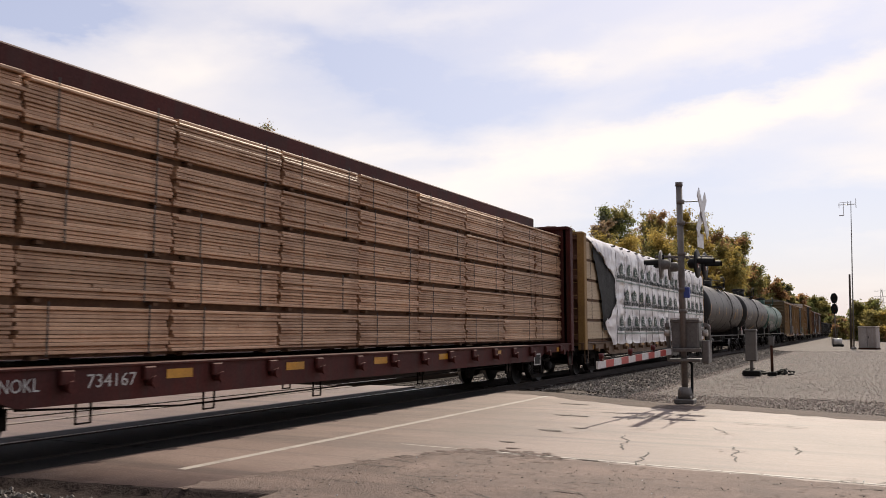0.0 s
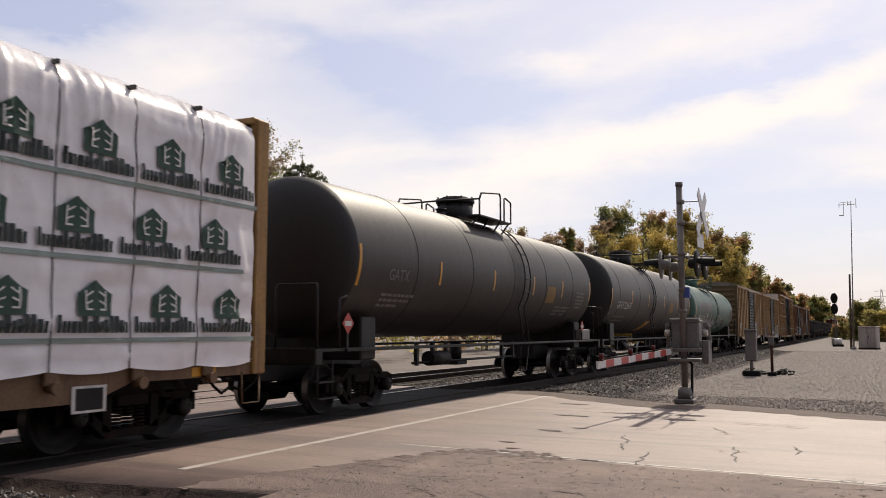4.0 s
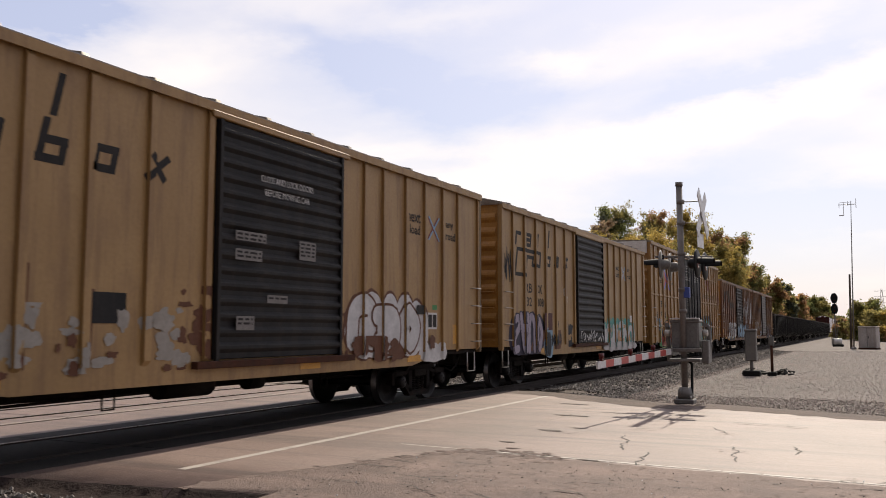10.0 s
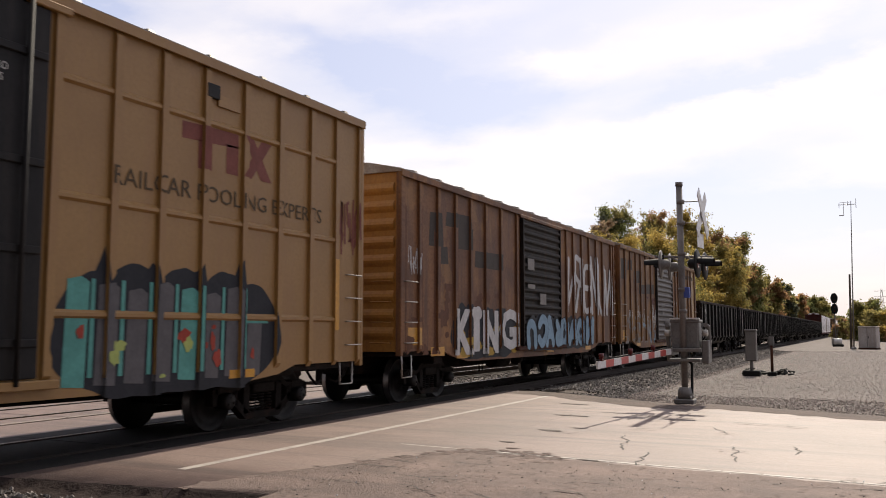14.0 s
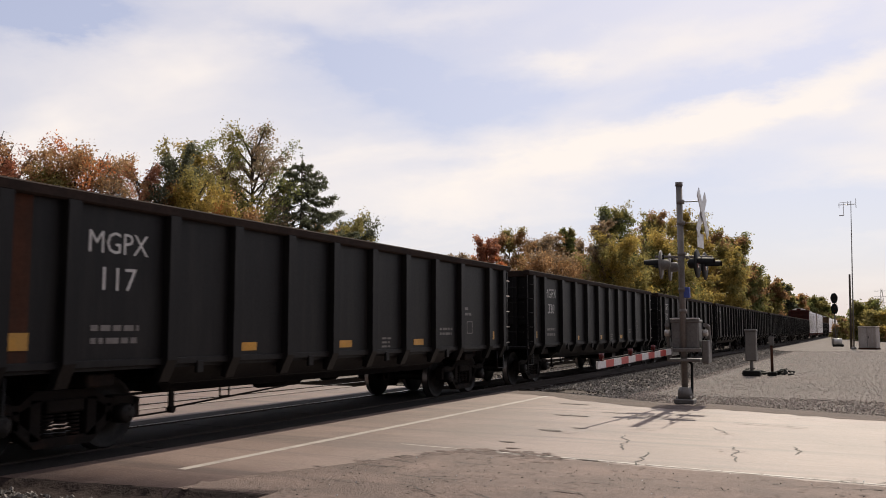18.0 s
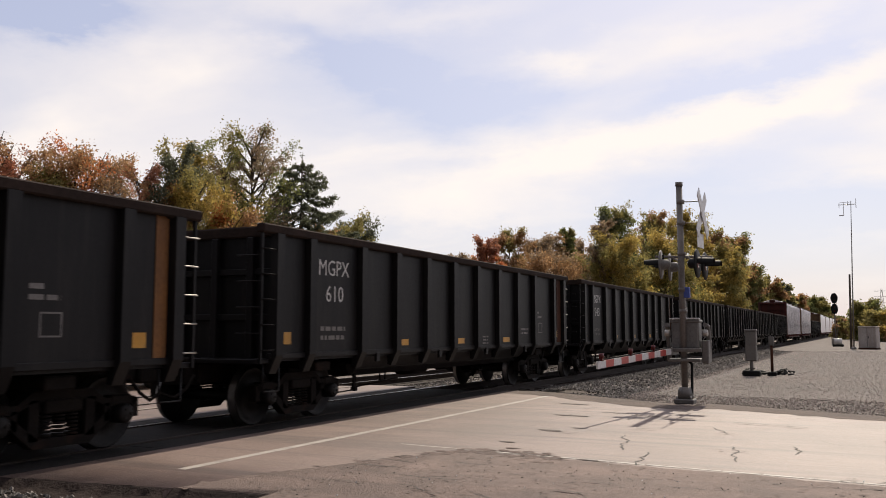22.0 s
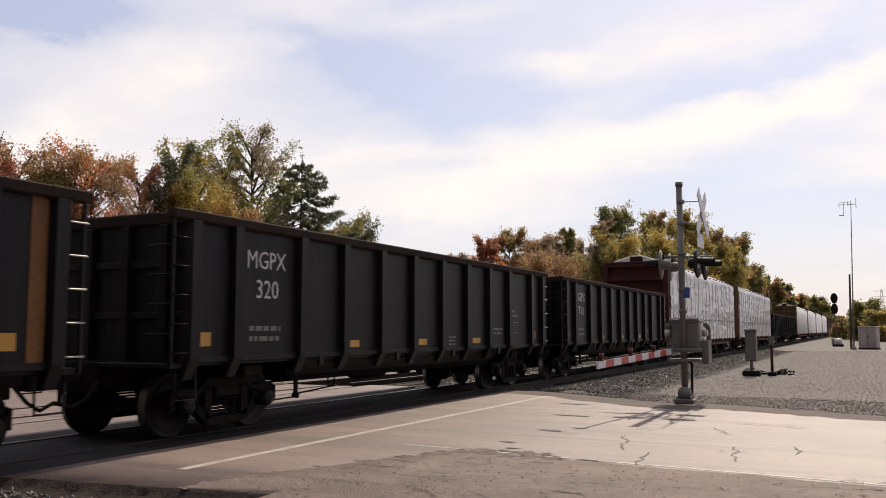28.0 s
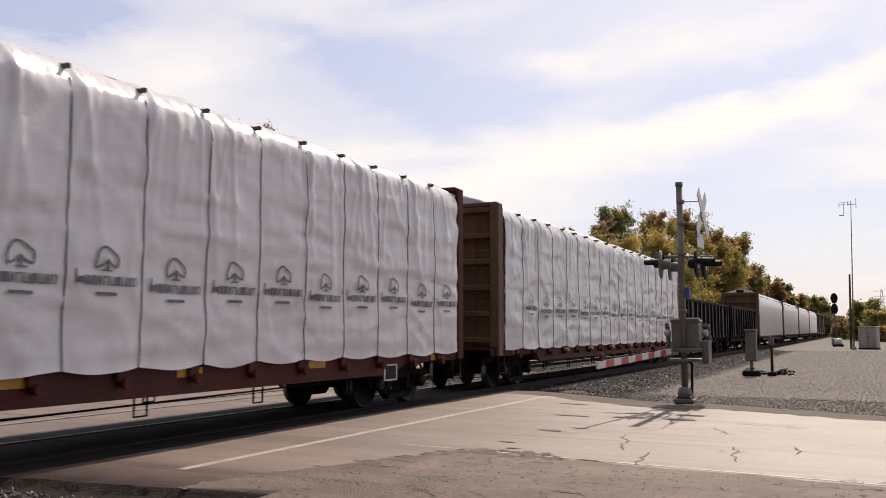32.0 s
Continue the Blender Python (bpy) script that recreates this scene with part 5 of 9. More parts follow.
    for nm, geo, m in (("graffiti_outline", green, PAINT["green"]), ("graffiti_outline", edge, PAINT_LIME), ("graffiti_fill", black, PAINT["black"]), ("graffiti_fill", fill, PAINT["peach"]), ("graffiti_fill", red, PAINT["red"])):
        tagged(part(nm, geo, m, car), kind="stuff")


# ---------- gondolas ----------
def gondola(mark, front, rear, label, group="string of black gondolas"):
    L, W, TOP = 14.75, 1.50, 3.08
    car = thing("gondola", (0, 0, 0), label, "gondola", group)
    for s in (1, -1):
        xa, xb = sorted((s * (W - 0.02), s * W))
        part("side", Geo().box(xa, xb, 0.55, L - 0.55, 1.12, TOP - 0.1), M_GON, car)
        part("side_skirt", Geo().add([(s * W, 3.0, 1.12), (s * W, L - 3.0, 1.12), (s * 1.22, L - 3.25, 0.80), (s * 1.22, 3.25, 0.80), (s * 1.12, 3.25, 0.80), (s * 1.12, L - 3.25, 0.80), (s * (W - 0.05), L - 3.0, 1.12), (s * (W - 0.05), 3.0, 1.12)],
                                         [(0, 1, 2, 3), (4, 5, 6, 7), (3, 2, 5, 4), (0, 3, 4, 7), (1, 6, 5, 2)]), M_GON, car, "sloping lower tub side")
        part("top_chord", Geo().box(*sorted((s * (W - 0.06), s * (W + 0.10))), 0, L, TOP - 0.12, TOP + 0.02, 0.02), M_CHORD, car, "rusty brown top rail")
        part("bottom_rail", Geo().box(*sorted((s * (W - 0.05), s * (W + 0.03))), 0.3, L - 0.3, 1.06, 1.15, 0.01), M_GON, car)
    def post():
        g = Geo()
        n = [(W, 0.02), (W + 0.115, 0.0)]
        v = []
        for (x, z) in ((W - 0.1, 0.86), (W - 0.02, 0.84), (W + 0.115, 1.12), (W + 0.115, TOP - 0.11), (W - 0.01, TOP - 0.11)):
            v.append((x, z))
        g.prism_y(v, -0.09, 0.09)
        return g.mesh("post", M_GON)
    me = shared("gpost", post)
    for y in (0.42, 1.3, 2.9, 4.175, 5.455, 6.735, 8.015, 9.295, 10.575, 11.85, 13.45, L - 0.42):
        part("post", me, M_GON, car, at=(0, y, 0))
        part("post", me, M_GON, car, at=Matrix.Translation((0, y, 0)) @ pose(0, 0, 0, 0, 0, 180))
    for y0, s in ((0.5, -1), (L - 0.5, 1)):
        part("end_wall", Geo().box(-W + 0.02, W - 0.02, y0 - 0.03, y0 + 0.03, 1.0, TOP - 0.08), M_GON, car)
        part("end_chord", Geo().box(-W - 0.06, W + 0.06, y0 - 0.10, y0 + 0.10, TOP - 0.14, TOP + 0.03, 0.02), M_CHORD, car)
        for k in range(4):
            x = -1.05 + 0.7 * k
            part("end_post", Geo().box(x - 0.06, x + 0.06, min(y0, y0 + s * 0.14), max(y0, y0 + s * 0.14), 1.05, TOP - 0.14, 0.01), M_GON, car)
        for z in (1.7, 2.4):
            part("end_girt", Geo().box(-W + 0.05, W - 0.05, min(y0, y0 + s * 0.09), max(y0, y0 + s * 0.09), z - 0.05, z + 0.05, 0.01), M_GON, car)
        part("end_platform", Geo().box(-W, W, min(y0, y0 + s * 0.5), max(y0, y0 + s * 0.5), 1.0, 1.07, 0.01), M_GON, car)
        for s2 in (1, -1):
            for yy in (y0 + s * 0.08, y0 + s * 0.44):
                part("ladder_stile", Geo().box(s2 * (W + 0.02) - 0.02, s2 * (W + 0.02) + 0.02, yy - 0.02, yy + 0.02, 1.0, TOP - 0.1), M_GON, car)
            for z in (1.2, 1.58, 1.96, 2.34, 2.72):
                bright = s == 1
                grab(car, s2 * (W + 0.03) - (0.05 if s2 < 0 else 0), y0 + s * 0.26, z, material=M_STEEL if bright else M_GON, w=0.36, out=0.05)
        for z in (1.45, 1.85, 2.25, 2.65):
            grab(car, 1.1, y0 + s * 0.16, z, "x", material=M_GON)
    if rear == 2:
        part("corner_panel", Geo().box(W - 0.02, W + 0.012, L - 0.76, L - 0.54, 1.15, TOP - 0.12), M_GONTAN, car, "ochre primer panel at the corner")
    if rear == 1:
        part("corner_panel", Geo().box(W - 0.02, W + 0.012, L - 0.86, L - 0.52, 1.15, TOP - 0.12), M_GONRUST, car, "rusty brown panel at the corner")
    if front:
        part("corner_panel", Geo().box(W - 0.02, W + 0.012, 0.5, 0.82, 1.15, TOP - 0.12), M_GONRUST, car, "rusty brown panel at the corner")
    xs = W + 0.004
    if mark:
        write("MGPX", M_LETW, car, xs, 1.60, 2.41, 0.93, 0.265)
        write(mark, M_LETW, car, xs, 1.82, 1.97, 0.53, 0.275)
        weights = {"537": ("227200", "58800"), "143": ("226600", "59400"), "206": ("227300", "58700")}
        if mark in weights:
            for text, z in (("LD LMT " + weights[mark][0], 1.48), ("LT WT  " + weights[mark][1], 1.32)):
                write(text, M_LETG, car, xs, 1.67, z, 0.75, 0.085)
        else:
            lines(M_LETG, car, xs, 1.67, 1.49, (0.75, 0.72), 0.07, 0.15, 3)
    for y in (4.53, 7.18, 9.92):
        part("reflector", Geo().box(xs - 0.003, xs + 0.006, y - 0.21, y + 0.21, 1.205, 1.325), M_YEL, car, "yellow reflective strip")
    for y in (0.70, L - 1.02):
        part("reflector", Geo().box(xs + 0.01, xs + 0.02, y - 0.12, y + 0.12, 1.28, 1.47), M_YEL, car, "square yellow reflective patch")
    for y in (3.5, 6.1, 8.6, 11.2):
        part("drain_lug", Geo().box(W - 0.01, W + 0.05, y - 0.06, y + 0.06, 0.93, 1.10, 0.01), M_GON, car)
    lines(M_LETG, car, xs, 8.45, 1.33, (0.34, 0.30, 0.32), 0.035, 0.075, 5)
    part("stencil_box", Geo().add([(xs, 12.3 + a, 1.42 + b) for a, b in ((0, 0), (0.30, 0), (0.30, 0.28), (0, 0.28), (0.02, 0.02), (0.28, 0.02), (0.28, 0.26), (0.02, 0.26))], [(0, 1, 5, 4), (1, 2, 6, 5), (2, 3, 7, 6), (3, 0, 4, 7)]), M_LETG, car)
    lines(M_LETG, car, xs, 12.15, 1.95, (0.2, 0.42), 0.06, 0.12, 6)
    lines(M_LETG, car, xs, 10.9, 1.5, (0.62, 0.58), 0.05, 0.1, 8)
    part("floor", Geo().box(-W + 0.05, W - 0.05, 0.5, L - 0.5, 1.02, 1.08), M_GON, car)
    hang = 3.55
    part("rod_hanger", Geo().box(0.98, 1.02, hang - 0.05, hang + 0.05, 0.44, 0.80, 0.01).rod((0.95, hang, 0.42), (1.05, hang, 0.42), 0.045, 8), M_TRUCK, car)
    part("brake_rod", Geo().pipe([(1.0, 2.3, 0.37), (1.0, hang, 0.40)], 0.013, 5), M_TRUCK, car)
    part("brake_rod", Geo().pipe([(1.0, hang + 0.05, 0.45), (1.0, 6.2, 0.60)], 0.014, 5), M_TRUCK, car)
    part("tub", Geo().box(-1.1, 1.1, 3.3, L - 3.3, 0.66, 1.0, 0.12), M_GON, car, "rounded tub between the trucks")
    underframe(car, L, 0.98, 0.3); couplers(car, L, 0.58); trucks(car, (1.72, L - 1.72))
    stirrup(car, 0.4, M_GON); stirrup(car, L - 0.4, M_GON)
    return car

# ---------- tank cars ----------
def tank_car(shell0, shell1, paint, head, label, group, seams, rail_style=0, R=1.51, CZ=2.86, m=None, rung_at=None, half=1.5, placards=(1, -1), set_in=0.95):
    """Local y 0 at the leading end sill; the shell reaches from shell0 to shell1."""
    L = shell1 + 0.75
    car = thing("tank_car", (0, 0, 0), label, "tank car", group)
    hd = 0.50
    prof = [(shell0 + hd - hd * math.sin(a), R * math.cos(a)) for a in [math.pi / 2 * k / 9 for k in range(9, -1, -1)]]
    prof2 = [(shell1 - hd + hd * math.sin(a), R * math.cos(a)) for a in [math.pi / 2 * k / 9 for k in range(10)]]
    part("shell", Geo().lathe_y(prof[-1:] + [(shell0 + hd + (shell1 - shell0 - 2 * hd) * k / 12, R) for k in range(1, 12)] + prof2[:1], 56, 0, CZ), paint, car)
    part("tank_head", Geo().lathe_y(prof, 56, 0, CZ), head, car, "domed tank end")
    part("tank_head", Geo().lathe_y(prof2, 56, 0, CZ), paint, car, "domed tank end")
    for f in seams:
        y = shell0 + hd + (shell1 - shell0 - 2 * hd) * f
        part("weld_seam", Geo().lathe_y([(y - 0.022, R), (y - 0.014, R + 0.007), (y + 0.014, R + 0.007), (y + 0.022, R)], 56, 0, CZ), head, car)
    # end frames, sills and running boards
    for y0, s in ((0.0, 1), (L, -1)):
        part("end_sill", Geo().box(-1.45, 1.45, *sorted((y0, y0 + s * 0.22)), 0.92, 1.16, 0.02).box(-0.35, 0.35, *sorted((y0, y0 + s * 3.6)), 0.62, 1.05, 0.02), M_BLACK, car)
        part("end_platform", Geo().box(-1.45, 1.45, *sorted((y0, y0 + s * 0.95)), 1.14, 1.19), M_BLACK, car)
        part("tank_cradle", Geo().box(-1.25, 1.25, *sorted((y0 + s * 1.75, y0 + s * 2.3)), 0.95, 1.75, 0.03), M_BLACK, car)
        part("end_rail", Geo().pipe([(1.40, y0 + s * 0.1, 1.16), (1.40, y0 + s * 0.1, 2.2), (1.36, y0 + s * 0.13, 2.28), (0.6, y0 + s * 0.13, 2.28), (0.56, y0 + s * 0.1, 2.2), (0.56, y0 + s * 0.1, 1.16)], 0.022, 6), M_BLACK, car)
        part("end_rail", Geo().pipe([(-1.40, y0 + s * 0.1, 1.16), (-1.40, y0 + s * 0.1, 2.2), (-0.5, y0 + s * 0.1, 2.2), (-0.5, y0 + s * 0.1, 1.16)], 0.022, 6), M_BLACK, car)
        for x in (1.42, -1.42):
            part("grab_post", Geo().pipe([(x, y0 + s * 0.75, 1.16), (x, y0 + s * 0.75, 2.05), (x, y0 + s * 0.98, 2.1)], 0.024, 6), M_BLACK, car)
        for z in (0.62, 0.35):
            part("step", Geo().box(1.28, 1.46, *sorted((y0 + s * 0.1, y0 + s * 0.55)), z, z + 0.03), M_BLACK, car)
        for dy in (0.1, 0.55):
            part("step_hanger", Geo().pipe([(1.42, y0 + s * dy, 1.0), (1.42, y0 + s * dy, 0.35)], 0.018, 5), M_BLACK, car)
        if s not in placards:
            continue
        yp = y0 + s * (0.95 if s > 0 else set_in)
        pl = Geo().add([(1.475, yp + a, 1.62 + b) for a, b in ((0, -0.19), (0.19, 0), (0, 0.19), (-0.19, 0))], [(0, 1, 2, 3)])
        plc = part("placard", pl, M_PLACARD, car, "red diamond hazard placard")
        part("placard_panel", Geo().box(1.476, 1.478, yp - 0.11, yp + 0.11, 1.57, 1.66), M_LETW, plc)
        part("placard_holder", Geo().box(1.44, 1.47, yp - 0.03, yp + 0.03, 1.15, 1.6), M_BLACK, car)
    for s in (1, -1):
        part("running_board", Geo().box(*sorted((s * 1.30, s * 1.50)), 0.9, L - 0.9, 1.13, 1.19, 0.01), M_BLACK, car)
    # manway with its platform in the middle
    m = m or L / 2
    top = CZ + R
    man = part("manway", Geo().rod((0, m, top - 0.1), (0, m, top + 0.46), 0.46, 24), head, car)
    part("manway_cover", Geo().rod((0, m, top + 0.44), (0, m, top + 0.54), 0.51, 24).rod((0, m, top + 0.54), (0, m, top + 0.60), 0.34, 18), M_TANKEND, man, "dark bolted cover")
    for k in range(8):
        a = 0.785 * k
        part("cover_bolt", Geo().rod((0.48 * math.cos(a), m + 0.48 * math.sin(a), top + 0.36), (0.48 * math.cos(a), m + 0.48 * math.sin(a), top + 0.59), 0.025, 6), M_TANKEND, man)
    part("valve", Geo().rod((0, m - 0.85, top - 0.1), (0, m - 0.85, top + 0.16), 0.12, 12).rod((0, m - 0.85, top + 0.16), (0, m - 0.85, top + 0.2), 0.15, 12), head, car)
    plat = part("platform", Geo().box(0.55, 1.15, m - half, m + half, top - 0.06, top - 0.02).box(-1.15, -0.55, m - half, m + half, top - 0.06, top - 0.02), head, car)
    for s in (1, -1):
        a = m - half
        left = [(s * 1.15, a, top - 0.05), (s * 1.15, a, top + 0.36), (s * 1.15, a + 0.12, top + 0.52), (s * 1.15, m + 0.25, top + 0.66), (s * 1.15, m + 0.32, top + 0.58), (s * 1.15, m + 0.32, top - 0.05)]
        part("railing", Geo().pipe(left, 0.024, 6), head, plat)
        part("railing", Geo().pipe([(s * 1.15, m + 0.55 * half, top - 0.05), (s * 1.15, m + 0.55 * half, top + 0.56), (s * 1.15, m + 0.55 * half + 0.07, top + 0.6), (s * 1.15, m + half, top + 0.52), (s * 1.15, m + half, top - 0.05)], 0.024, 6), head, plat)
        for y in (a + 0.05, m - 0.3 * half, m + 0.4 * half, m + half - 0.05):
            part("platform_bracket", Geo().rod((s * 1.1, y, top - 0.05), (s * 0.9, y, CZ + math.sqrt(R * R - 0.81) - 0.02), 0.025, 6), head, plat)
    part("railing", Geo().pipe([(-1.15, m - half, top + 0.36), (0, m - half - 0.1, top + 0.36), (1.15, m - half, top + 0.36)], 0.022, 6), head, plat)
    # ladder over the curve
    arc = [(math.sin(a) * (R + 0.10), CZ + math.cos(a) * (R + 0.10)) for a in [0.62 + 1.45 * k / 8 for k in range(9)]]
    ymid = rung_at or m + 1.1
    lad = Geo()
    for dy in (-0.2, 0.2):
        lad.pipe([(x, ymid + dy, z) for x, z in arc] + [(1.56, ymid + dy, 1.2)], 0.02, 5)
    ladder = tagged(part("ladder", lad, head, car), "curved side ladder")
    for k in range(7):
        a = 0.75 + 1.25 * k / 6
        p = (math.sin(a) * (R + 0.10), CZ + math.cos(a) * (R + 0.10))
        part("rung", Geo().rod((p[0], ymid - 0.2, p[1]), (p[0], ymid + 0.2, p[1]), 0.016, 5), head, ladder)
    part("step", Geo().pipe([(1.50, ymid - 0.3, 1.15), (1.45, ymid - 0.22, 0.45), (1.45, ymid + 0.22, 0.45), (1.50, ymid + 0.3, 1.15)], 0.02, 5), M_BLACK, car)
    part("bottom_outlet", Geo().rod((0, m, 1.2), (0, m, 0.72), 0.16, 12).box(-0.2, 0.2, m - 0.3, m + 0.3, 0.62, 0.74, 0.02), M_BLACK, car)
    g = Geo()
    for y in (m - 3.4, m - 2.6, m - 1.9, m + 1.6, m + 2.4):
        g.box(0.6, 0.68, y - 0.05, y + 0.05, 0.72, 1.2)
    g.pipe([(0.64, m - 3.6, 0.78), (0.64, m + 2.6, 0.78)], 0.03, 6).rod((0.62, m - 2.8, 0.86), (0.62, m - 1.9, 0.86), 0.17, 12)
    part("brake_rigging", g, M_BLACK, car)
    couplers(car, L, 0.45); trucks(car, (2.05, L - 2.05))
    return car, R, CZ




def tank_patch(car, R, CZ, y0, y1, z0, z1, material, name, label="", lift=0.006):
    g, n = Geo(), 6
    for k in range(n + 1):
        z = z0 + (z1 - z0) * k / n
        x = math.sqrt(max(R * R - (z - CZ) ** 2, 0.01)) + lift
        g.v += [(x, y0, z), (x, y1, z)]
    g.f = [(2 * k, 2 * k + 1, 2 * k + 3, 2 * k + 2) for k in range(n)]; g.s = [True] * n
    return part(name, g, material, car, label)


def tank_words(car, R, CZ, text, material, y, z, width, height, lift=0.008, name="lettering"):
    me = words(text, material, width, height).copy()
    for v in me.vertices:
        v.co.y += y; v.co.z += z
        v.co.x = math.sqrt(max(R * R - (v.co.z - CZ) ** 2, 0.01)) + lift
    return part(name, me, material, car)


def wrap_to_tank(ob, R, CZ):
    me = ob.data
    for v in me.vertices:
        v.co.x = v.co.x + math.sqrt(max(R * R - (v.co.z - CZ) ** 2, 0.01))


# ---------- centre-beam flat cars and their loads ----------
DECK = 1.10


def centre_beam(L, paint, bulk_paint, label, group, mark=None, number=None, panel_paint=None):
    panel_paint = panel_paint or bulk_paint
    car = thing("centre_beam_flat_car", (0, 0, 0), label, "flat car", group)
    for s in (1, -1):
        g = Geo().prism_x([(0, 0.86), (2.6, 0.86), (3.2, 0.66), (L - 3.2, 0.66), (L - 2.6, 0.86), (L, 0.86), (L, 1.06), (0, 1.06)], *sorted((s * 1.38, s * 1.46)))
        part("side_sill", g, paint, car)
        part("deck_edge", Geo().box(*sorted((s * 1.30, s * 1.50)), 0, L, 1.06, DECK, 0.01), paint, car)
    part("deck", Geo().box(-1.35, 1.35, 0.05, L - 0.05, 1.0, 1.08), paint, car)
    n = int(L / 1.22)
    def winch():
        return Geo().box(1.46, 1.53, -0.10, 0.10, 0.88, 1.05, 0.015).rod((1.45, 0, 0.86), (1.60, 0, 0.86), 0.055, 10).rod((1.58, 0, 0.86), (1.62, 0, 0.86), 0.075, 10).mesh("winch", paint)
    for k in range(1, n):
        part("winch", shared(("winch", paint.name), winch), M_RED, car, at=(0, L * k / n, 0))
    # centre beam
    part("top_chord", Geo().box(-0.42, 0.42, 0.5, L - 0.5, 4.60, 4.96, 0.03), paint, car)
    for k in range(11):
        y = 0.7 + (L - 1.4) * k / 10
        part("beam_post", Geo().box(-0.10, 0.10, y - 0.08, y + 0.08, DECK, 4.62), paint, car)
    for k in range(10):
        y = 0.7 + (L - 1.4) * k / 10
        y2 = 0.7 + (L - 1.4) * (k + 1) / 10
        part("beam_brace", Geo().bar((0, y, 1.2 if k % 2 else 4.4), (0, y2, 4.4 if k % 2 else 1.2), 0.08, 0.14), paint, car)
    # bulkheads
    for y0, s in ((0.0, 1), (L, -1)):
        ya, yb = sorted((y0 + s * 0.02, y0 + s * 0.30))
        b = part("bulkhead", Geo().box(-1.38, 1.38, *sorted((y0 + s * 0.22, y0 + s * 0.30)), 1.0, 4.62), panel_paint, car, "steel bulkhead with deep horizontal ribs")
        for sx in (-1, 1):
            part("bulkhead_post", Geo().box(*sorted((sx * 1.28, sx * 1.52)), ya, yb, 0.86, 4.66, 0.02), bulk_paint, b)
        for k in range(6):
            z = 1.25 + 0.65 * k
            part("bulkhead_rib", Geo().box(-1.28, 1.28, *sorted((y0 + s * 0.04, y0 + s * 0.22)), z - 0.07, z + 0.07, 0.02), panel_paint, b)
        part("bulkhead_cap", Geo().box(-1.46, 1.46, *sorted((y0 + s * 0.05, y0 + s * 0.34)), 4.58, 4.69, 0.02), bulk_paint, b)
        for k in range(6):
            z = 1.35 + 0.42 * k
            grab(car, 1.05, y0 - 0.0 if s > 0 else y0 + 0.10, z, "x", material=bulk_paint)
    for y in (1.3, 5.62, 8.2, 10.9, 13.6, 16.6, L - 1.3):
        part("reflector", Geo().box(1.462, 1.468, y - 0.24, y + 0.24, 0.88, 1.0), M_YEL, car, "yellow reflective strip")
    for y in (4.3, 6.5, 9.2, 13.0, 15.4, 17.9):
        if y < L - 3:
            part("tie_down_loop", Geo().pipe([(1.2, y - 0.11, 0.7), (1.2, y - 0.11, 0.40), (1.2, y + 0.11, 0.40), (1.2, y + 0.11, 0.7)], 0.017, 5), M_TRUCK, car)
    part("train_line", Geo().pipe([(1.15, 3.4, 0.62), (1.15, 6.0, 0.48), (1.15, 10.5, 0.52), (1.15, L - 4.5, 0.60)], 0.014, 5), M_TRUCK, car)
    if mark:
        write(mark, M_LETW, car, 1.466, 2.95, 0.83, 0.5, 0.15)
        write(number, M_LETW, car, 1.466, 4.10, 0.83, 0.76, 0.16)
    part("inspection_plate", Geo().box(1.47, 1.476, L - 3.5, L - 3.0, 0.55, 0.86), M_LETW, car, "white framed stencil plate")
    part("inspection_plate_field", Geo().box(1.476, 1.48, L - 3.45, L - 3.05, 0.58, 0.83), M_DOORB, car)
    underframe(car, L, 1.0, 0.42); couplers(car, L); trucks(car, (2.2, L - 2.2))
    stirrup(car, 0.3, paint, 0.9, 0.45); stirrup(car, L - 0.3, paint, 0.9, 0.45)
    return car


def bundle_mesh(length, height, seed, tight=False):
    """A strapped pack of sawn boards: the board edges stand uneven along its side."""
    rnd, g = random.Random(seed), Geo()
    n = 12
    for k in range(n):
        z0 = 0.02 + (height - 0.05) * k / n
        z1 = z0 + (height - 0.05) / n - 0.005
        x1 = 1.19 + rnd.uniform(-0.022, 0.016) + (0.022 if rnd.random() < 0.28 else 0.0)
        if tight:
            z1, x1 = z0 + (height - 0.05) / n - 0.0015, 1.19
        a, b = rnd.uniform(-0.02, 0.05), length - rnd.uniform(-0.01, 0.05)
        cuts = [a] + ([a + (b - a) * rnd.uniform(0.3, 0.7)] if rnd.random() < 0.3 else []) + [b]
        for p, q in zip(cuts, cuts[1:]):
            xo, e = x1 + rnd.uniform(-0.012, 0.012), rnd.uniform(0.005, 0.022)
            if tight:
                xo, e = x1 + rnd.uniform(-0.003, 0.003), 0.003
            g.prism_y([(1.0, z0), (xo - 0.004, z0), (xo, z0 + 0.005), (xo, z1 - e), (xo - e, z1), (1.0, z1)], p + 0.003, q - 0.003)
    return g.mesh("lumber_pack", M_WOOD)


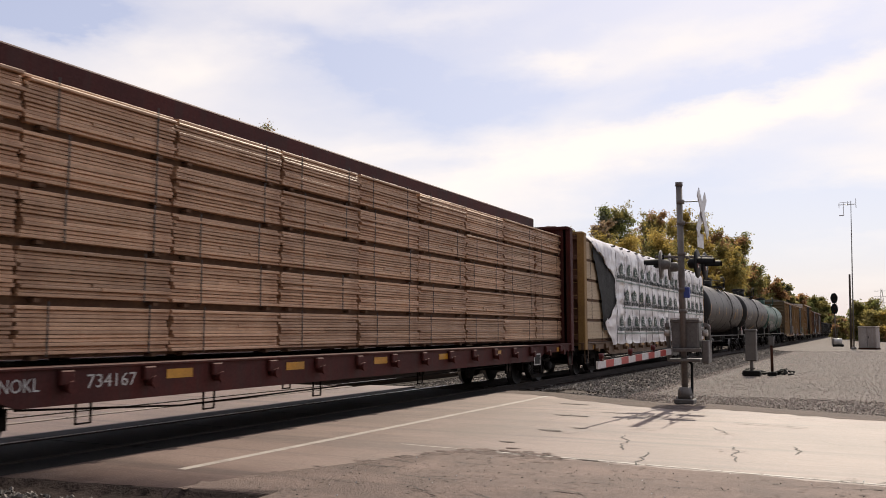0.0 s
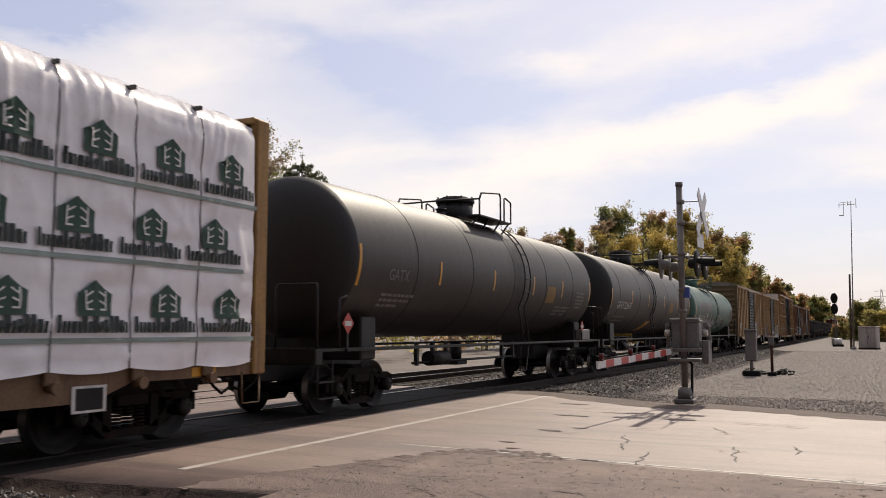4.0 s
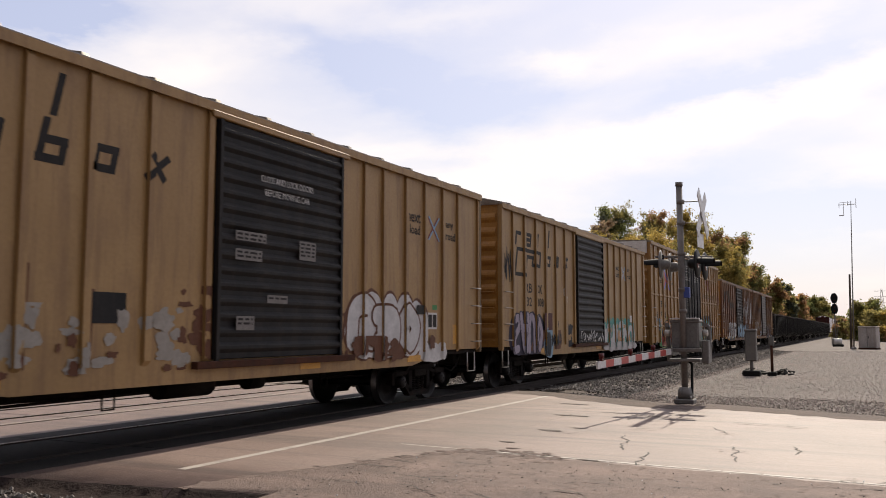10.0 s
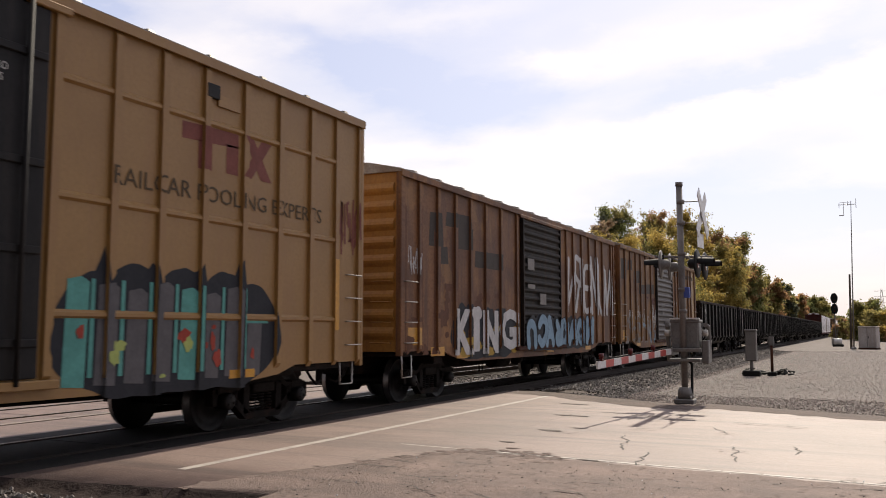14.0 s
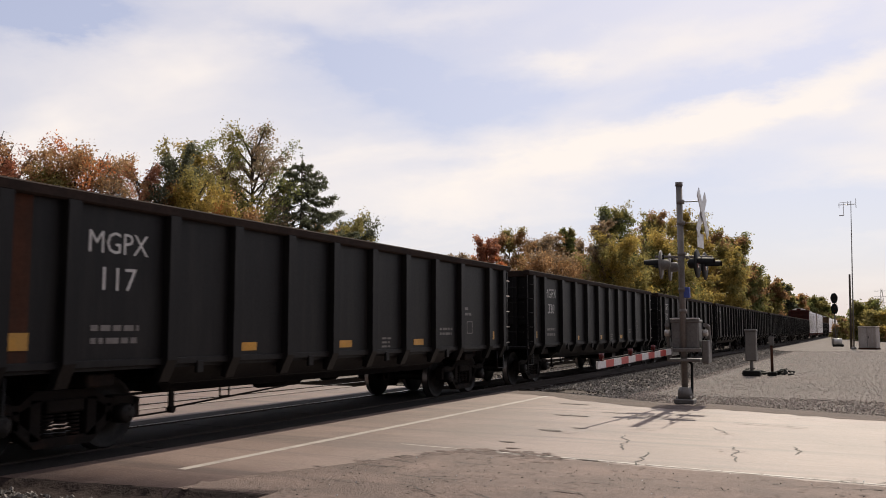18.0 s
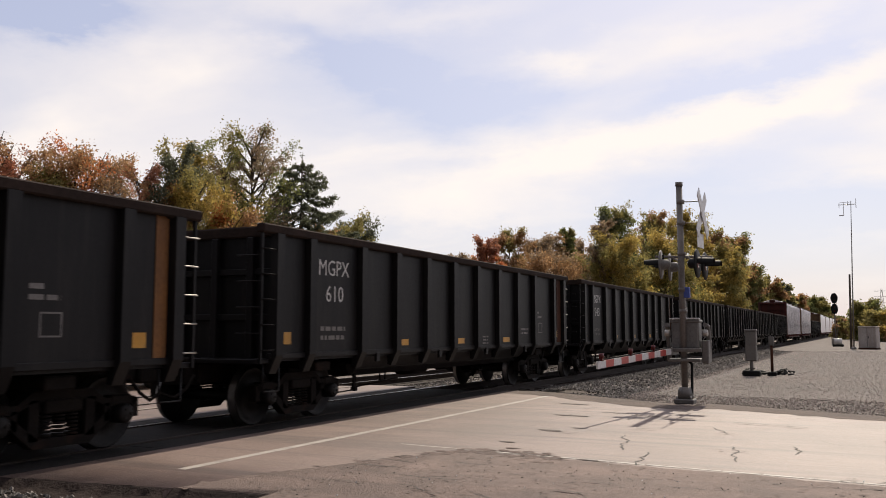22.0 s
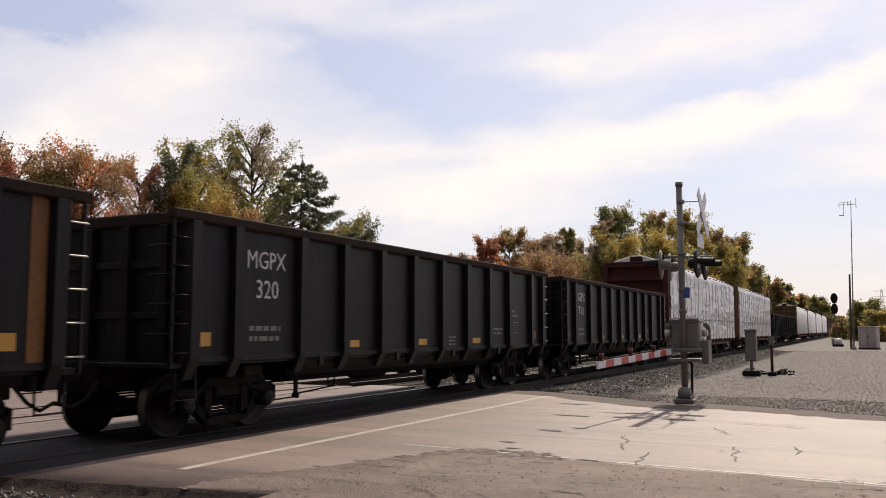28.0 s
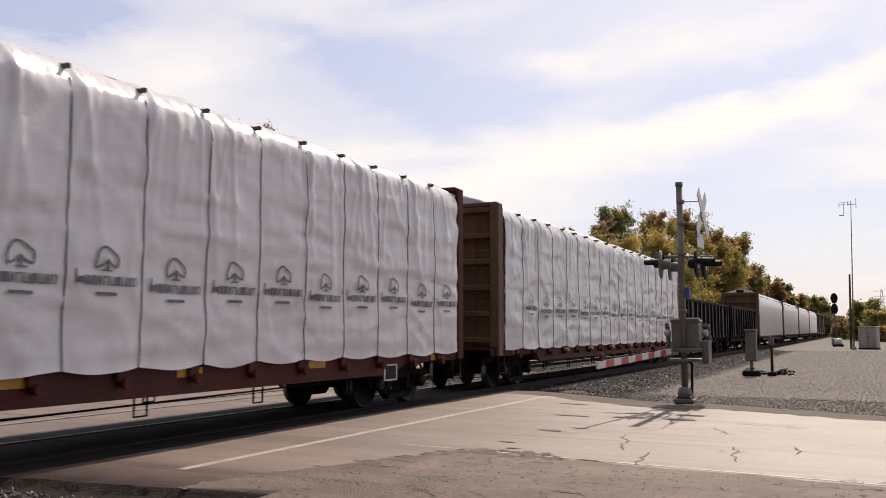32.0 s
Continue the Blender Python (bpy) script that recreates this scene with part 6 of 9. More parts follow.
def lumber_load(y0, y1, packs, tiers, label, top=4.44, tight=False):
    """Packs of boards stacked on both sides of the centre beam; local y runs with the car's."""
    load = thing("lumber_load", (0, 0, 0), label, "lumber")
    base = DECK + 0.06
    h = (top - base) / tiers
    w = (y1 - y0) / packs
    # core blocks in the darkened lumber colour, as shade between the boards
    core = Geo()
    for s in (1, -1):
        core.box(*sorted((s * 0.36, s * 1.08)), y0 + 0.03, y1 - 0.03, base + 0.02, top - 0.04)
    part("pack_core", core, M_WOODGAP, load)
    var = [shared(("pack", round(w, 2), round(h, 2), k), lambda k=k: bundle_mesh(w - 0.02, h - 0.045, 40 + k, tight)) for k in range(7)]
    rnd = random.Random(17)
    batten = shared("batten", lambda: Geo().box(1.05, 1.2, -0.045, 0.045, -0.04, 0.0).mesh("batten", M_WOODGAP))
    for t in range(tiers):
        for k in range(packs):
            p = part("lumber_pack", rnd.choice(var), M_WOOD, load, "strapped pack of raw sawn boards", at=(rnd.uniform(-0.008, 0.012) * 1.0, y0 + k * w + 0.01, base + t * h + 0.04))
            q = part("lumber_pack", rnd.choice(var), M_WOOD, load, "strapped pack of raw sawn boards", at=Matrix.Translation((0, y0 + (k + 1) * w - 0.01, base + t * h + 0.04)) @ pose(0, 0, 0, 0, 0, 180))
            tagged(p, "strapped pack of raw sawn boards", kind="stuff"); tagged(q, "strapped pack of raw sawn boards", kind="stuff")
            for f in (0.22, 0.8):
                if rnd.random() < 0.8:
                    yy = w * f + rnd.uniform(-0.12, 0.12)
                    part("band", Geo().box(1.216, 1.224, yy - 0.009, yy + 0.009, 0.0, h - 0.03), M_STRAP, p)
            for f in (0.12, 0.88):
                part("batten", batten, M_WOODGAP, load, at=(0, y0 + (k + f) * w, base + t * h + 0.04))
    return load


def wrapped_load(y0, y1, panels, label, seed, printer=None, cut=None, bottom=1.04, top=4.58, plain=False, tear=None, first=None):
    """Lumber under white printed sheeting: each panel between two straps is a part, creased and bulging, gathered at the top."""
    load = thing("wrapped_lumber_load", (0, 0, 0), label, "wrapped lumber")
    W = 1.56
    w = (y1 - y0) / panels
    edges = [y0 + w * k for k in range(panels + 1)]
    if first:
        w = (y1 - first) / (panels - 1)
        edges = [y0] + [first + w * k for k in range(panels)]

    rf = random.Random(seed)
    folds = [(y0 + w * (p + rf.uniform(-0.1, 1.1)), rf.uniform(-0.45, 0.35), rf.uniform(0.25, 1.0), rf.uniform(0.03, 0.07), rf.uniform(0.015, 0.05)) for p in range(panels) for _ in range(4)]

    def surf(y, z, s=1):
        f = (y - edges[1]) / w
        u = f - math.floor(f)
        q = (z - bottom) / (top - bottom)
        x = W - 0.03 + 0.014 * math.sin(math.pi * u) + 0.028 * noise.noise((y * 0.7 + seed, z * 0.9, 1.0 * s))
        x += 0.010 * noise.noise((y * 4, z * 1.6, seed + 3)) + 0.026 * noise.noise((y * 0.55, z * 4.2, seed + 5)) + 0.012 * noise.noise((y * 1.4, z * 8.0, seed + 8))
        # tiers of packs telegraph through the sheet
        x -= 0.010 * max(0.0, math.cos((z - 1.1) * 2 * math.pi / 0.68)) ** 12
        for fy, lean, depth, wide, high in folds:
            if abs(y - fy) < 1.4:
                drop = (top - z) / (top - bottom)
                if drop < depth:
                    d = abs(y - (fy + lean * drop * 2.0)) / (wide * (1 + drop * 1.5))
                    if d < 1:
                        x += high * (1 - d) * (1 - drop / depth)
        if not plain:
            x += 0.022 * (1 - abs(noise.noise((y * 0.55, z * 1.9, seed + 11)))) ** 9
            x += 0.022 * (1 - abs(noise.noise(((y + z * 0.8) * 0.9, (z - y * 0.3) * 0.8, seed + 17)))) ** 11
        x += 0.006 * math.sin(y * 31 + 3 * noise.noise((y, 0, seed))) * max(0, q - 0.8) * 3
        x += 0.03 * max(0, 0.10 - q) * 10 * noise.noise((y * 3.1, 2, seed))
        if q > 0.90:
            x -= (q - 0.90) ** 2 * 26 * 0.8
        return s * x

    for s in (1, -1):
        for k in range(panels):
            g = Geo()
            nz, ny = (7, 4) if plain or s < 0 else (44, 26)
            ya, yb = edges[k] + 0.004, edges[k + 1] - 0.004
            for j in range(nz + 1):
                for i in range(ny + 1):
                    y = ya + (yb - ya) * i / ny
                    if tear:
                        y = max(y, min(tear(bottom + (top - bottom) * j / nz), yb))
                    lo = bottom - 0.05 * math.sin(math.pi * i / ny) + 0.03 * noise.noise((y * 1.3, 4, seed))
                    tp = top + 0.02 * math.sin(math.pi * i / ny) + 0.05 * noise.noise((y * 1.7, 9, seed))
                    z = lo + (tp - lo) * j / nz
                    g.v.append((surf(y, z, s), y, z))
            keep = lambda y, z: cut is None or cut(y, z)
            for j in range(nz):
                for i in range(ny):
                    q = (j * (ny + 1) + i, j * (ny + 1) + i + 1, (j + 1) * (ny + 1) + i + 1, (j + 1) * (ny + 1) + i)
                    if max(g.v[c][1] for c in q) - min(g.v[c][1] for c in q) > 0.008:
                        g.f.append(q); g.s.append(True)
            if not g.f:
                continue
            # roof flap of the same sheet
            k0, t0 = len(g.v), nz * (ny + 1)
            for i in range(ny + 1):
                x, y, z = g.v[t0 + i]
                g.v += [(s * 0.85, y, z + 0.20 + 0.06 * noise.noise((y * 2.1, 1, seed))), (0, y, 5.04)]
            for i in range(ny):
                if g.v[t0 + i + 1][1] - g.v[t0 + i][1] > 0.004:
                    a, b = k0 + 2 * i, k0 + 2 * i + 2
                    g.f += [(t0 + i, t0 + i + 1, b, a), (a, b, b + 1, a + 1)]; g.s += [True, True]
            pn = part("wrap_panel", g, M_WHITE, load, "white plastic lumber wrap, creased and strapped")
            if s == 1:
                if not plain and keep(ya, 3.5) :
                    zs = [z for z in (bottom + (top - bottom) * t / 16 for t in range(17)) if keep(ya, z)]
                    st = Geo().pipe([(surf(ya, z) + 0.012, ya - 0.004, z) for z in zs], 0.0065, 5)
                    part("strap", st, M_STRAP, pn)
                    part("edge_protector", Geo().box(surf(ya, top - 0.05) - 0.02, surf(ya, top - 0.2) + 0.012, ya - 0.028, ya + 0.016, top - 0.08, top - 0.02, 0.006), M_STRAP, pn)
                if printer:
                    printer(pn, (ya + yb) / 2, k, surf, keep)
    for s in (1, -1):
        for y, e in ((y0 + 0.02, 0), (y1 - 0.02, 1)):
            if cut is None or e:
                part("wrap_end", Geo().add([(s * 0.3, y, bottom), (s * 1.5, y, bottom), (s * 1.5, y, top - 0.1), (s * 0.9, y, top + 0.22), (s * 0.3, y, 4.98)], [(0, 1, 2, 3, 4)]), M_WHITE, load)
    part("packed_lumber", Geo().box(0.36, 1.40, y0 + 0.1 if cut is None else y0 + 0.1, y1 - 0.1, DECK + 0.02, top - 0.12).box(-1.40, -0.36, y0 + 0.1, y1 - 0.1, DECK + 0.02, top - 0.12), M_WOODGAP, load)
    return load


def tree_print(pn, y, k, surf, keep):
    """A grey arch-crowned tree mark over a bar of lettering."""
    if k == 0:
        return
    z = 2.0 + 0.03 * math.sin(k * 2.1)

    def quad(g, ya, yb, za, zb):
        g.add([(surf(a, b) + 0.024, a, b) for a, b in ((ya, za), (yb, za), (yb, zb), (ya, zb))], [(0, 1, 2, 3)])
    g = Geo()
    rb = random.Random(4)
    yy = y - 0.46
    while yy < y + 0.44:
        wd, hgt = rb.uniform(0.06, 0.095), rb.choice((0.11, 0.115, 0.11, 0.18))
        if yy < y - 0.44:
            wd, hgt = 0.14, 0.18
        quad(g, yy, yy + 0.024, z, z + hgt)
        quad(g, yy + wd - 0.03, yy + wd - 0.008, z, z + 0.11)
        quad(g, yy + 0.024, yy + wd - 0.03, z + (0.0 if rb.random() < 0.5 else 0.09), z + (0.02 if rb.random() < 0.5 else 0.11))
        yy += wd + 0.008
    tagged(part("printed_word", g, M_LETGY, pn), kind="stuff")
    g = Geo()
    pts = [(y + 0.17 * math.cos(a), z + 0.27 + 0.17 * math.sin(a) + 0.025 * math.cos(3 * a)) for a in [-0.35 + (math.pi + 0.7) * i / 18 for i in range(19)]]
    pts += [(y - 0.05, z + 0.25), (y, z + 0.30), (y + 0.05, z + 0.25), (y + 0.16, z + 0.21)]
    for (a, b), (c, d) in zip(pts, pts[1:]):
        dv = Vector((0, c - a, d - b)).normalized(); o = (-dv.z * 0.014, dv.y * 0.014)
        g.add([(surf(p, q) + 0.025, p + o[0] * e, q + o[1] * e) for p, q, e in ((a, b, -1), (c, d, -1), (c, d, 1), (a, b, 1))], [(0, 1, 2, 3)])
    quad(g, y - 0.02, y + 0.02, z + 0.18, z + 0.30)
    quad(g, y - 0.08, y + 0.08, z + 0.165, z + 0.185)
    tagged(part("printed_tree_mark", g, M_LETGY, pn), kind="stuff")
    g = Geo(); quad(g, y - 0.16, y + 0.16, z - 0.12, z - 0.08)
    tagged(part("printed_word", g, M_LETGY, pn), kind="stuff")


def house_print(pn, y, k, surf, keep):
    """Three rows of a dark green house-shaped mark with a white tree, lettering bars and a band below."""
    for r in range(3):
        z = 1.62 + 0.95 * r
        yo = y + (0.0 if r != 1 else -0.3)
        if not (keep(yo - 0.4, z) and keep(yo - 0.5, z + 0.5)):
            continue

        def poly(g, pts, lift=0.030):
            my, mz = sum(p[0] for p in pts) / len(pts), sum(p[1] for p in pts) / len(pts)
            ring = []
            for (a, b), (c, d) in zip(pts, pts[1:] + pts[:1]):
                ring += [(a, b), ((a + c) / 2, (b + d) / 2)]
            n = len(ring)
            g.add([(surf(a, b) + lift, a, b) for a, b in ring] + [(surf(my, mz) + lift, my, mz)], [(i, (i + 1) % n, n) for i in range(n)])
        def small(pts):
            return [(yo + (a - yo) * 0.8, z + 0.04 + (b - z - 0.04) * 0.78) for a, b in pts]
        g = Geo()
        poly(g, small([(yo - 0.31, z + 0.04), (yo + 0.31, z + 0.04), (yo + 0.32, z + 0.38), (yo + 0.20, z + 0.44), (yo, z + 0.58), (yo - 0.20, z + 0.44), (yo - 0.32, z + 0.38)]))
        tagged(part("printed_house_mark", g, M_LETN, pn), kind="stuff")
        g = Geo()
        for sg in (-1, 1):
            for ya, za, yb, zb in ((0.18, 0.13, 0.18, 0.42), (0.07, 0.14, 0.19, 0.14), (0.06, 0.27, 0.18, 0.22), (0.05, 0.41, 0.17, 0.34)):
                dy, dz = (0.014, 0.0) if ya == yb else (0.0, 0.014)
                poly(g, small([(yo + sg * ya - dy, z + za - dz), (yo + sg * yb + dy * (ya != yb) - dy * (ya == yb), z + zb - dz), (yo + sg * yb + dy, z + zb + dz), (yo + sg * ya + dy, z + za + dz)]), 0.046)
        tagged(part("printed_tree", g, M_SIGNW, pn), kind="stuff")
        g = Geo()
        rb, yy = random.Random(8), yo - 0.52
        while yy < yo + 0.5:
            wd = rb.uniform(0.045, 0.08)
            h = rb.choice((0.13, 0.13, 0.15, 0.2))
            poly(g, [(yy, z - 0.15), (yy + wd, z - 0.15), (yy + wd, z - 0.15 + h), (yy, z - 0.15 + h)])
            yy += wd + 0.014
        tagged(part("printed_word", g, M_LETND, pn), kind="stuff")
        g = Geo()
        for i in range(5):
            a, b = yo - 0.60 + i * 0.24, yo - 0.60 + (i + 1) * 0.24
            poly(g, [(a, z - 0.27), (b, z - 0.27), (b, z - 0.21), (a, z - 0.21)], 0.026)
        tagged(part("printed_band", g, M_LETGB, pn), kind="stuff")

# ---------- the train, car by car: (thing, place of its leading end along the line at the start) ----------
TRAIN = []


def couple(s, *obs):
    for ob in obs:
        ob.matrix_basis = Matrix.Translation((TRACK_X, s, 0))
        TRAIN.append((ob, s))


# open lumber
c = centre_beam(22.7, M_RED, M_RED, "oxide red centre-beam flat car carrying open lumber", "centre-beam flat cars", "NOKL", "734167")
couple(3.25, c, lumber_load(0.9, 23.1 - 0.55, 9, 5, "raw yellow sawn lumber in strapped packs on a flat car"))

# half-torn wrap with house marks
c = centre_beam(22.9, M_BROWN2, M_BROWN, "flat car with weathered yellow bulkheads carrying torn wrapped lumber", "centre-beam flat cars", panel_paint=M_BULK)


TEAR = ((1.0, 3.35), (1.45, 2.75), (1.79, 2.3), (1.98, 3.1), (2.55, 3.86), (3.29, 3.76), (3.95, 2.2), (4.3, 1.0), (4.7, 0.9))
LINING = ((1.0, 2.4), (1.82, 2.2), (2.43, 2.05), (3.21, 1.65), (4.07, 1.1), (4.7, 0.85))


def along(table, z):
    for (za, ya), (zb, yb) in zip(table, table[1:]):
        if z <= zb:
            f = max(0, (z - za) / (zb - za))
            return ya + (yb - ya) * f * f * (3 - 2 * f)
    return table[-1][1]


def torn(y, z):
    return y > along(TEAR, z) - 0.05 * math.sin(z * 9)


couple(27.1, c, wrapped_load(0.4, 22.5, 19, "lumber in white wrap with green marks, torn open", 5, house_print, torn, tear=lambda z: along(TEAR, z) - 0.03 * math.sin(z * 9) - 0.02 * math.sin(z * 23)))
tarp = thing("torn_black_lining", (0, 0, 0), "black lining hanging out of the torn lumber wrap", "tarpaulin")
g = Geo()
for j in range(21):
    z = 1.5 + 2.95 * j / 20
    a, b = along(LINING, z), along(TEAR, z) + 0.12
    for i in range(9):
        y = a + (b - a) * i / 8
        g.v.append((1.515 + 0.03 * noise.noise((y * 3, z * 2, 7)) - 0.01 * j / 20, y, z))
for j in range(20):
    for i in range(8):
        g.f.append((j * 9 + i, j * 9 + i + 1, (j + 1) * 9 + i + 1, (j + 1) * 9 + i)); g.s.append(True)
part("lining_sheet", g, M_TARP, tarp)
packs = lumber_load(0.42, 4.9, 2, 5, "raw lumber packs showing through the torn wrap", tight=True)
packs.name = "exposed_lumber"
couple(27.1, tarp)
packs.matrix_basis = Matrix.Translation((TRACK_X, 27.1, 0))
for ob in packs.children:
    if ob.name.startswith("lumber_pack"):
        ob.data.materials[0] = M_WOODP
    if ob.name.startswith("lumber_pack") or ob.name.startswith("batten"):
        ob.location.x += 0.24
TRAIN.append((packs, 27.1))

# three tank cars
GT = "tank cars in the train"
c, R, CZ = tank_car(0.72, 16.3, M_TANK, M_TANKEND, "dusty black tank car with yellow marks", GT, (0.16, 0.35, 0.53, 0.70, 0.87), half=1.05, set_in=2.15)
part("equipment_box", Geo().box(1.18, 1.46, 14.97, 15.8, 1.19, 1.53, 0.03), M_CONC, c, "pale boxed valve cabinet")
for y in (1.3, 4.6, 7.6, 10.4, 12.87, 15.7):
    tank_patch(c, R, CZ, y - 0.045, y + 0.045, 2.45 if y > 2 else 2.3, 2.95 if 2 < y < 15 else 3.05, M_YEL, "reflector", "yellow reflective strip")
tank_patch(c, R, CZ, 11.54, 12.26, 2.28, 2.74, M_OCHRE, "yellow_stencil", "faded yellow stencil panel")
tank_words(c, R, CZ, "GATX", M_LETG, 2.4, 2.45, 0.8, 0.22)
for k, (y, w) in enumerate(((2.3, 1.3), (12.5, 0.8), (13.3, 0.6))):
    wrap_to_tank(lines(M_LETG, c, 0.012, y, 2.15, (w, w * 0.9, w * 0.6), 0.05, 0.1, k), R, CZ)
wrap_to_tank(lines(M_LETG, c, 0.012, 14.3, 2.62, (0.8, 0.8, 0.8, 0.7, 0.7), 0.06, 0.11, 9), R, CZ)
couple(51.4, c)
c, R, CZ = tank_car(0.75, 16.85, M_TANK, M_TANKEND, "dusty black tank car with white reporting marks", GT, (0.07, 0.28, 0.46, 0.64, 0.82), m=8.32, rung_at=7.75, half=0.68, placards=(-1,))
for y in (1.2, 4.2, 7.05, 10.17, 13.19, 16.3):
    tank_patch(c, R, CZ, y - 0.045, y + 0.045, 2.5 if 2 < y < 15 else 2.3, 3.0 if y < 15 else 3.05, M_YEL, "reflector", "yellow reflective strip")
tank_words(c, R, CZ, "GATX 223679", M_LETW, 2.1, 2.30, 2.05, 0.26)
wrap_to_tank(lines(M_LETG, c, 0.012, 2.0, 1.98, (1.9, 1.7, 1.1), 0.05, 0.15, 21), R, CZ)
tank_patch(c, R, CZ, 11.5, 12.2, 2.30, 2.76, M_OCHRE, "yellow_stencil", "faded yellow stencil panel")
for v in tank_patch(c, R, CZ, 7.75, 8.42, 1.47, 1.88, M_YEL, "yellow_flash", "yellow slanted step marking").data.vertices:
    v.co.y += 0.85 * (v.co.z - 1.6)
wrap_to_tank(lines(M_LETG, c, 0.012, 13.9, 2.2, (0.7, 0.6), 0.05, 0.1, 5), R, CZ)
couple(68.75, c)
c, R, CZ = tank_car(0.30, 15.5, M_GREEN, M_GREEN, "faded green tank car with sprayed white graffiti", GT, (0.06, 0.24, 0.42, 0.60, 0.73, 0.9), 1, 1.42, 2.70, 7.15, 7.96, 1.1, ())
fixed = set(c.children)
for y in (1.0, 3.86, 6.32, 9.35, 11.35, 14.85):
    tank_patch(c, R, CZ, y - 0.045, y + 0.045, 2.0 if 2 < y < 14 else 1.9, 2.47 if 2 < y < 14 else 2.75, M_YEL, "reflector", "yellow reflective strip")
g = Geo()
for k in range(6):
    y = 1.8 + k * 0.68
    for a, b, p, q in ((0, 0.15, 2.56, 3.06), (0.15, 0.5, 2.90, 3.06), (0.36, 0.5, 2.56, 2.90), (0.15, 0.36, 2.56, 2.68)):
        n = len(g.v)
        for t in range(4):
            z = p + (q - p) * t / 3
            x = math.sqrt(R * R - (z - CZ) ** 2) + 0.008
            g.v += [(x, y + a, z), (x, y + b, z)]
        g.f += [(n + 2 * t, n + 2 * t + 1, n + 2 * t + 3, n + 2 * t + 2) for t in range(3)]; g.s += [True] * 3
part("worn_logo", g, M_LETG, c, "worn pale block logo")
tank_words(c, R, CZ, "PROX 75186", M_LETW, 1.85, 2.12, 1.9, 0.24)
wrap_to_tank(lines(M_LETG, c, 0.012, 1.9, 1.9, (1.6, 1.5), 0.05, 0.12, 31), R, CZ)
spray(c, 0.0, 3.45, 5.7, 1.30, 2.2, 4, PAINT["pale"], PAINT["ink"], 3, 1.25, 0.022)
spray(c, 0.0, 5.75, 7.7, 1.35, 2.15, 4, PAINT["pale"], PAINT["ink"], 6, 1.25, 0.022)
for y, z, a, b in ((3.25, 1.5, 0.12, 0.26), (5.72, 2.27, 0.09, 0.13)):
    cloud(c, 0.004, y - a, y + a, z - b, z + b, PAINT["pale"], 4, 1)
scrawl(c, 0.0, 9.3, 10.6, 1.5, 1.82, PAINT["white"], 4, 6, 0.03)
spray(c, 0.0, 10.35, 11.05, 1.55, 2.25, 3, PAINT["maroon"], PAINT["ink"], 8, 0.55, 0.012)
scrawl(c, 0.0, 10.6, 11.9, 1.6, 2.2, PAINT["maroon"], 8, 5, 0.04)
for ob in c.children:
    if ob.name.startswith("graffiti"):
        wrap_to_tank(ob, R, CZ)
tank_words(c, R, CZ, "CAUTION", M_LETW, 9.72, 2.26, 0.5, 0.09)
tank_words(c, R, CZ, "CAR UNDER", M_LETW, 9.67, 2.13, 0.6, 0.09)
tank_words(c, R, CZ, "NITROGEN PRESSURE", M_LETG, 9.5, 2.0, 0.95, 0.09)
tank_patch(c, R, CZ, 13.72, 14.42, 2.2, 2.88, M_RUBBED, "rust_patch", "rubbed rusty patch")
wrap_to_tank(lines(M_DOORG, c, 0.014, 13.25, 2.62, (0.75, 0.7, 0.75, 0.6), 0.05, 0.11, 36), R, CZ)
wrap_to_tank(lines(M_LETG, c, 0.016, 13.8, 2.56, (0.5, 0.5, 0.45), 0.05, 0.11, 37), R, CZ)
for dy in (0, 0.24):
    tank_patch(c, R, CZ, 12.45 + dy, 12.66 + dy, 1.76, 1.98, M_LETW, "stencil_plate"); tank_patch(c, R, CZ, 12.48 + dy, 12.63 + dy, 1.80, 1.95, M_LETK, "stencil_plate", "", 0.012)
wrap_to_tank(lines(M_LETG, c, 0.012, 8.75, 2.1, (0.4, 0.8, 0.8, 0.6), 0.04, 0.08, 33), R, CZ)
tank_patch(c, R, CZ, 4.3, 4.75, 2.22, 2.5, M_LETW, "notice_plate", "small white notice plate")
wrap_to_tank(lines(M_LETK, c, 0.018, 4.34, 2.42, (0.36, 0.36), 0.06, 0.12, 34), R, CZ)
wrap_to_tank(lines(M_LETG, c, 0.012, 10.5, 3.4, (0.3,), 0.1, 0.1, 35), R, CZ)
for ob in c.children:
    if ob not in fixed:
        ob.location.y += 0.42 if ob.name.split(".")[0] != "reflector" else 0.0
couple(86.6, c)

# yellow boxcars
GB = "yellow boxcars in the train"
X = 1.503
P1 = ((0.06, 0.8, 1.65, 2.53, 3.35, 4.23, 5.19, 6.28), (9.62, 10.44, 11.13, 12.02, 12.84, 13.68, 14.45, 15.54))
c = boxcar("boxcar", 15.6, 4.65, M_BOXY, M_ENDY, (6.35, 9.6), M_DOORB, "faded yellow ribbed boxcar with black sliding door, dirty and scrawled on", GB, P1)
rail_logo(c, X, 1.08, 3.02)
write("RB", M_LETK, c, X, 0.93, 2.10, 0.54, 0.27, fat=0.018); write("OX", M_LETK, c, X, 1.76, 2.10, 0.42, 0.27, fat=0.018)
decal(M_LETW, c, X, [(0.92, 1.66), (1.58, 1.66), (1.58, 1.98), (0.92, 1.98)]); decal(M_LETW, c, X, [(1.72, 1.66), (2.45, 1.66), (2.45, 1.98), (1.72, 1.98)])
write("35", M_LETK, c, X + 0.003, 1.06, 1.69, 0.4, 0.25); write("881", M_LETK, c, X + 0.003, 1.77, 1.69, 0.54, 0.25)
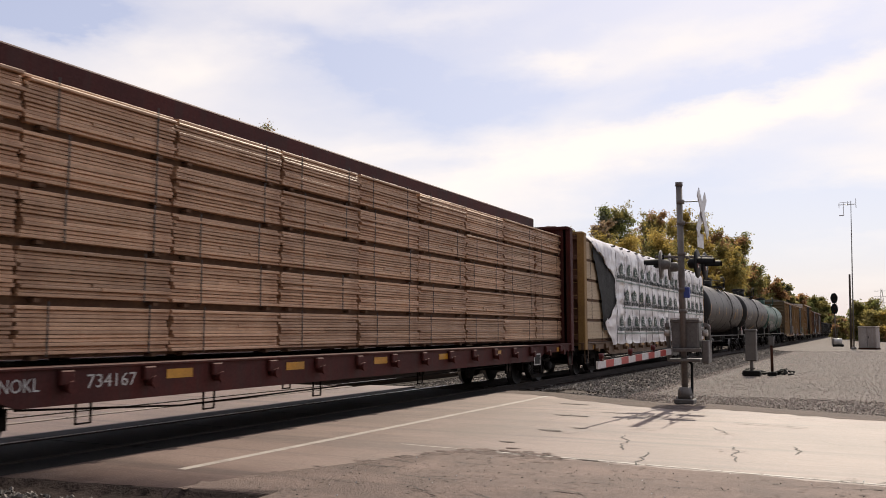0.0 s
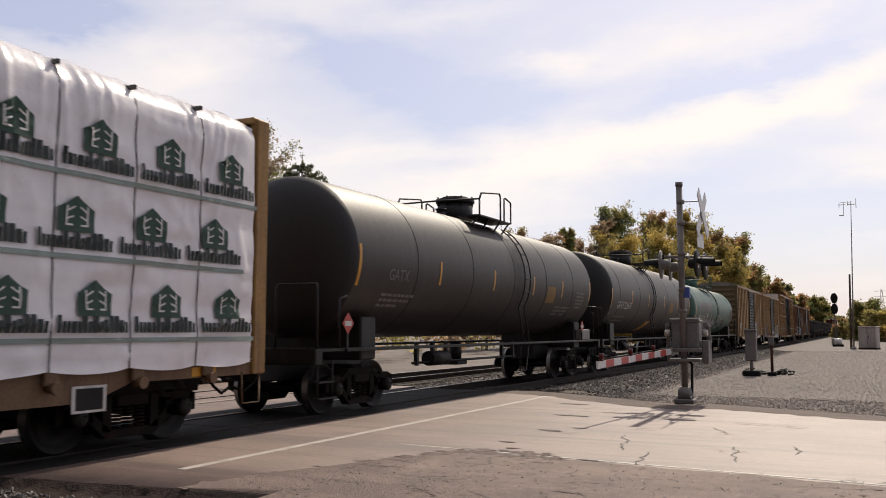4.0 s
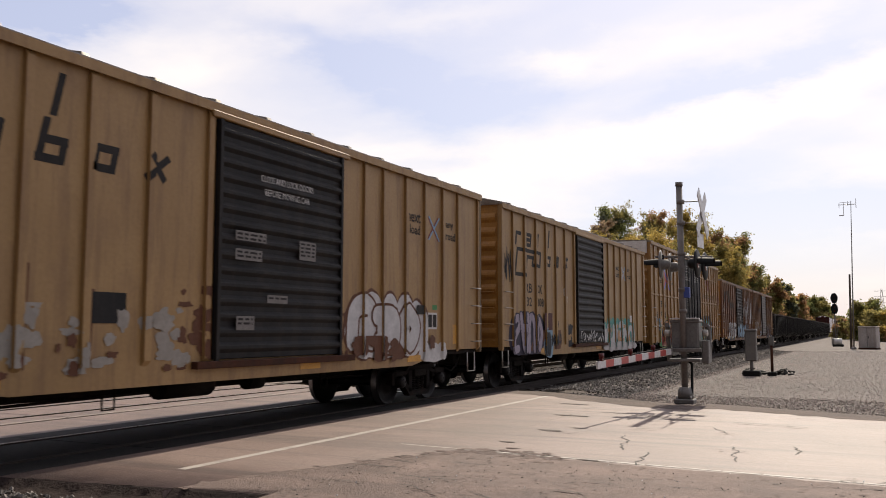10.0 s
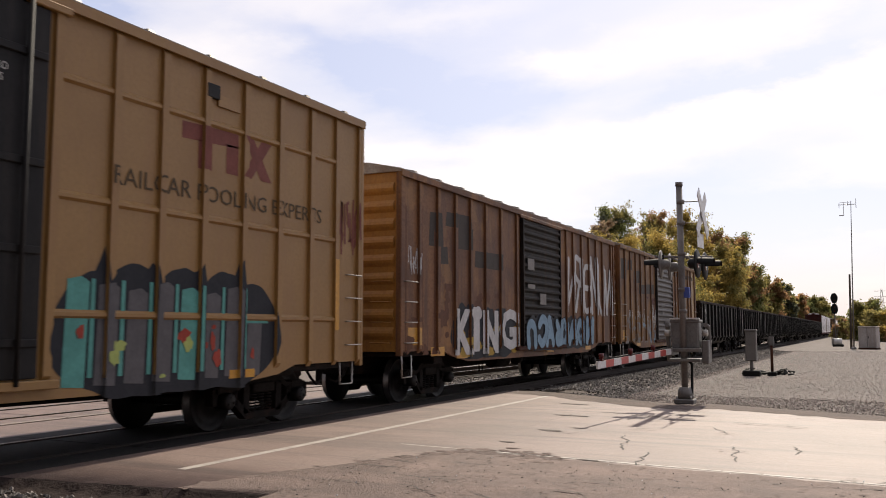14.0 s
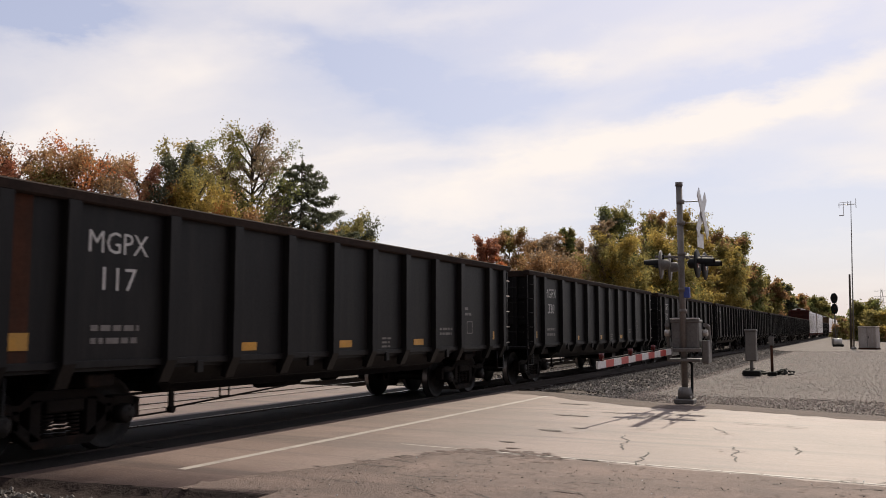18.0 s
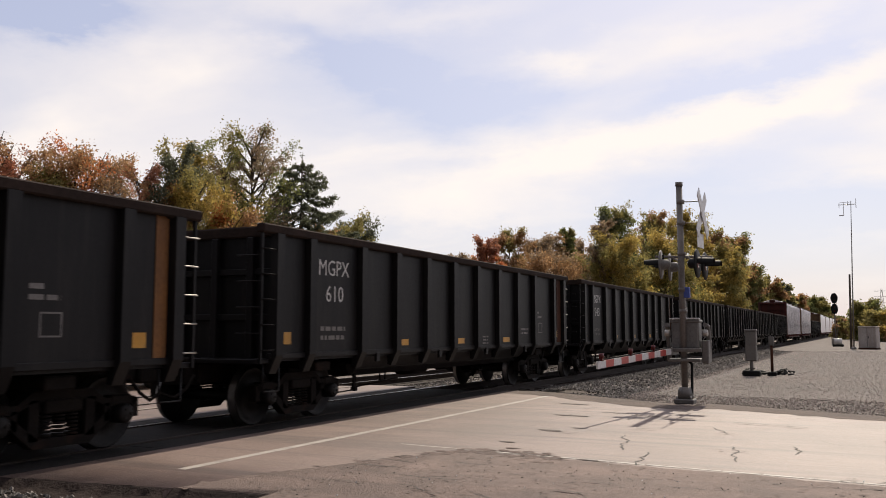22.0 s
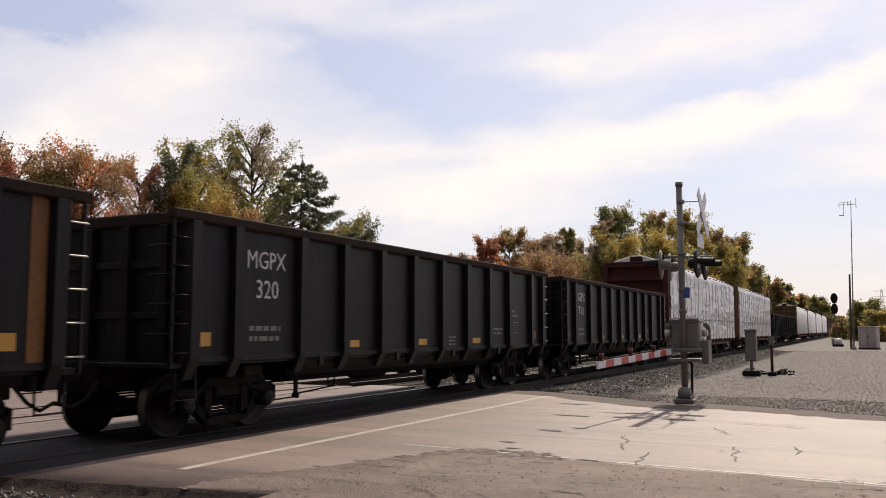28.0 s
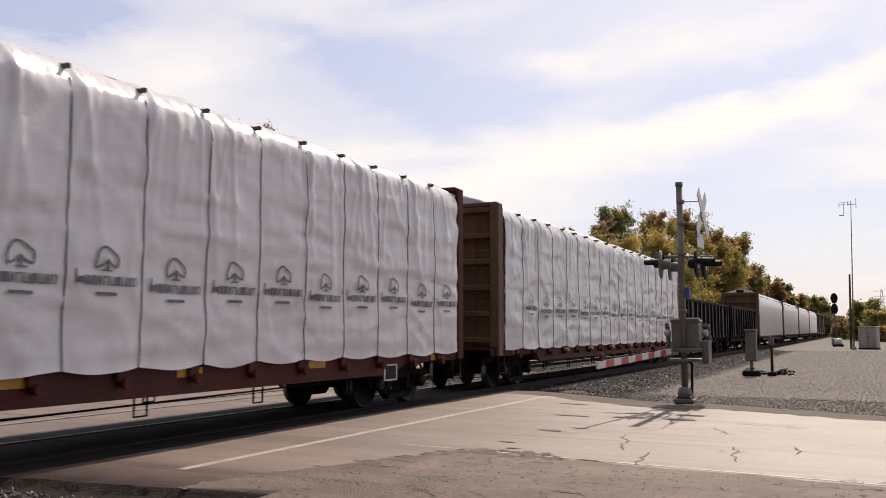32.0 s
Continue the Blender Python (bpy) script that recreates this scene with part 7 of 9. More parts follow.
write("next", M_LETK, c, X, 12.1, 3.66, 0.56, 0.2, fat=0.018); write("load", M_LETK, c, X, 12.2, 3.42, 0.44, 0.19, fat=0.018)
cross_logo(c, X, 13.25, 3.62, 0.62, 0.5, (PAINT["sky"], PAINT["oldred"]), 0.10)
write("any", M_LETK, c, X, 13.85, 3.66, 0.36, 0.16, fat=0.018); write("road", M_LETK, c, X, 13.84, 3.44, 0.48, 0.18, fat=0.018)
decal(M_YEL, c, X, [(0.78, 1.2), (1.02, 1.2), (1.02, 1.65), (0.78, 1.65)])
blotch(c, X, 1.0, 6.0, 1.0, 1.8, PAINT["chalk"], 2, 34, k_size=0.6); blotch(c, X + 0.012, 1.0, 6.2, 0.98, 1.5, PAINT["rust"], 9, 14, k_size=0.4); blotch(c, X + 0.001, 5.75, 6.34, 0.98, 2.1, PAINT["rust"], 93, 14, k_size=0.5); blotch(c, X + 0.001, 9.62, 10.1, 0.98, 1.8, PAINT["rust"], 94, 8, k_size=0.45)
decal(M_DOORB, c, X + 0.004, [(4.34, 1.58), (4.86, 1.58), (4.86, 1.95), (4.34, 1.95)], "placard_board")
cloud(c, X, 9.75, 13.0, 0.95, 2.25, PAINT["rust"], 61, 5); cloud(c, X + 0.004, 9.82, 12.94, 0.98, 2.19, PAINT["white"], 61, 5)
spray(c, X + 0.004, 9.9, 12.6, 1.1, 2.1, 3, PAINT["white"], PAINT["rust"], 5, 1.2, 0.05)
cloud(c, X + 0.003, 12.6, 13.9, 0.86, 1.25, PAINT["white"], 62, 3); blotch(c, X + 0.03, 10.0, 13.6, 0.9, 1.4, PAINT["rust"], 63, 7)
decal(M_DOORB, c, X + 0.032, [(12.46, 1.82), (12.80, 1.82), (12.80, 2.0), (12.46, 2.0)], "placard_board")
decal(M_LETW, c, X + 0.002, [(12.98, 1.52), (13.42, 1.52), (13.42, 1.86), (12.98, 1.86)], "stencil_plate")
for dy in (0.03, 0.24):
    decal(M_LETK, c, X + 0.005, [(12.98 + dy, 1.56), (13.15 + dy, 1.56), (13.15 + dy, 1.82), (12.98 + dy, 1.82)], "stencil_plate")
decal(PAINT["green"], c, X + 0.002, [(13.2, 1.92), (13.42, 1.92), (13.42, 2.02), (13.2, 2.02)], "stencil_plate")
decal(M_YEL, c, X + 0.002, [(14.2, 1.2), (14.38, 1.2), (14.38, 1.62), (14.2, 1.62)])
write("CLOSE AND LOCK DOORS", M_LETW, c, 1.613, 7.3, 3.70, 1.35, 0.10); write("BEFORE MOVING CAR", M_LETW, c, 1.613, 7.4, 3.50, 1.15, 0.10)
for y, z, w, h in ((6.75, 2.5, 0.6, 0.16), (6.75, 2.78, 0.7, 0.14), (7.5, 1.9, 0.5, 0.12), (8.3, 2.6, 0.45, 0.3), (6.8, 1.5, 0.4, 0.2)):
    decal(M_LETG, c, 1.615, [(y, z), (y + w, z), (y + w, z + h), (y, z + h)], "door_stencil"); lines(M_LETK, c, 1.618, y + 0.03, z + h - 0.06, (w - 0.06,) * max(1, int(h / 0.07)), 0.03, 0.06, 7)
for k, y in enumerate(P1[1][:5] + P1[0][2:]):
    g = Geo(); z1 = 2.2 + 0.9 * noise.noise((y * 3, 1, 4)); w = 0.035 + 0.02 * (k % 3)
    g.add([(X + 0.0012, y + 0.07, z1), (X + 0.0012, y + 0.07 + w, z1), (X + 0.0012, y + 0.07 + w * 0.6, 1.1), (X + 0.0012, y + 0.07 + w * 0.2, 1.1)], [(0, 1, 2, 3)])
    part("rust_streak", g, PAINT["rust"], c)
over_posts(c, P1[0] + P1[1], 0.055)
couple(103.5, c)
P2 = ((0.06, 0.8, 1.65, 2.53, 3.35, 4.23, 5.1, 6.0), (9.2, 10.0, 10.85, 11.7, 12.55, 13.4, 14.2, 15.3))
c = boxcar("boxcar", 15.4, 4.66, M_BOXY, M_ENDO, (6.08, 9.12), M_DOORB, "faded yellow ribbed boxcar with orange end and graffiti along the bottom", GB, P2)
rail_logo(c, X, 0.99, 2.96)
write("RB", M_LETK, c, X, 1.72, 2.50, 0.52, 0.25, fat=0.018); write("OX", M_LETK, c, X, 2.62, 2.50, 0.42, 0.25, fat=0.018)
write("32", M_LETK, c, X, 1.82, 2.14, 0.40, 0.24, fat=0.018); write("808", M_LETK, c, X, 2.62, 2.14, 0.56, 0.24, fat=0.018)
cloud(c, X, 0.5, 3.3, 0.85, 2.0, PAINT["violet"], 71, 4); spray(c, X + 0.004, 0.7, 3.1, 0.9, 1.95, 4, PAINT["lilac"], PAINT["violet"], 15, 1.0)
cloud(c, X + 0.001, 3.2, 4.0, 0.75, 1.6, PAINT["blue"], 72, 2); cloud(c, X + 0.008, 3.25, 3.8, 0.78, 1.45, PAINT["ink"], 73, 2)
decal(PAINT["maroon"], c, X + 0.05, [(3.13, 1.5), (3.78, 1.5), (3.78, 1.98), (3.13, 1.98)], "placard_board")
spray(c, X, 3.85, 4.75, 1.1, 1.4, 3, PAINT["ink"], PAINT["ink"], 16, 0.7)
decal(M_DOORB, c, X + 0.002, [(4.18, 1.58), (4.48, 1.58), (4.48, 1.76), (4.18, 1.76)], "placard_board")
decal(M_SIGNW, c, X + 0.002, [(5.0, 2.52), (5.25, 2.52), (5.25, 2.75), (5.0, 2.75)], "paper_notice"); decal(M_SIGNW, c, X + 0.003, [(5.08, 2.34), (5.33, 2.34), (5.33, 2.55), (5.08, 2.55)], "paper_notice")
scrawl(c, X, 0.1, 0.7, 2.7, 3.6, PAINT["black"], 17, 5); blotch(c, X, 1.3, 6.0, 0.95, 1.5, PAINT["rust"], 19, 8); blotch(c, X, 5.4, 5.98, 1.0, 1.7, PAINT["ink"], 21, 5)
cloud(c, X, 9.15, 13.8, 0.9, 1.95, PAINT["teal"], 74, 8, 0.05); spray(c, X + 0.004, 9.25, 13.4, 1.0, 1.8, 6, PAINT["white"], PAINT["teal"], 18, 1.0)
cloud(c, X + 0.03, 9.1, 14.0, 0.78, 1.08, PAINT["pale"], 75, 6); blotch(c, X + 0.03, 9.6, 13.6, 1.1, 1.7, PAINT["peach"], 76, 7, "graffiti_shape")
decal(M_LETW, c, X + 0.036, [(12.9, 1.8), (13.25, 1.8), (13.25, 2.05), (12.9, 2.05)], "stencil_plate")
write("next", M_LETK, c, X, 11.02, 3.66, 0.5, 0.18, fat=0.018); write("load", M_LETK, c, X, 11.08, 3.42, 0.44, 0.19, fat=0.018)
cross_logo(c, X, 12.19, 3.6, 0.62, 0.5, (PAINT["sky"], PAINT["pale"]), 0.10)
write("any", M_LETK, c, X, 12.78, 3.66, 0.36, 0.16, fat=0.018); write("road", M_LETK, c, X, 12.8, 3.44, 0.48, 0.18, fat=0.018)
scrawl(c, 1.62, 6.3, 8.9, 1.1, 1.5, PAINT["white"], 20, 12)
over_posts(c, P2[0] + P2[1], 0.055)
couple(120.5, c)
PT = ((0.06, 0.98, 1.81, 2.72, 3.46, 4.29, 5.17, 6.12), (11.28, 12.15, 12.95, 13.75, 14.6, 15.45, 16.3, 17.05, 17.79))
NOSE = 0.7
PN = tuple(tuple(y + NOSE for y in run) for run in PT)
c = boxcar("boxcar", 17.85 + NOSE, 5.25, M_BOXT, M_BOXT, (6.2 + NOSE, 11.2 + NOSE), M_DOORB, "tall golden yellow boxcar with black plug doors and red graffiti", GB, PN, (1.69, 3.03, 4.38), 0.86, 0.74, True, peak=0.09, white_cap=True)
fixed = set(c.children)
write("TB", M_LETK, c, X, 1.1, 2.52, 0.48, 0.27, fat=0.018); write("OX", M_LETK, c, X, 1.9, 2.50, 0.5, 0.27, fat=0.018)
write("6", M_LETK, c, X, 0.44, 2.04, 0.24, 0.27, fat=0.018); write("75", M_LETK, c, X, 1.1, 2.04, 0.44, 0.27, fat=0.018); write("10", M_LETK, c, X, 1.95, 2.04, 0.42, 0.27, fat=0.018); write("2", M_LETK, c, X, 2.8, 2.04, 0.22, 0.27, fat=0.018)
cross_logo(c, X, 2.62, 3.8, 1.6, 0.95, None, 0.14)
write("next", M_LETK, c, X, 1.14, 3.84, 0.46, 0.17, fat=0.018); write("load", M_LETK, c, X, 1.16, 3.58, 0.44, 0.19, fat=0.018)
write("any", M_LETK, c, X, 3.66, 3.80, 0.34, 0.14, fat=0.018); write("road", M_LETK, c, X, 3.64, 3.60, 0.42, 0.16, fat=0.018)
decal(PAINT["green"], c, X + 0.001, [(0.85, 0.80), (1.57, 0.80), (1.18, 1.25)], "graffiti_shape")
wild(c, X, 1.15, 6.2, 0.78, 2.34, 7, 26)
spray(c, X + 0.012, 2.2, 4.2, 0.84, 1.86, 2, PAINT["peach"], PAINT["black"], 23, 1.15, 0.05, (3, 2))
spray(c, X + 0.012, 4.1, 6.15, 0.82, 1.80, 2, PAINT["orange"], PAINT["maroon"], 24, 1.2, 0.05, (0, 5))
blotch(c, X + 0.034, 1.5, 6.1, 0.85, 1.35, PAINT["red"], 25, 16, "graffiti_shape", 0.7)
blotch(c, X + 0.036, 1.9, 6.1, 1.1, 1.75, PAINT["maroon"], 27, 9, "graffiti_shape", 0.4)
wild(c, X + 0.10, 6.25, 8.4, 0.9, 2.1, 3, 31)
cloud(c, X + 0.11, 6.3, 8.6, 0.80, 1.05, PAINT["green"], 80, 3)
for k in range(16):
    rr = random.Random(60 + k)
    cy, cz, r0 = rr.uniform(0.3, 8.0), rr.uniform(1.0, 2.2), rr.uniform(0.05, 0.11)
    decal(PAINT["sky"], c, X + 0.042 + 0.09 * (cy > 6.2), [(cy + r0 * math.cos(a), cz + r0 * math.sin(a)) for a in [k2 * 0.628 for k2 in range(10)]], "graffiti_dot")
scrawl(c, X, 0.25, 0.75, 1.83, 2.03, PAINT["sky"], 81, 4, 0.02); scrawl(c, X, -0.0, 0.6, 0.90, 1.02, PAINT["black"], 82, 7, 0.015)
cloud(c, X, 11.3, 15.5, 0.70, 2.32, PAINT["ink"], 83, 5, 0.38)
for k in range(8):
    y0 = 11.5 + k * 0.46
    hi = 2.12 - 0.05 * (k % 3) - (0.4 if k > 6 else 0)
    decal((PAINT["teal"], PAINT["grey"], PAINT["grey"], PAINT["grey"])[k % 4], c, X + 0.004, [(y0, 0.86), (y0 + 0.32, 0.84), (y0 + 0.36, hi - 0.06), (y0 + 0.24, hi), (y0 + 0.04, hi - 0.04)], "graffiti_shape")
    decal(PAINT["teal"], c, X + 0.008, [(y0 + 0.36, 0.95), (y0 + 0.43, 0.95), (y0 + 0.44, 2.1), (y0 + 0.38, 2.1)] if k < 7 else [(y0, 1.6), (y0 + 0.5, 1.6), (y0 + 0.5, 1.68), (y0, 1.68)], "graffiti_shape")
blotch(c, X + 0.010, 11.6, 14.9, 0.95, 1.6, PAINT["red"], 84, 7, "graffiti_dot", 0.5); blotch(c, X + 0.013, 11.6, 14.9, 0.9, 1.5, PAINT_LIME, 85, 5, "graffiti_dot", 0.4)
for pts in (((13.3, 4.06), (13.3, 4.29), (14.46, 4.33), (14.46, 4.12)), ((13.62, 3.70), (13.62, 4.1), (13.9, 4.1), (13.9, 3.70)), ((14.2, 3.72), (14.2, 4.14), (14.46, 4.14), (14.46, 3.72)), ((14.54, 3.73), (14.78, 3.73), (15.25, 4.34), (15.0, 4.34)), ((15.0, 3.73), (15.25, 3.73), (14.8, 4.34), (14.56, 4.34))):
    decal(PAINT["oldred"], c, X + 0.001 + 0.001 * (pts[0][0] > 14.9), list(pts), "logo_bar")
part("vent_box", Geo().box(X, X + 0.06, 13.72, 13.98, 4.72, 4.92, 0.01), M_DOORB, c, "small black box"); part("route_board", Geo().box(X, X + 0.03, 13.98, 14.45, 4.64, 4.80), M_BOXT, c)
scrawl(c, X, 17.15, 17.78, 2.8, 3.8, PAINT["oldred"], 36, 8, 0.025)
for y, rows in ((6.7, ("IMPORTANT", "CLOSE THIS DOOR", "BEFORE CLOSING MAIN DOOR", "IMPORTANTE", "CIERRE ESTA PUERTA ANTES DE", "CERRAR LA PUERTA PRINCIPAL")), (9.25, ("CLOSE AND LOCK", "BOTH DOORS BEFORE", "MOVING CAR", "CIERRE Y PONGA EL SEGURO", "EN AMBAS PUERTAS ANTES", "DE MOVER EL CARRO"))):
    for k, row in enumerate(rows):
        wd = 0.056 * len(row)
        write(row, M_LETW, c, 1.58, y + 0.68 - wd / 2, 4.66 - 0.125 * k - 0.06 * (k > 2), wd, 0.085)
for a in (7.35, 9.9):
    for k, (z, n) in enumerate(((3.0, 4), (2.1, 4))):
        lines(M_LETG, c, 1.58, a, z, (0.45,) * n, 0.045, 0.1, 70 + k)
    lines(M_LETG, c, 1.58, a - 0.8, 2.0, (0.5, 0.45), 0.12, 0.16, 75)
decal(M_YEL, c, 1.58, [(9.15, 1.5), (9.22, 1.5), (9.22, 2.0), (9.15, 2.0)], "door_sticker")
decal(M_LETW, c, 1.58, [(7.6, 1.75), (7.8, 1.75), (7.8, 2.0), (7.6, 2.0)], "door_sticker"); decal(M_LETW, c, 1.58, [(9.35, 1.95), (9.6, 1.95), (9.6, 2.2), (9.35, 2.2)], "door_sticker")
write("RAILCAR POOLING EXPERTS", M_LETKF, c, X + 0.003, 12.12, 3.26, 4.5, 0.23); decal(M_YEL, c, X, [(17.0, 1.5), (17.2, 1.5), (17.2, 2.7), (17.0, 2.7)])
for ob in c.children:
    if ob not in fixed:
        ob.location.y += NOSE
write("X 675102", M_LETK, c, -0.2, -0.075, 4.9, 1.0, 0.16).rotation_euler = (0, 0, radians(-90))
over_posts(c, PN[0] + PN[1], 0.055)
couple(137.9 - NOSE, c)
c = boxcar("boxcar", 15.85, 4.63, M_BOXR, M_ENDO, (6.5, 9.7), M_DOORG, "rusted brown boxcar with grey door and large painted letters", "rusty boxcars in the train", P1)
for y, z, w, h in ((1.25, 3.25, 0.7, 0.75), (1.7, 2.9, 0.5, 0.4), (2.05, 3.75, 1.3, 0.35), (2.6, 3.3, 0.9, 0.5), (3.6, 2.95, 1.7, 0.42)):
    decal(PAINT["oldpaint"], c, X + 0.001, [(y, z), (y + w, z + 0.02), (y + w - 0.06, z + h), (y + 0.05, z + h - 0.04)])
streaks(c, X + 0.0008, P1[0] + P1[1], 91, PAINT["rust"], 1.05, 3.4)
blotch(c, X, 2.0, 5.5, 1.5, 2.5, PAINT["rust"], 43, 8); blotch(c, X, 0.3, 2.2, 1.0, 2.2, PAINT["rust"], 42, 8)
cloud(c, X, 2.3, 6.4, 0.85, 2.05, PAINT["ink"], 44, 5, 0.1); blotch(c, X + 0.003, 2.4, 6.3, 0.9, 1.6, PAINT["yellow"], 48, 9, "graffiti_shape")
for k, ch in enumerate("KING"):
    write(ch, PAINT["white"], c, X + 0.014, 2.5 + (0, 1.0, 1.55, 2.55)[k], 0.95 + 0.06 * (k % 2), (0.95, 0.35, 0.95, 1.25)[k], 1.02, fat=0.05)
cloud(c, X + 0.002, 2.6, 3.6, 1.5, 2.1, PAINT["ink"], 49, 2); cloud(c, X + 0.016, 3.3, 4.0, 1.75, 2.05, PAINT["white"], 40, 2)
cloud(c, X + 0.105, 6.7, 9.65, 0.95, 1.95, PAINT["ink"], 50, 4); spray(c, X + 0.115, 6.75, 9.7, 1.0, 1.9, 4, PAINT["blue"], PAINT["ink"], 45)
cloud(c, X, 9.7, 13.3, 0.95, 1.95, PAINT["ink"], 39, 4); spray(c, X + 0.005, 9.7, 13.2, 1.0, 1.9, 4, PAINT["blue"], PAINT["ink"], 38)
spray(c, X, 10.4, 15.7, 2.0, 3.85, 6, PAINT["white"], PAINT["white"], 46, 0.62, 0.0, (5, 0, 7, 5, 4, 5)); scrawl(c, X, 0.3, 0.85, 2.6, 3.2, PAINT["white"], 47, 6, 0.015)
for y, z, w, h in ((6.85, 3.1, 0.5, 0.3), (6.85, 2.6, 0.55, 0.12), (7.8, 2.2, 0.5, 0.3)):
    decal(M_LETG, c, 1.615, [(y, z), (y + w, z), (y + w, z + h), (y, z + h)], "door_stencil")
decal(M_YEL, c, X, [(0.35, 1.2), (0.95, 1.2), (0.95, 1.55), (0.35, 1.55)]); decal(M_YEL, c, X, [(1.35, 0.96), (2.0, 0.96), (2.0, 1.15), (1.35, 1.15)])
over_posts(c, P1[0] + P1[1], 0.055)
couple(157.25, c)
c = boxcar("boxcar", 15.7, 4.65, M_BOXR2, M_BOXR2, (6.05, 9.42), M_DOORR, "brown and ochre boxcar with faded writing and silver graffiti", "rusty boxcars in the train", P1)
for y, z, w, h in ((0.2, 3.4, 0.9, 0.8), (1.3, 3.8, 0.8, 0.4), (2.3, 3.35, 1.2, 0.5), (3.1, 2.95, 1.5, 0.4), (4.4, 3.0, 1.5, 0.42)):
    decal(PAINT["oldpaint"], c, X + 0.001, [(y, z), (y + w, z + 0.02), (y + w - 0.05, z + h), (y + 0.06, z + h - 0.03)])
streaks(c, X + 0.0008, P1[0] + P1[1], 92, PAINT["rust"], 1.05, 3.4)
blotch(c, X + 0.002, 0.8, 6.1, 1.0, 2.1, PAINT["ash"], 52, 40, k_size=0.7); blotch(c, X + 0.008, 2.5, 6.0, 0.95, 1.8, PAINT["blue"], 54, 10, k_size=0.6); blotch(c, X + 0.015, 3.8, 6.1, 1.6, 2.6, PAINT["chalk"], 53, 12, k_size=0.5); blotch(c, X, 4.0, 6.0, 1.9, 2.9, PAINT["maroon"], 59, 6)
write("RB", M_LETW, c, X + 0.02, 1.4, 2.0, 0.5, 0.26); write("OX", M_LETW, c, X + 0.02, 2.5, 2.0, 0.42, 0.26)
scrawl(c, X, 2.6, 4.2, 2.0, 2.5, PAINT["white"], 55, 6, 0.015); scrawl(c, X + 0.012, 5.2, 6.15, 1.7, 2.4, PAINT["white"], 56, 7, 0.03)
cloud(c, X, 9.5, 14.4, 0.82, 2.25, PAINT["olivegrey"], 64, 8, 0.04); cloud(c, X + 0.002, 9.55, 14.3, 0.82, 2.1, PAINT["violet"], 65, 6)
spray(c, X + 0.004, 9.65, 14.2, 0.95, 2.1, 7, PAINT["violet"], PAINT["white"], 57, 1.05, 0.02)
write("The nationwide boxcar pool", M_LETK, c, X + 0.003, 9.55, 3.96, 5.65, 0.36, fat=0.02)
decal(M_BOXY, c, X + 0.001, [(14.5, 1.1), (15.45, 1.1), (15.45, 4.45), (14.5, 4.45)], "corner_repaint")
for y, z, w, h in ((6.85, 2.75, 0.9, 0.08), (6.85, 2.5, 0.6, 0.14), (7.6, 1.75, 1.2, 0.2), (7.0, 2.15, 0.3, 0.2), (8.0, 1.0, 0.3, 0.12)):
    lines(M_LETDIM, c, 1.616, y, z, (w,), h, 0.1, 8)
scrawl(c, X, 10.1, 10.8, 2.4, 2.9, PAINT["white"], 58, 4, 0.012); decal(M_YEL, c, X, [(13.9, 1.1), (14.6, 1.1), (14.6, 1.3), (13.9, 1.3)]); decal(M_YEL, c, X, [(0.4, 1.15), (0.8, 1.15), (0.8, 1.5), (0.4, 1.5)])
over_posts(c, P1[0] + P1[1], 0.055)
couple(174.0, c)

# black gondolas
for k, (mk, fr, re_) in enumerate((("117", 1, 0), ("330", 1, 0), ("537", 0, 2), ("610", 0, 1), ("143", 0, 1), ("206", 1, 0), ("", 0, 2), ("320", 0, 0), ("711", 0, 0))):
    lab = "black ribbed gondola with " + ("an ochre corner panel" if re_ == 2 else "rusty corner panels" if fr or re_ else "white reporting marks")
    couple(190.91 + 16.08 * k, gondola(mk, fr, re_, lab))

# wrapped lumber with grey tree marks
c = centre_beam(22.3, M_RED, M_RED, "oxide red centre-beam flat car carrying white wrapped lumber", "centre-beam flat cars")
lines(M_LETW, c, 1.468, 2.0, 0.84, (0.75,), 0.15, 0.2, 3); lines(M_LETW, c, 1.468, 3.4, 0.84, (1.1,), 0.15, 0.2, 4)
couple(335.2, c, wrapped_load(0.36, 21.9, 19, "lumber in creased white wrap with small grey tree marks", 11, tree_print, first=1.0))
c = centre_beam(23.0, M_RED, M_BROWN2, "flat car with brown bulkheads carrying white wrapped lumber", "centre-beam flat cars")
couple(359.55, c, wrapped_load(0.36, 22.6, 18, "lumber in creased white wrap strapped to a flat car", 23, tree_print))
far_gon = [ob for ob, s in TRAIN if ob.name.startswith("gondola")][6]
far_box = [ob for ob, s in TRAIN if ob.name.startswith("boxcar")]
far_flat = c
far_load = wrapped_load(0.36, 22.6, 15, "lumber in white wrap far back in the train", 31, None, None, plain=True)


def again(ob, s):
    """A further car of the same make, farther back in the train."""
    def sets(o):
        return [x for x in o.children_recursive if x.name.startswith("wheelset")]
    nb = copy_thing(ob, Matrix.Translation((TRACK_X, s, 0)))
    for w in sets(nb):
        WHEELS[1 if w.location.y > 0 else -1].append(w)
    TRAIN.append((nb, s))
    return nb


again(far_gon, 384.2); again(far_gon, 400.3)
s = 417.6
couple(s, far_load); again(far_flat, s)
for k in range(3):
    s += 24.4
    again(far_flat, s); again(far_load, s)
s += 24.4
for ob, w in ((far_box[3], 16.9), (far_box[4], 16.9), (far_gon, 16.1), (far_gon, 16.1), (far_box[0], 17.0), (far_gon, 16.1), (far_gon, 16.1), (far_box[1], 17.0)):
    again(ob, s); s += w

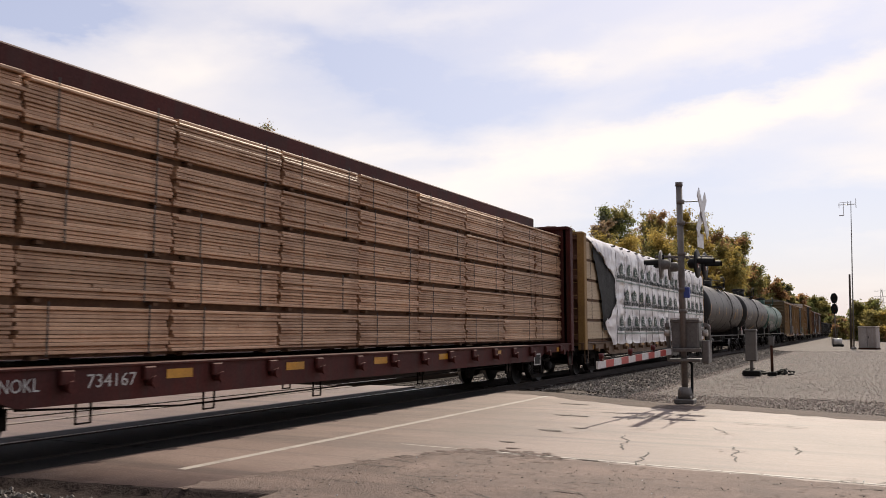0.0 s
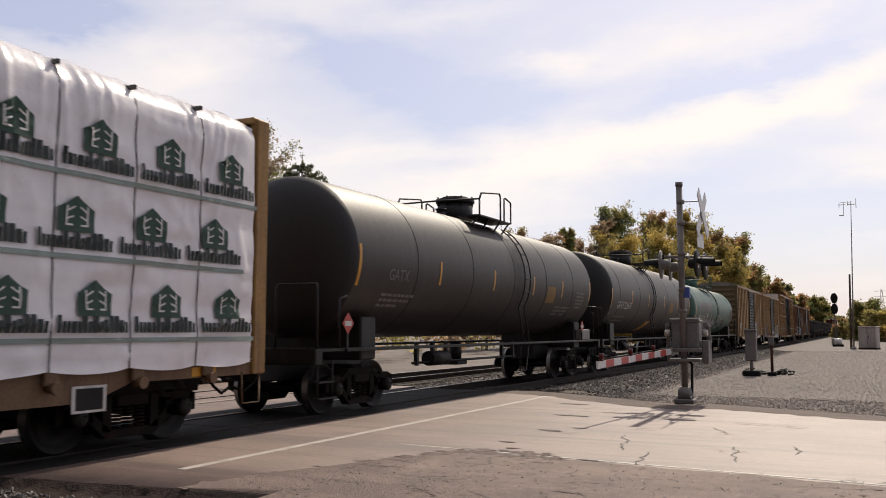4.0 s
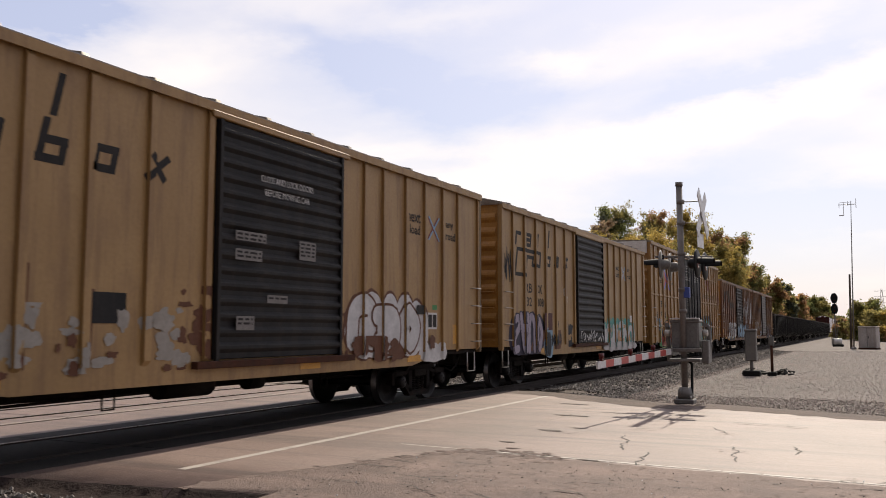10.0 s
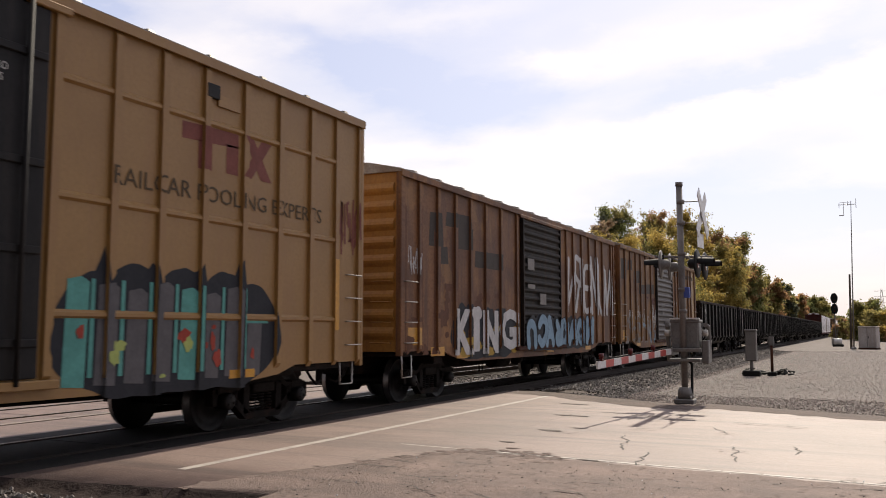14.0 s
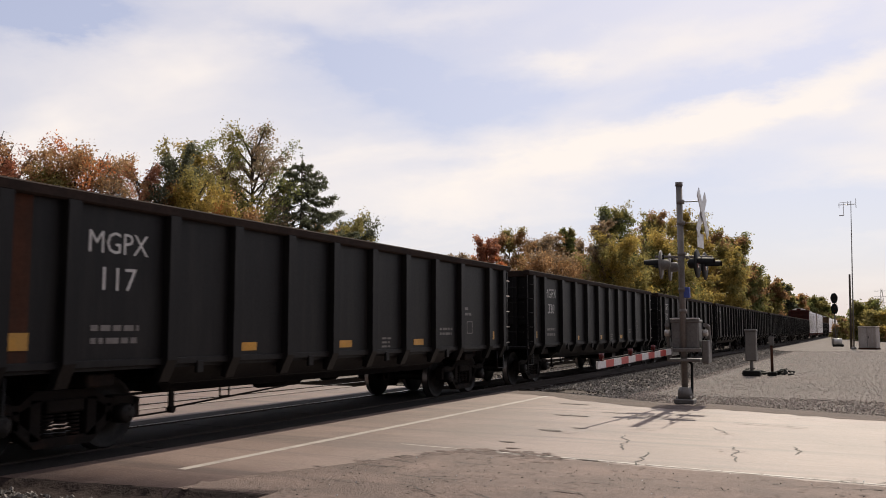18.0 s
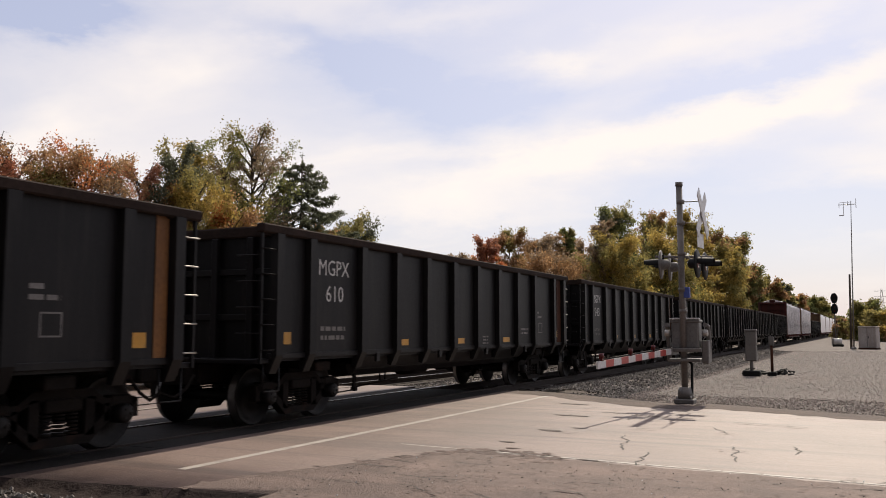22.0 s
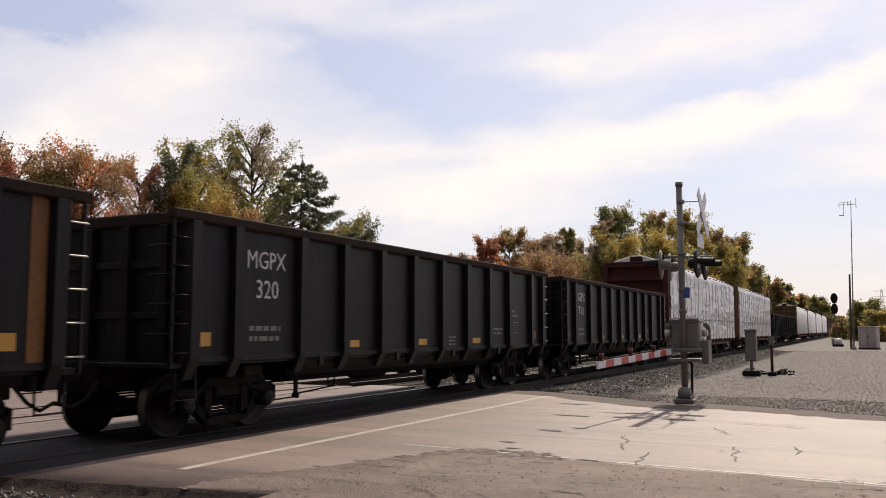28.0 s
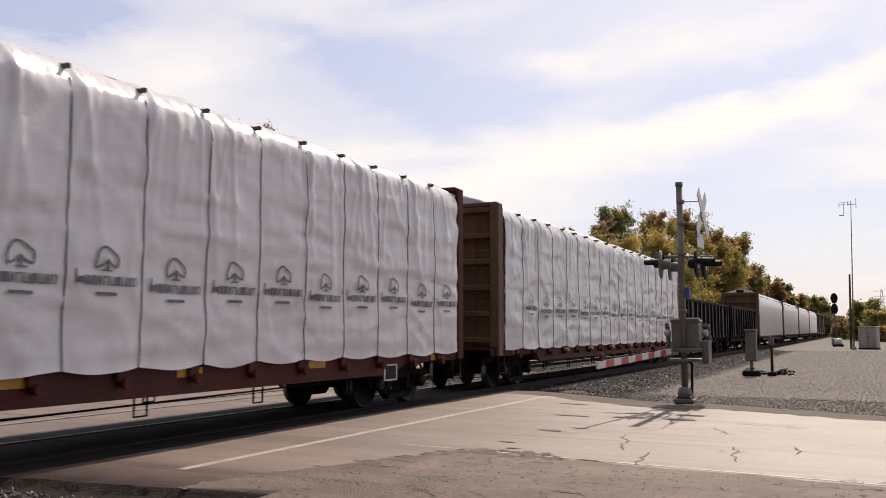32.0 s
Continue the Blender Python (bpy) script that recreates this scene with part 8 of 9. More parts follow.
# ---------- crossing signal ----------
def crossing_signal():
    t = thing("crossing_signal", (-3.42, 18.55, -0.01), "grey crossing signal mast with crossbuck and lowered gate", "crossing signal")
    part("base", Geo().box(-0.2, 0.2, -0.2, 0.2, 0.0, 0.10, 0.02).rod((0, 0, 0.1), (0, 0, 0.34), 0.17, 12, 0.12), M_CASE, t)
    for k in range(4):
        a = math.pi / 4 + k * math.pi / 2
        part("anchor_bolt", Geo().rod((0.2 * math.cos(a), 0.2 * math.sin(a), 0.08), (0.2 * math.cos(a), 0.2 * math.sin(a), 0.17), 0.022, 6), M_STEEL, t)
    part("mast", Geo().rod((0, 0, 0.1), (-0.02, 0, 4.54), 0.066, 16).rod((-0.02, 0, 4.54), (-0.02, 0, 4.62), 0.078, 16), M_GAL, t, "weathered grey mast")
    for z in (4.2, 3.75, 3.1, 2.35, 1.9):
        part("clamp", Geo().rod((0, 0, z - 0.04), (0, 0, z + 0.04), 0.085, 14), M_GAL, t)
    # crossbuck seen nearly edge-on: its boards face along the road
    cb = part("crossbuck", Geo().box(0.1, 0.115, 0.43, 0.5, 3.95, 4.05), M_SIGNW, t, "white crossed boards")
    for sg, dx in ((1, 0.0), (-1, 0.03)):
        n = Vector((1, -0.05, 0)).normalized(); h = Vector((0.05, 1, 0)).normalized()
        c = Vector((0.42 + dx, 0.05, 3.92))
        d = (h * 0.62 + Vector((0, 0, sg * 0.62))).normalized()
        o = (h * -0.62 * sg + Vector((0, 0, 0.62))).normalized() if sg > 0 else (h * 0.62 + Vector((0, 0, 0.62))).normalized()
        o = d.cross(n).normalized()
        vs = [c + d * a + o * b + n * e for e in (-0.008, 0.008) for a, b in ((-0.61, -0.115), (0.61, -0.115), (0.61, 0.115), (-0.61, 0.115))]
        part("board", Geo().add(vs, [(0, 1, 2, 3), (7, 6, 5, 4), (0, 4, 5, 1), (1, 5, 6, 2), (2, 6, 7, 3), (3, 7, 4, 0)]), M_SIGNW, cb)
    part("crossbuck_arm", Geo().rod((0, 0, 4.2), (0.4, 0.05, 4.2), 0.012, 6).rod((0, 0, 3.75), (0.4, 0.05, 3.75), 0.012, 6), M_GAL, cb)
    part("track_count_sign", Geo().add([(0.38 + 0.02 * a + 0.006 * e, 0.05 + 0.26 * a, 3.22 + b) for e in (0, 1) for a, b in ((-1, 0), (1, 0), (1, 0.3), (-1, 0.3))],
                                        [(0, 1, 2, 3), (7, 6, 5, 4), (0, 4, 5, 1), (1, 5, 6, 2), (2, 6, 7, 3), (3, 7, 4, 0)]), M_SIGNW, t)
    # light bar with four hooded lamps, two each way
    part("light_bar", Geo().rod((-0.55, -0.03, 3.06), (0.62, 0.02, 3.02), 0.024, 8).rod((-0.14, -0.42, 3.0), (-0.14, 0.42, 3.0), 0.022, 8).rod((0.16, -0.42, 3.0), (0.16, 0.42, 3.0), 0.022, 8), M_GAL, t)
    for x, y, turn, nm in ((-0.30, -0.42, -86, 0), (-0.28, 0.40, -86, 1), (0.34, -0.42, 88, 2), (0.36, 0.40, 88, 3)):
        m = Matrix.Translation((x, y, 2.86)) @ pose(0, 0, 0, 0, 0, turn)
        lamp = Geo()
        lamp.lathe_y([(-0.06, 0.0), (-0.06, 0.29), (-0.04, 0.30), (-0.03, 0.29), (-0.03, 0.11), (0.10, 0.10), (0.14, 0.06), (0.14, 0.0)], 22)
        hood = Geo()
        for k in range(11):
            a = math.pi * k / 10
            for yy, r in ((-0.06, 0.125), (-0.38, 0.105)):
                hood.v.append((r * math.cos(a), yy, r * math.sin(a)))
        for k in range(10):
            hood.f.append((2 * k, 2 * k + 1, 2 * k + 3, 2 * k + 2)); hood.s.append(True)
        # left discs get the lighter grey to stand for sun on them
        lp = part("lamp", lamp, M_CASE if nm < 2 else M_DARKIRON, t, "round lamp with its background disc, coloured light or dark for sun and shade", at=m)
        part("hood", hood, M_DARKIRON, lp)
        part("lens", Geo().lathe_y([(-0.065, 0.0), (-0.065, 0.10), (-0.06, 0.105)], 16), M_LENS, lp)
        part("lamp_stem", Geo().rod((0, 0, 0.1), (0, 0, 0.2), 0.02, 6), M_DARKIRON, lp)
    # small box on the mast, and the gate mechanism
    part("junction_box", Geo().box(0.03, 0.15, -0.06, 0.06, 2.18, 2.40, 0.01), M_BLUE, t, "small blue box")
    mech = part("gate_mechanism", Geo().box(-0.26, 0.30, 0.02, 0.42, 1.12, 1.70, 0.03), M_CASE, t, "grey gate mechanism case")
    part("lid", Geo().box(-0.28, 0.32, 0.0, 0.44, 1.66, 1.73, 0.02), M_CASE, mech)
    # white bars added as painted sun glints along the lid's top edge
    for x in (-0.15, 0.19):
        part("hinge_bar", Geo().box(x - 0.13, x + 0.13, -0.02, 0.10, 1.735, 1.765, 0.005), M_SIGNW, mech)
    for x, k in ((-0.36, -1), (0.42, 1)):
        part("counterweight_arm", Geo().pipe([(x, 0.1, 1.62), (x + 0.03 * k, 0.3, 1.58), (x + 0.03 * k, 0.42, 1.2), (x, 0.3, 0.86)], 0.05, 7), M_CASE, mech)
        part("pivot", Geo().rod((x - 0.06 * k, 0.12, 1.45), (x + 0.05 * k, 0.12, 1.45), 0.07, 10), M_STEEL, mech)
    part("counterweight", Geo().box(0.34, 0.48, 0.10, 0.50, 0.82, 1.3, 0.02), M_CASE, mech)
    part("bracket", Geo().box(-0.42, 0.36, -0.10, 0.03, 1.06, 1.14, 0.01).box(-0.30, 0.34, -0.12, 0.40, 0.86, 0.92, 0.01), M_CASE, mech)
    part("conduit", Geo().pipe([(0.06, 0.08, 0.9), (0.14, 0.08, 0.8), (0.13, 0.06, 0.2), (0.08, 0.0, 0.12)], 0.03, 7), M_DARKIRON, t)
    # the lowered arm, striped, with three small lamps
    a, b = Vector((-0.24, -0.18, 1.07)), Vector((-0.60, -4.42, 0.93))
    arm = part("gate_arm", Geo().bar(a + (a - b).normalized() * 0.5, a, 0.06, 0.16), M_CASE, t, "red and white striped gate arm")
    n = 11
    for k in range(n):
        p, q = a + (b - a) * k / n, a + (b - a) * (k + 1) / n
        part("stripe", Geo().bar(p, q, 0.035, 0.12), M_SIGNW if k % 2 == 0 else M_GATER, arm)
    for f in (0.28, 0.60, 0.95):
        p = a + (b - a) * f
        part("arm_lamp", Geo().box(p.x - 0.03, p.x + 0.03, p.y - 0.05, p.y + 0.05, p.z + 0.06, p.z + 0.11).rod((p.x, p.y, p.z + 0.10), (p.x, p.y, p.z + 0.19), 0.045, 10), M_LENS, arm)
    part("arm_cable", Geo().pipe([a + Vector((0, 0, 0.09)), b + Vector((0, 0, 0.08))], 0.012, 5), M_DARKIRON, arm)


crossing_signal()


# ---------- trackside fittings ----------
def relay_post():
    t = thing("equipment_case", (-3.75, 33.2, -0.15), "pale grey lineside equipment case on a post", "equipment case")
    part("post", Geo().rod((0, 0, 0), (0, 0, 0.7), 0.06, 10), M_GAL, t)
    part("case", Geo().box(-0.19, 0.19, -0.16, 0.16, 0.55, 1.62, 0.03), M_CASE, t)
    part("case_lid", Geo().box(-0.21, 0.21, -0.18, 0.18, 1.60, 1.68, 0.02), M_CASE, t)
    part("base", Geo().box(-0.3, 0.3, -0.25, 0.25, 0, 0.22, 0.04), M_DARKIRON, t)
    t = thing("marker_post", (-3.10, 33.6, -0.15), "short brown post with a small grey head", "post")
    part("post", Geo().rod((0, 0, 0), (0, 0, 1.15), 0.05, 8), M_GONRUST, t)
    part("head", Geo().box(-0.09, 0.09, -0.07, 0.07, 1.1, 1.42, 0.02), M_CASE, t)
    part("base", Geo().box(-0.16, 0.16, -0.16, 0.16, 0, 0.16, 0.03), M_DARKIRON, t)
    t = thing("cable_heap", (-3.2, 34.4, -0.15), "low heap of dark cable and fittings on the gravel", "cable heap")
    rnd = random.Random(5)
    for k in range(9):
        pts = [(-1.0 + k * 0.2, -0.2, 0.03)]
        for i in range(4):
            p = pts[-1]
            pts.append((p[0] + rnd.uniform(-0.2, 0.3), p[1] + rnd.uniform(-0.2, 0.25), rnd.uniform(0.03, 0.24)))
        part("cable", Geo().pipe(pts, 0.035, 6), M_DARKIRON, t)


relay_post()


def block_signal():
    t = thing("block_signal", (-2.98, 103, -0.2), "black two-headed railway block signal on a mast", "railway signal")
    part("base", Geo().box(-0.4, 0.4, -0.4, 0.4, 0, 0.8, 0.05), M_CONC, t)
    part("mast", Geo().rod((0, 0, 0.6), (0, 0, 5.6), 0.07, 10), M_GAL, t)
    for z in (5.13, 3.98):
        hd = part("head", Geo().lathe_y([(0.1, 0), (0.1, 0.2), (-0.05, 0.24), (-0.05, 0)], 18, 0, z), M_DARKIRON, t, "black signal head")
        oval = [(0.36 * math.cos(k * 0.3142), z + 0.56 * math.sin(k * 0.3142)) for k in range(20)]
        part("target", Geo().prism_y(oval, -0.08, -0.055), M_DARKIRON, hd, "oval black target board")
        for dz in (0.24, -0.24):
            part("hood", Geo().lathe_y([(-0.08, 0.1), (-0.34, 0.1), (-0.34, 0.09), (-0.08, 0.09)], 12, 0, z + dz), M_DARKIRON, hd)
            part("lens", Geo().lathe_y([(-0.085, 0.0), (-0.085, 0.085)], 12, 0, z + dz), M_LENS, hd)
    for k in range(12):
        part("rung", Geo().rod((-0.2, 0.2, 0.9 + k * 0.34), (0.2, 0.2, 0.9 + k * 0.34), 0.015, 5), M_GAL, t)
    part("ladder_stile", Geo().rod((-0.2, 0.2, 0.6), (-0.2, 0.2, 4.9), 0.02, 5), M_GAL, t)
    part("ladder_stile", Geo().rod((0.2, 0.2, 0.6), (0.2, 0.2, 4.9), 0.02, 5), M_GAL, t)


block_signal()


def radio_mast():
    t = thing("radio_mast", (MAST[0], 83, -0.15), "tall thin radio mast with a small antenna cluster", "radio mast")
    part("pole", Geo().rod((0, 0, 0), (0.12, 0, 6.8), 0.06, 10, 0.05), M_GAL, t)
    part("upper_pole", Geo().rod((0.12, 0, 6.6), (0.25, 0, MAST[1] + 0.3), 0.045, 8, 0.028), M_GAL, t)
    z = MAST[1]
    a = part("antenna", Geo().rod((-0.75, 0, z), (0.66, 0, z), 0.03, 6).rod((-0.65, 0, z + 0.2), (0.25, 0, z + 0.2), 0.015, 5), M_SIGNW, t, "pale antenna arms")
    for x, z0, z1 in ((-0.7, z - 0.25, z + 0.15), (-0.35, z - 0.95, z + 0.2), (0.0, z - 0.1, z + 0.3), (0.64, z - 0.35, z + 0.5)):
        part("dipole", Geo().rod((x, 0, z0), (x, 0, z1), 0.024, 6), M_SIGNW, a)
    part("dipole", Geo().box(-0.72, -0.33, -0.02, 0.02, z - 0.98, z - 0.9), M_SIGNW, a)
    part("base", Geo().box(-0.2, 0.2, -0.2, 0.2, 0, 0.2, 0.04), M_CONC, t)
    t = thing("utility_post", (MAST[0] - 0.22, 84.5, -0.15), "dark timber post beside the radio mast", "post")
    part("post", Geo().rod((0, 0, 0), (0.1, 0, 6.55), 0.10, 8, 0.08), M_BARK, t)


MAST = (-1.0, 12.55)
radio_mast()


def hut():
    t = thing("relay_hut", Matrix.Translation((0.2, 83.8, -0.15)) @ pose(0, 0, 0, 0, 0, -14), "pale weathered relay hut beside the line", "relay hut")
    part("body", Geo().box(-0.72, 0.72, -0.6, 0.6, 0.12, 1.86, 0.05), M_HUT, t)
    part("roof", Geo().box(-0.76, 0.76, -0.64, 0.64, 1.86, 1.97, 0.05), M_HUT, t)
    part("plinth", Geo().box(-0.74, 0.74, -0.62, 0.62, 0, 0.13, 0.02), M_GONRUST, t, "rusty foot")
    part("door_seam", Geo().box(-0.02, 0.02, -0.612, -0.60, 0.2, 1.8), M_CASE, t)
    part("latch", Geo().box(0.06, 0.12, -0.63, -0.60, 0.95, 1.15, 0.01), M_DARKIRON, t)
    t = thing("switch_stand", (-2.55, 96, -0.15), "low pale switch machine with a round target", "switch stand")
    part("base", Geo().box(-0.5, 0.5, -0.3, 0.3, 0, 0.25, 0.05), M_DARKIRON, t)
    part("drum", Geo().rod((-0.35, -0.05, 0.5), (0.35, -0.05, 0.5), 0.34, 14), M_SIGNW, t, "pale rounded motor cover")


hut()


def pylon(x, y, h):
    t = thing("power_pylon", (x, y, -0.4), "distant grey lattice power pylon", "pylon", "pylons on the horizon")
    g = Geo()
    for s in ((-1, -1), (1, -1), (1, 1), (-1, 1)):
        g.rod((s[0] * h * 0.09, s[1] * h * 0.09, 0), (s[0] * 0.4, s[1] * 0.4, h), 0.16, 4)
    for k in range(7):
        z = h * k / 7
        w0, w1 = h * 0.09 * (1 - k / 7) + 0.3, h * 0.09 * (1 - (k + 1) / 7) + 0.3
        g.rod((-w0, -w0, z), (w1, -w1, z + h / 7), 0.09, 4).rod((w0, -w0, z), (-w1, -w1, z + h / 7), 0.09, 4)
    part("tower", g, M_CASE, t)
    for f in (0.68, 0.82, 0.95):
        part("cross_arm", Geo().rod((-h * 0.16, 0, h * f), (h * 0.16, 0, h * f), 0.16, 4), M_CASE, t)


pylon(20, 620, 34); pylon(12, 760, 34); pylon(26, 900, 34)

# ---------- a car standing beyond the second track ----------
M_CARPAINT = mat("dark_grey_car_paint", (0.055, 0.052, 0.055), (0.045, 0.043, 0.046), 0.3, scale=1.5, fine=30, bump=0.02, spec=0.6)
M_CARGLASS = mat("dark_car_glass", (0.01, 0.011, 0.012), (0.012, 0.013, 0.014), 0.08, scale=2, bump=0.0, spec=0.6)
M_TYRE = mat("black_tyre", (0.012, 0.0115, 0.011), (0.018, 0.017, 0.016), 0.85, scale=6, fine=40, bump=0.2)
M_CHROME = mat("bright_trim", (0.6, 0.58, 0.56), (0.5, 0.48, 0.46), 0.2, 0.9, scale=6, bump=0.02)


def parked_car(x, y):
    """A pickup seen under the train, its nose towards the crossing; local y runs back from the front bumper."""
    t = thing("pickup_truck", Matrix.Translation((x, y, -0.045)) @ pose(0, 0, 0, 0, 0, 4), "dark grey pickup with bright wheel arches standing beyond the tracks", "pickup truck")
    half = 0.93
    side = [(0.02, 0.42), (0.0, 0.75), (0.08, 1.02), (1.45, 1.12), (2.05, 1.70), (3.35, 1.74), (3.65, 1.16), (5.3, 1.13), (5.33, 0.5), (4.75, 0.42), (4.7, 0.66), (4.45, 0.86), (4.1, 0.86), (3.85, 0.66), (3.8, 0.40),
            (1.5, 0.38), (1.42, 0.66), (1.18, 0.86), (0.82, 0.86), (0.58, 0.66), (0.5, 0.42)]
    part("body", Geo().prism_x(side, -half, half), M_CARPAINT, t)
    part("bumper", Geo().box(-half - 0.02, half + 0.02, -0.12, 0.06, 0.42, 0.68, 0.04), M_CASE, t, "grey front bumper")
    part("grille", Geo().box(-0.5, 0.5, -0.03, 0.04, 0.74, 0.96, 0.02), M_DARKIRON, t)
    for s in (-1, 1):
        part("headlight", Geo().box(s * 0.72 - 0.17, s * 0.72 + 0.17, -0.03, 0.06, 0.76, 0.96, 0.03), M_SIGNW, t, "pale headlight")
        for yy in (1.0, 4.28):
            arch = Geo().pipe([(s * (half + 0.01), yy + 0.46 * math.cos(a), 0.40 + 0.46 * math.sin(a)) for a in [0.25 + 2.64 * k / 8 for k in range(9)]], 0.022, 5)
            part("arch_trim", arch, M_CHROME, t, "bright wheel arch trim")
            w = part("wheel", Geo().lathe_x([(-0.12, 0.24), (-0.12, 0.36), (-0.09, 0.385), (0.09, 0.385), (0.12, 0.36), (0.12, 0.24)], 24), M_TYRE, t, "black tyre", at=(s * (half - 0.13), yy, 0.385))
            part("rim", Geo().lathe_x([(s * 0.10, 0.245), (s * 0.07, 0.20), (s * 0.09, 0.06), (s * 0.11, 0.0)], 18), M_CHROME, w, "bright rim")
        part("side_window", Geo().prism_x([(1.75, 1.18), (2.12, 1.62), (3.25, 1.66), (3.5, 1.2)], *sorted((s * (half + 0.001), s * (half + 0.006)))), M_CARGLASS, t)
    part("windscreen", Geo().add([(-0.8, 1.50, 1.17), (0.8, 1.50, 1.17), (0.72, 2.03, 1.68), (-0.72, 2.03, 1.68)], [(0, 1, 2, 3)]), M_CARGLASS, t)


parked_car(-17.75, 16.55)

# ---------- trees ----------
def leaf_mesh(name, centres, per, size, seed, material, squash=0.8):
    """Many small leaf sprays round each clump centre (x, y, z, radius)."""
    rs = np.random.RandomState(seed)
    c = np.repeat(np.array(centres), per, 0)
    d = rs.normal(0, 1, (len(c), 3)); d /= np.linalg.norm(d, axis=1)[:, None]
    r = c[:, 3:4] * rs.rand(len(c), 1) ** 0.55
    p = c[:, :3] + d * r * np.array([1, 1, squash])
    u = rs.normal(0, 1, (len(c), 3)); u /= np.linalg.norm(u, axis=1)[:, None]
    w = np.cross(u, rs.normal(0, 1, (len(c), 3))); w /= np.linalg.norm(w, axis=1)[:, None]
    s = size * rs.uniform(0.5, 1.3, (len(c), 1))
    v = np.stack([p - u * s, p + w * s * 0.55, p + u * s, p - w * s * 0.55], 1).reshape(-1, 3)
    f = np.arange(len(v)).reshape(-1, 4)
    me = bpy.data.meshes.new(name)
    n = len(f)
    me.vertices.add(4 * n); me.vertices.foreach_set("co", v.ravel())
    me.loops.add(4 * n); me.loops.foreach_set("vertex_index", np.arange(4 * n, dtype=np.int32))
    me.polygons.add(n); me.polygons.foreach_set("loop_start", np.arange(0, 4 * n, 4, dtype=np.int32))
    me.update(calc_edges=True)
    me.materials.append(material)
    return me


def leaf_sprays(name, twigs, per, size, loose, seed, material):
    """Small leaves strung along twigs (root x y z, tip x y z), thicker towards the tip."""
    rs = np.random.RandomState(seed)
    c = np.repeat(np.array(twigs), per, 0)
    f = rs.rand(len(c), 1) ** 0.6 * 1.12
    p = c[:, :3] + (c[:, 3:] - c[:, :3]) * f + rs.normal(0, 1, (len(c), 3)) * loose * (0.5 + 0.6 * f)
    u = rs.normal(0, 1, (len(c), 3)); u /= np.linalg.norm(u, axis=1)[:, None]
    w = np.cross(u, rs.normal(0, 1, (len(c), 3))); w /= np.linalg.norm(w, axis=1)[:, None]
    s = size * rs.uniform(0.45, 1.3, (len(c), 1))
    v = np.stack([p - u * s, p + w * s * 0.55, p + u * s, p - w * s * 0.55], 1).reshape(-1, 3)
    n = len(p)
    me = bpy.data.meshes.new(name)
    me.vertices.add(4 * n); me.vertices.foreach_set("co", v.ravel())
    me.loops.add(4 * n); me.loops.foreach_set("vertex_index", np.arange(4 * n, dtype=np.int32))
    me.polygons.add(n); me.polygons.foreach_set("loop_start", np.arange(0, 4 * n, 4, dtype=np.int32))
    me.update(calc_edges=True)
    me.materials.append(material)
    return me


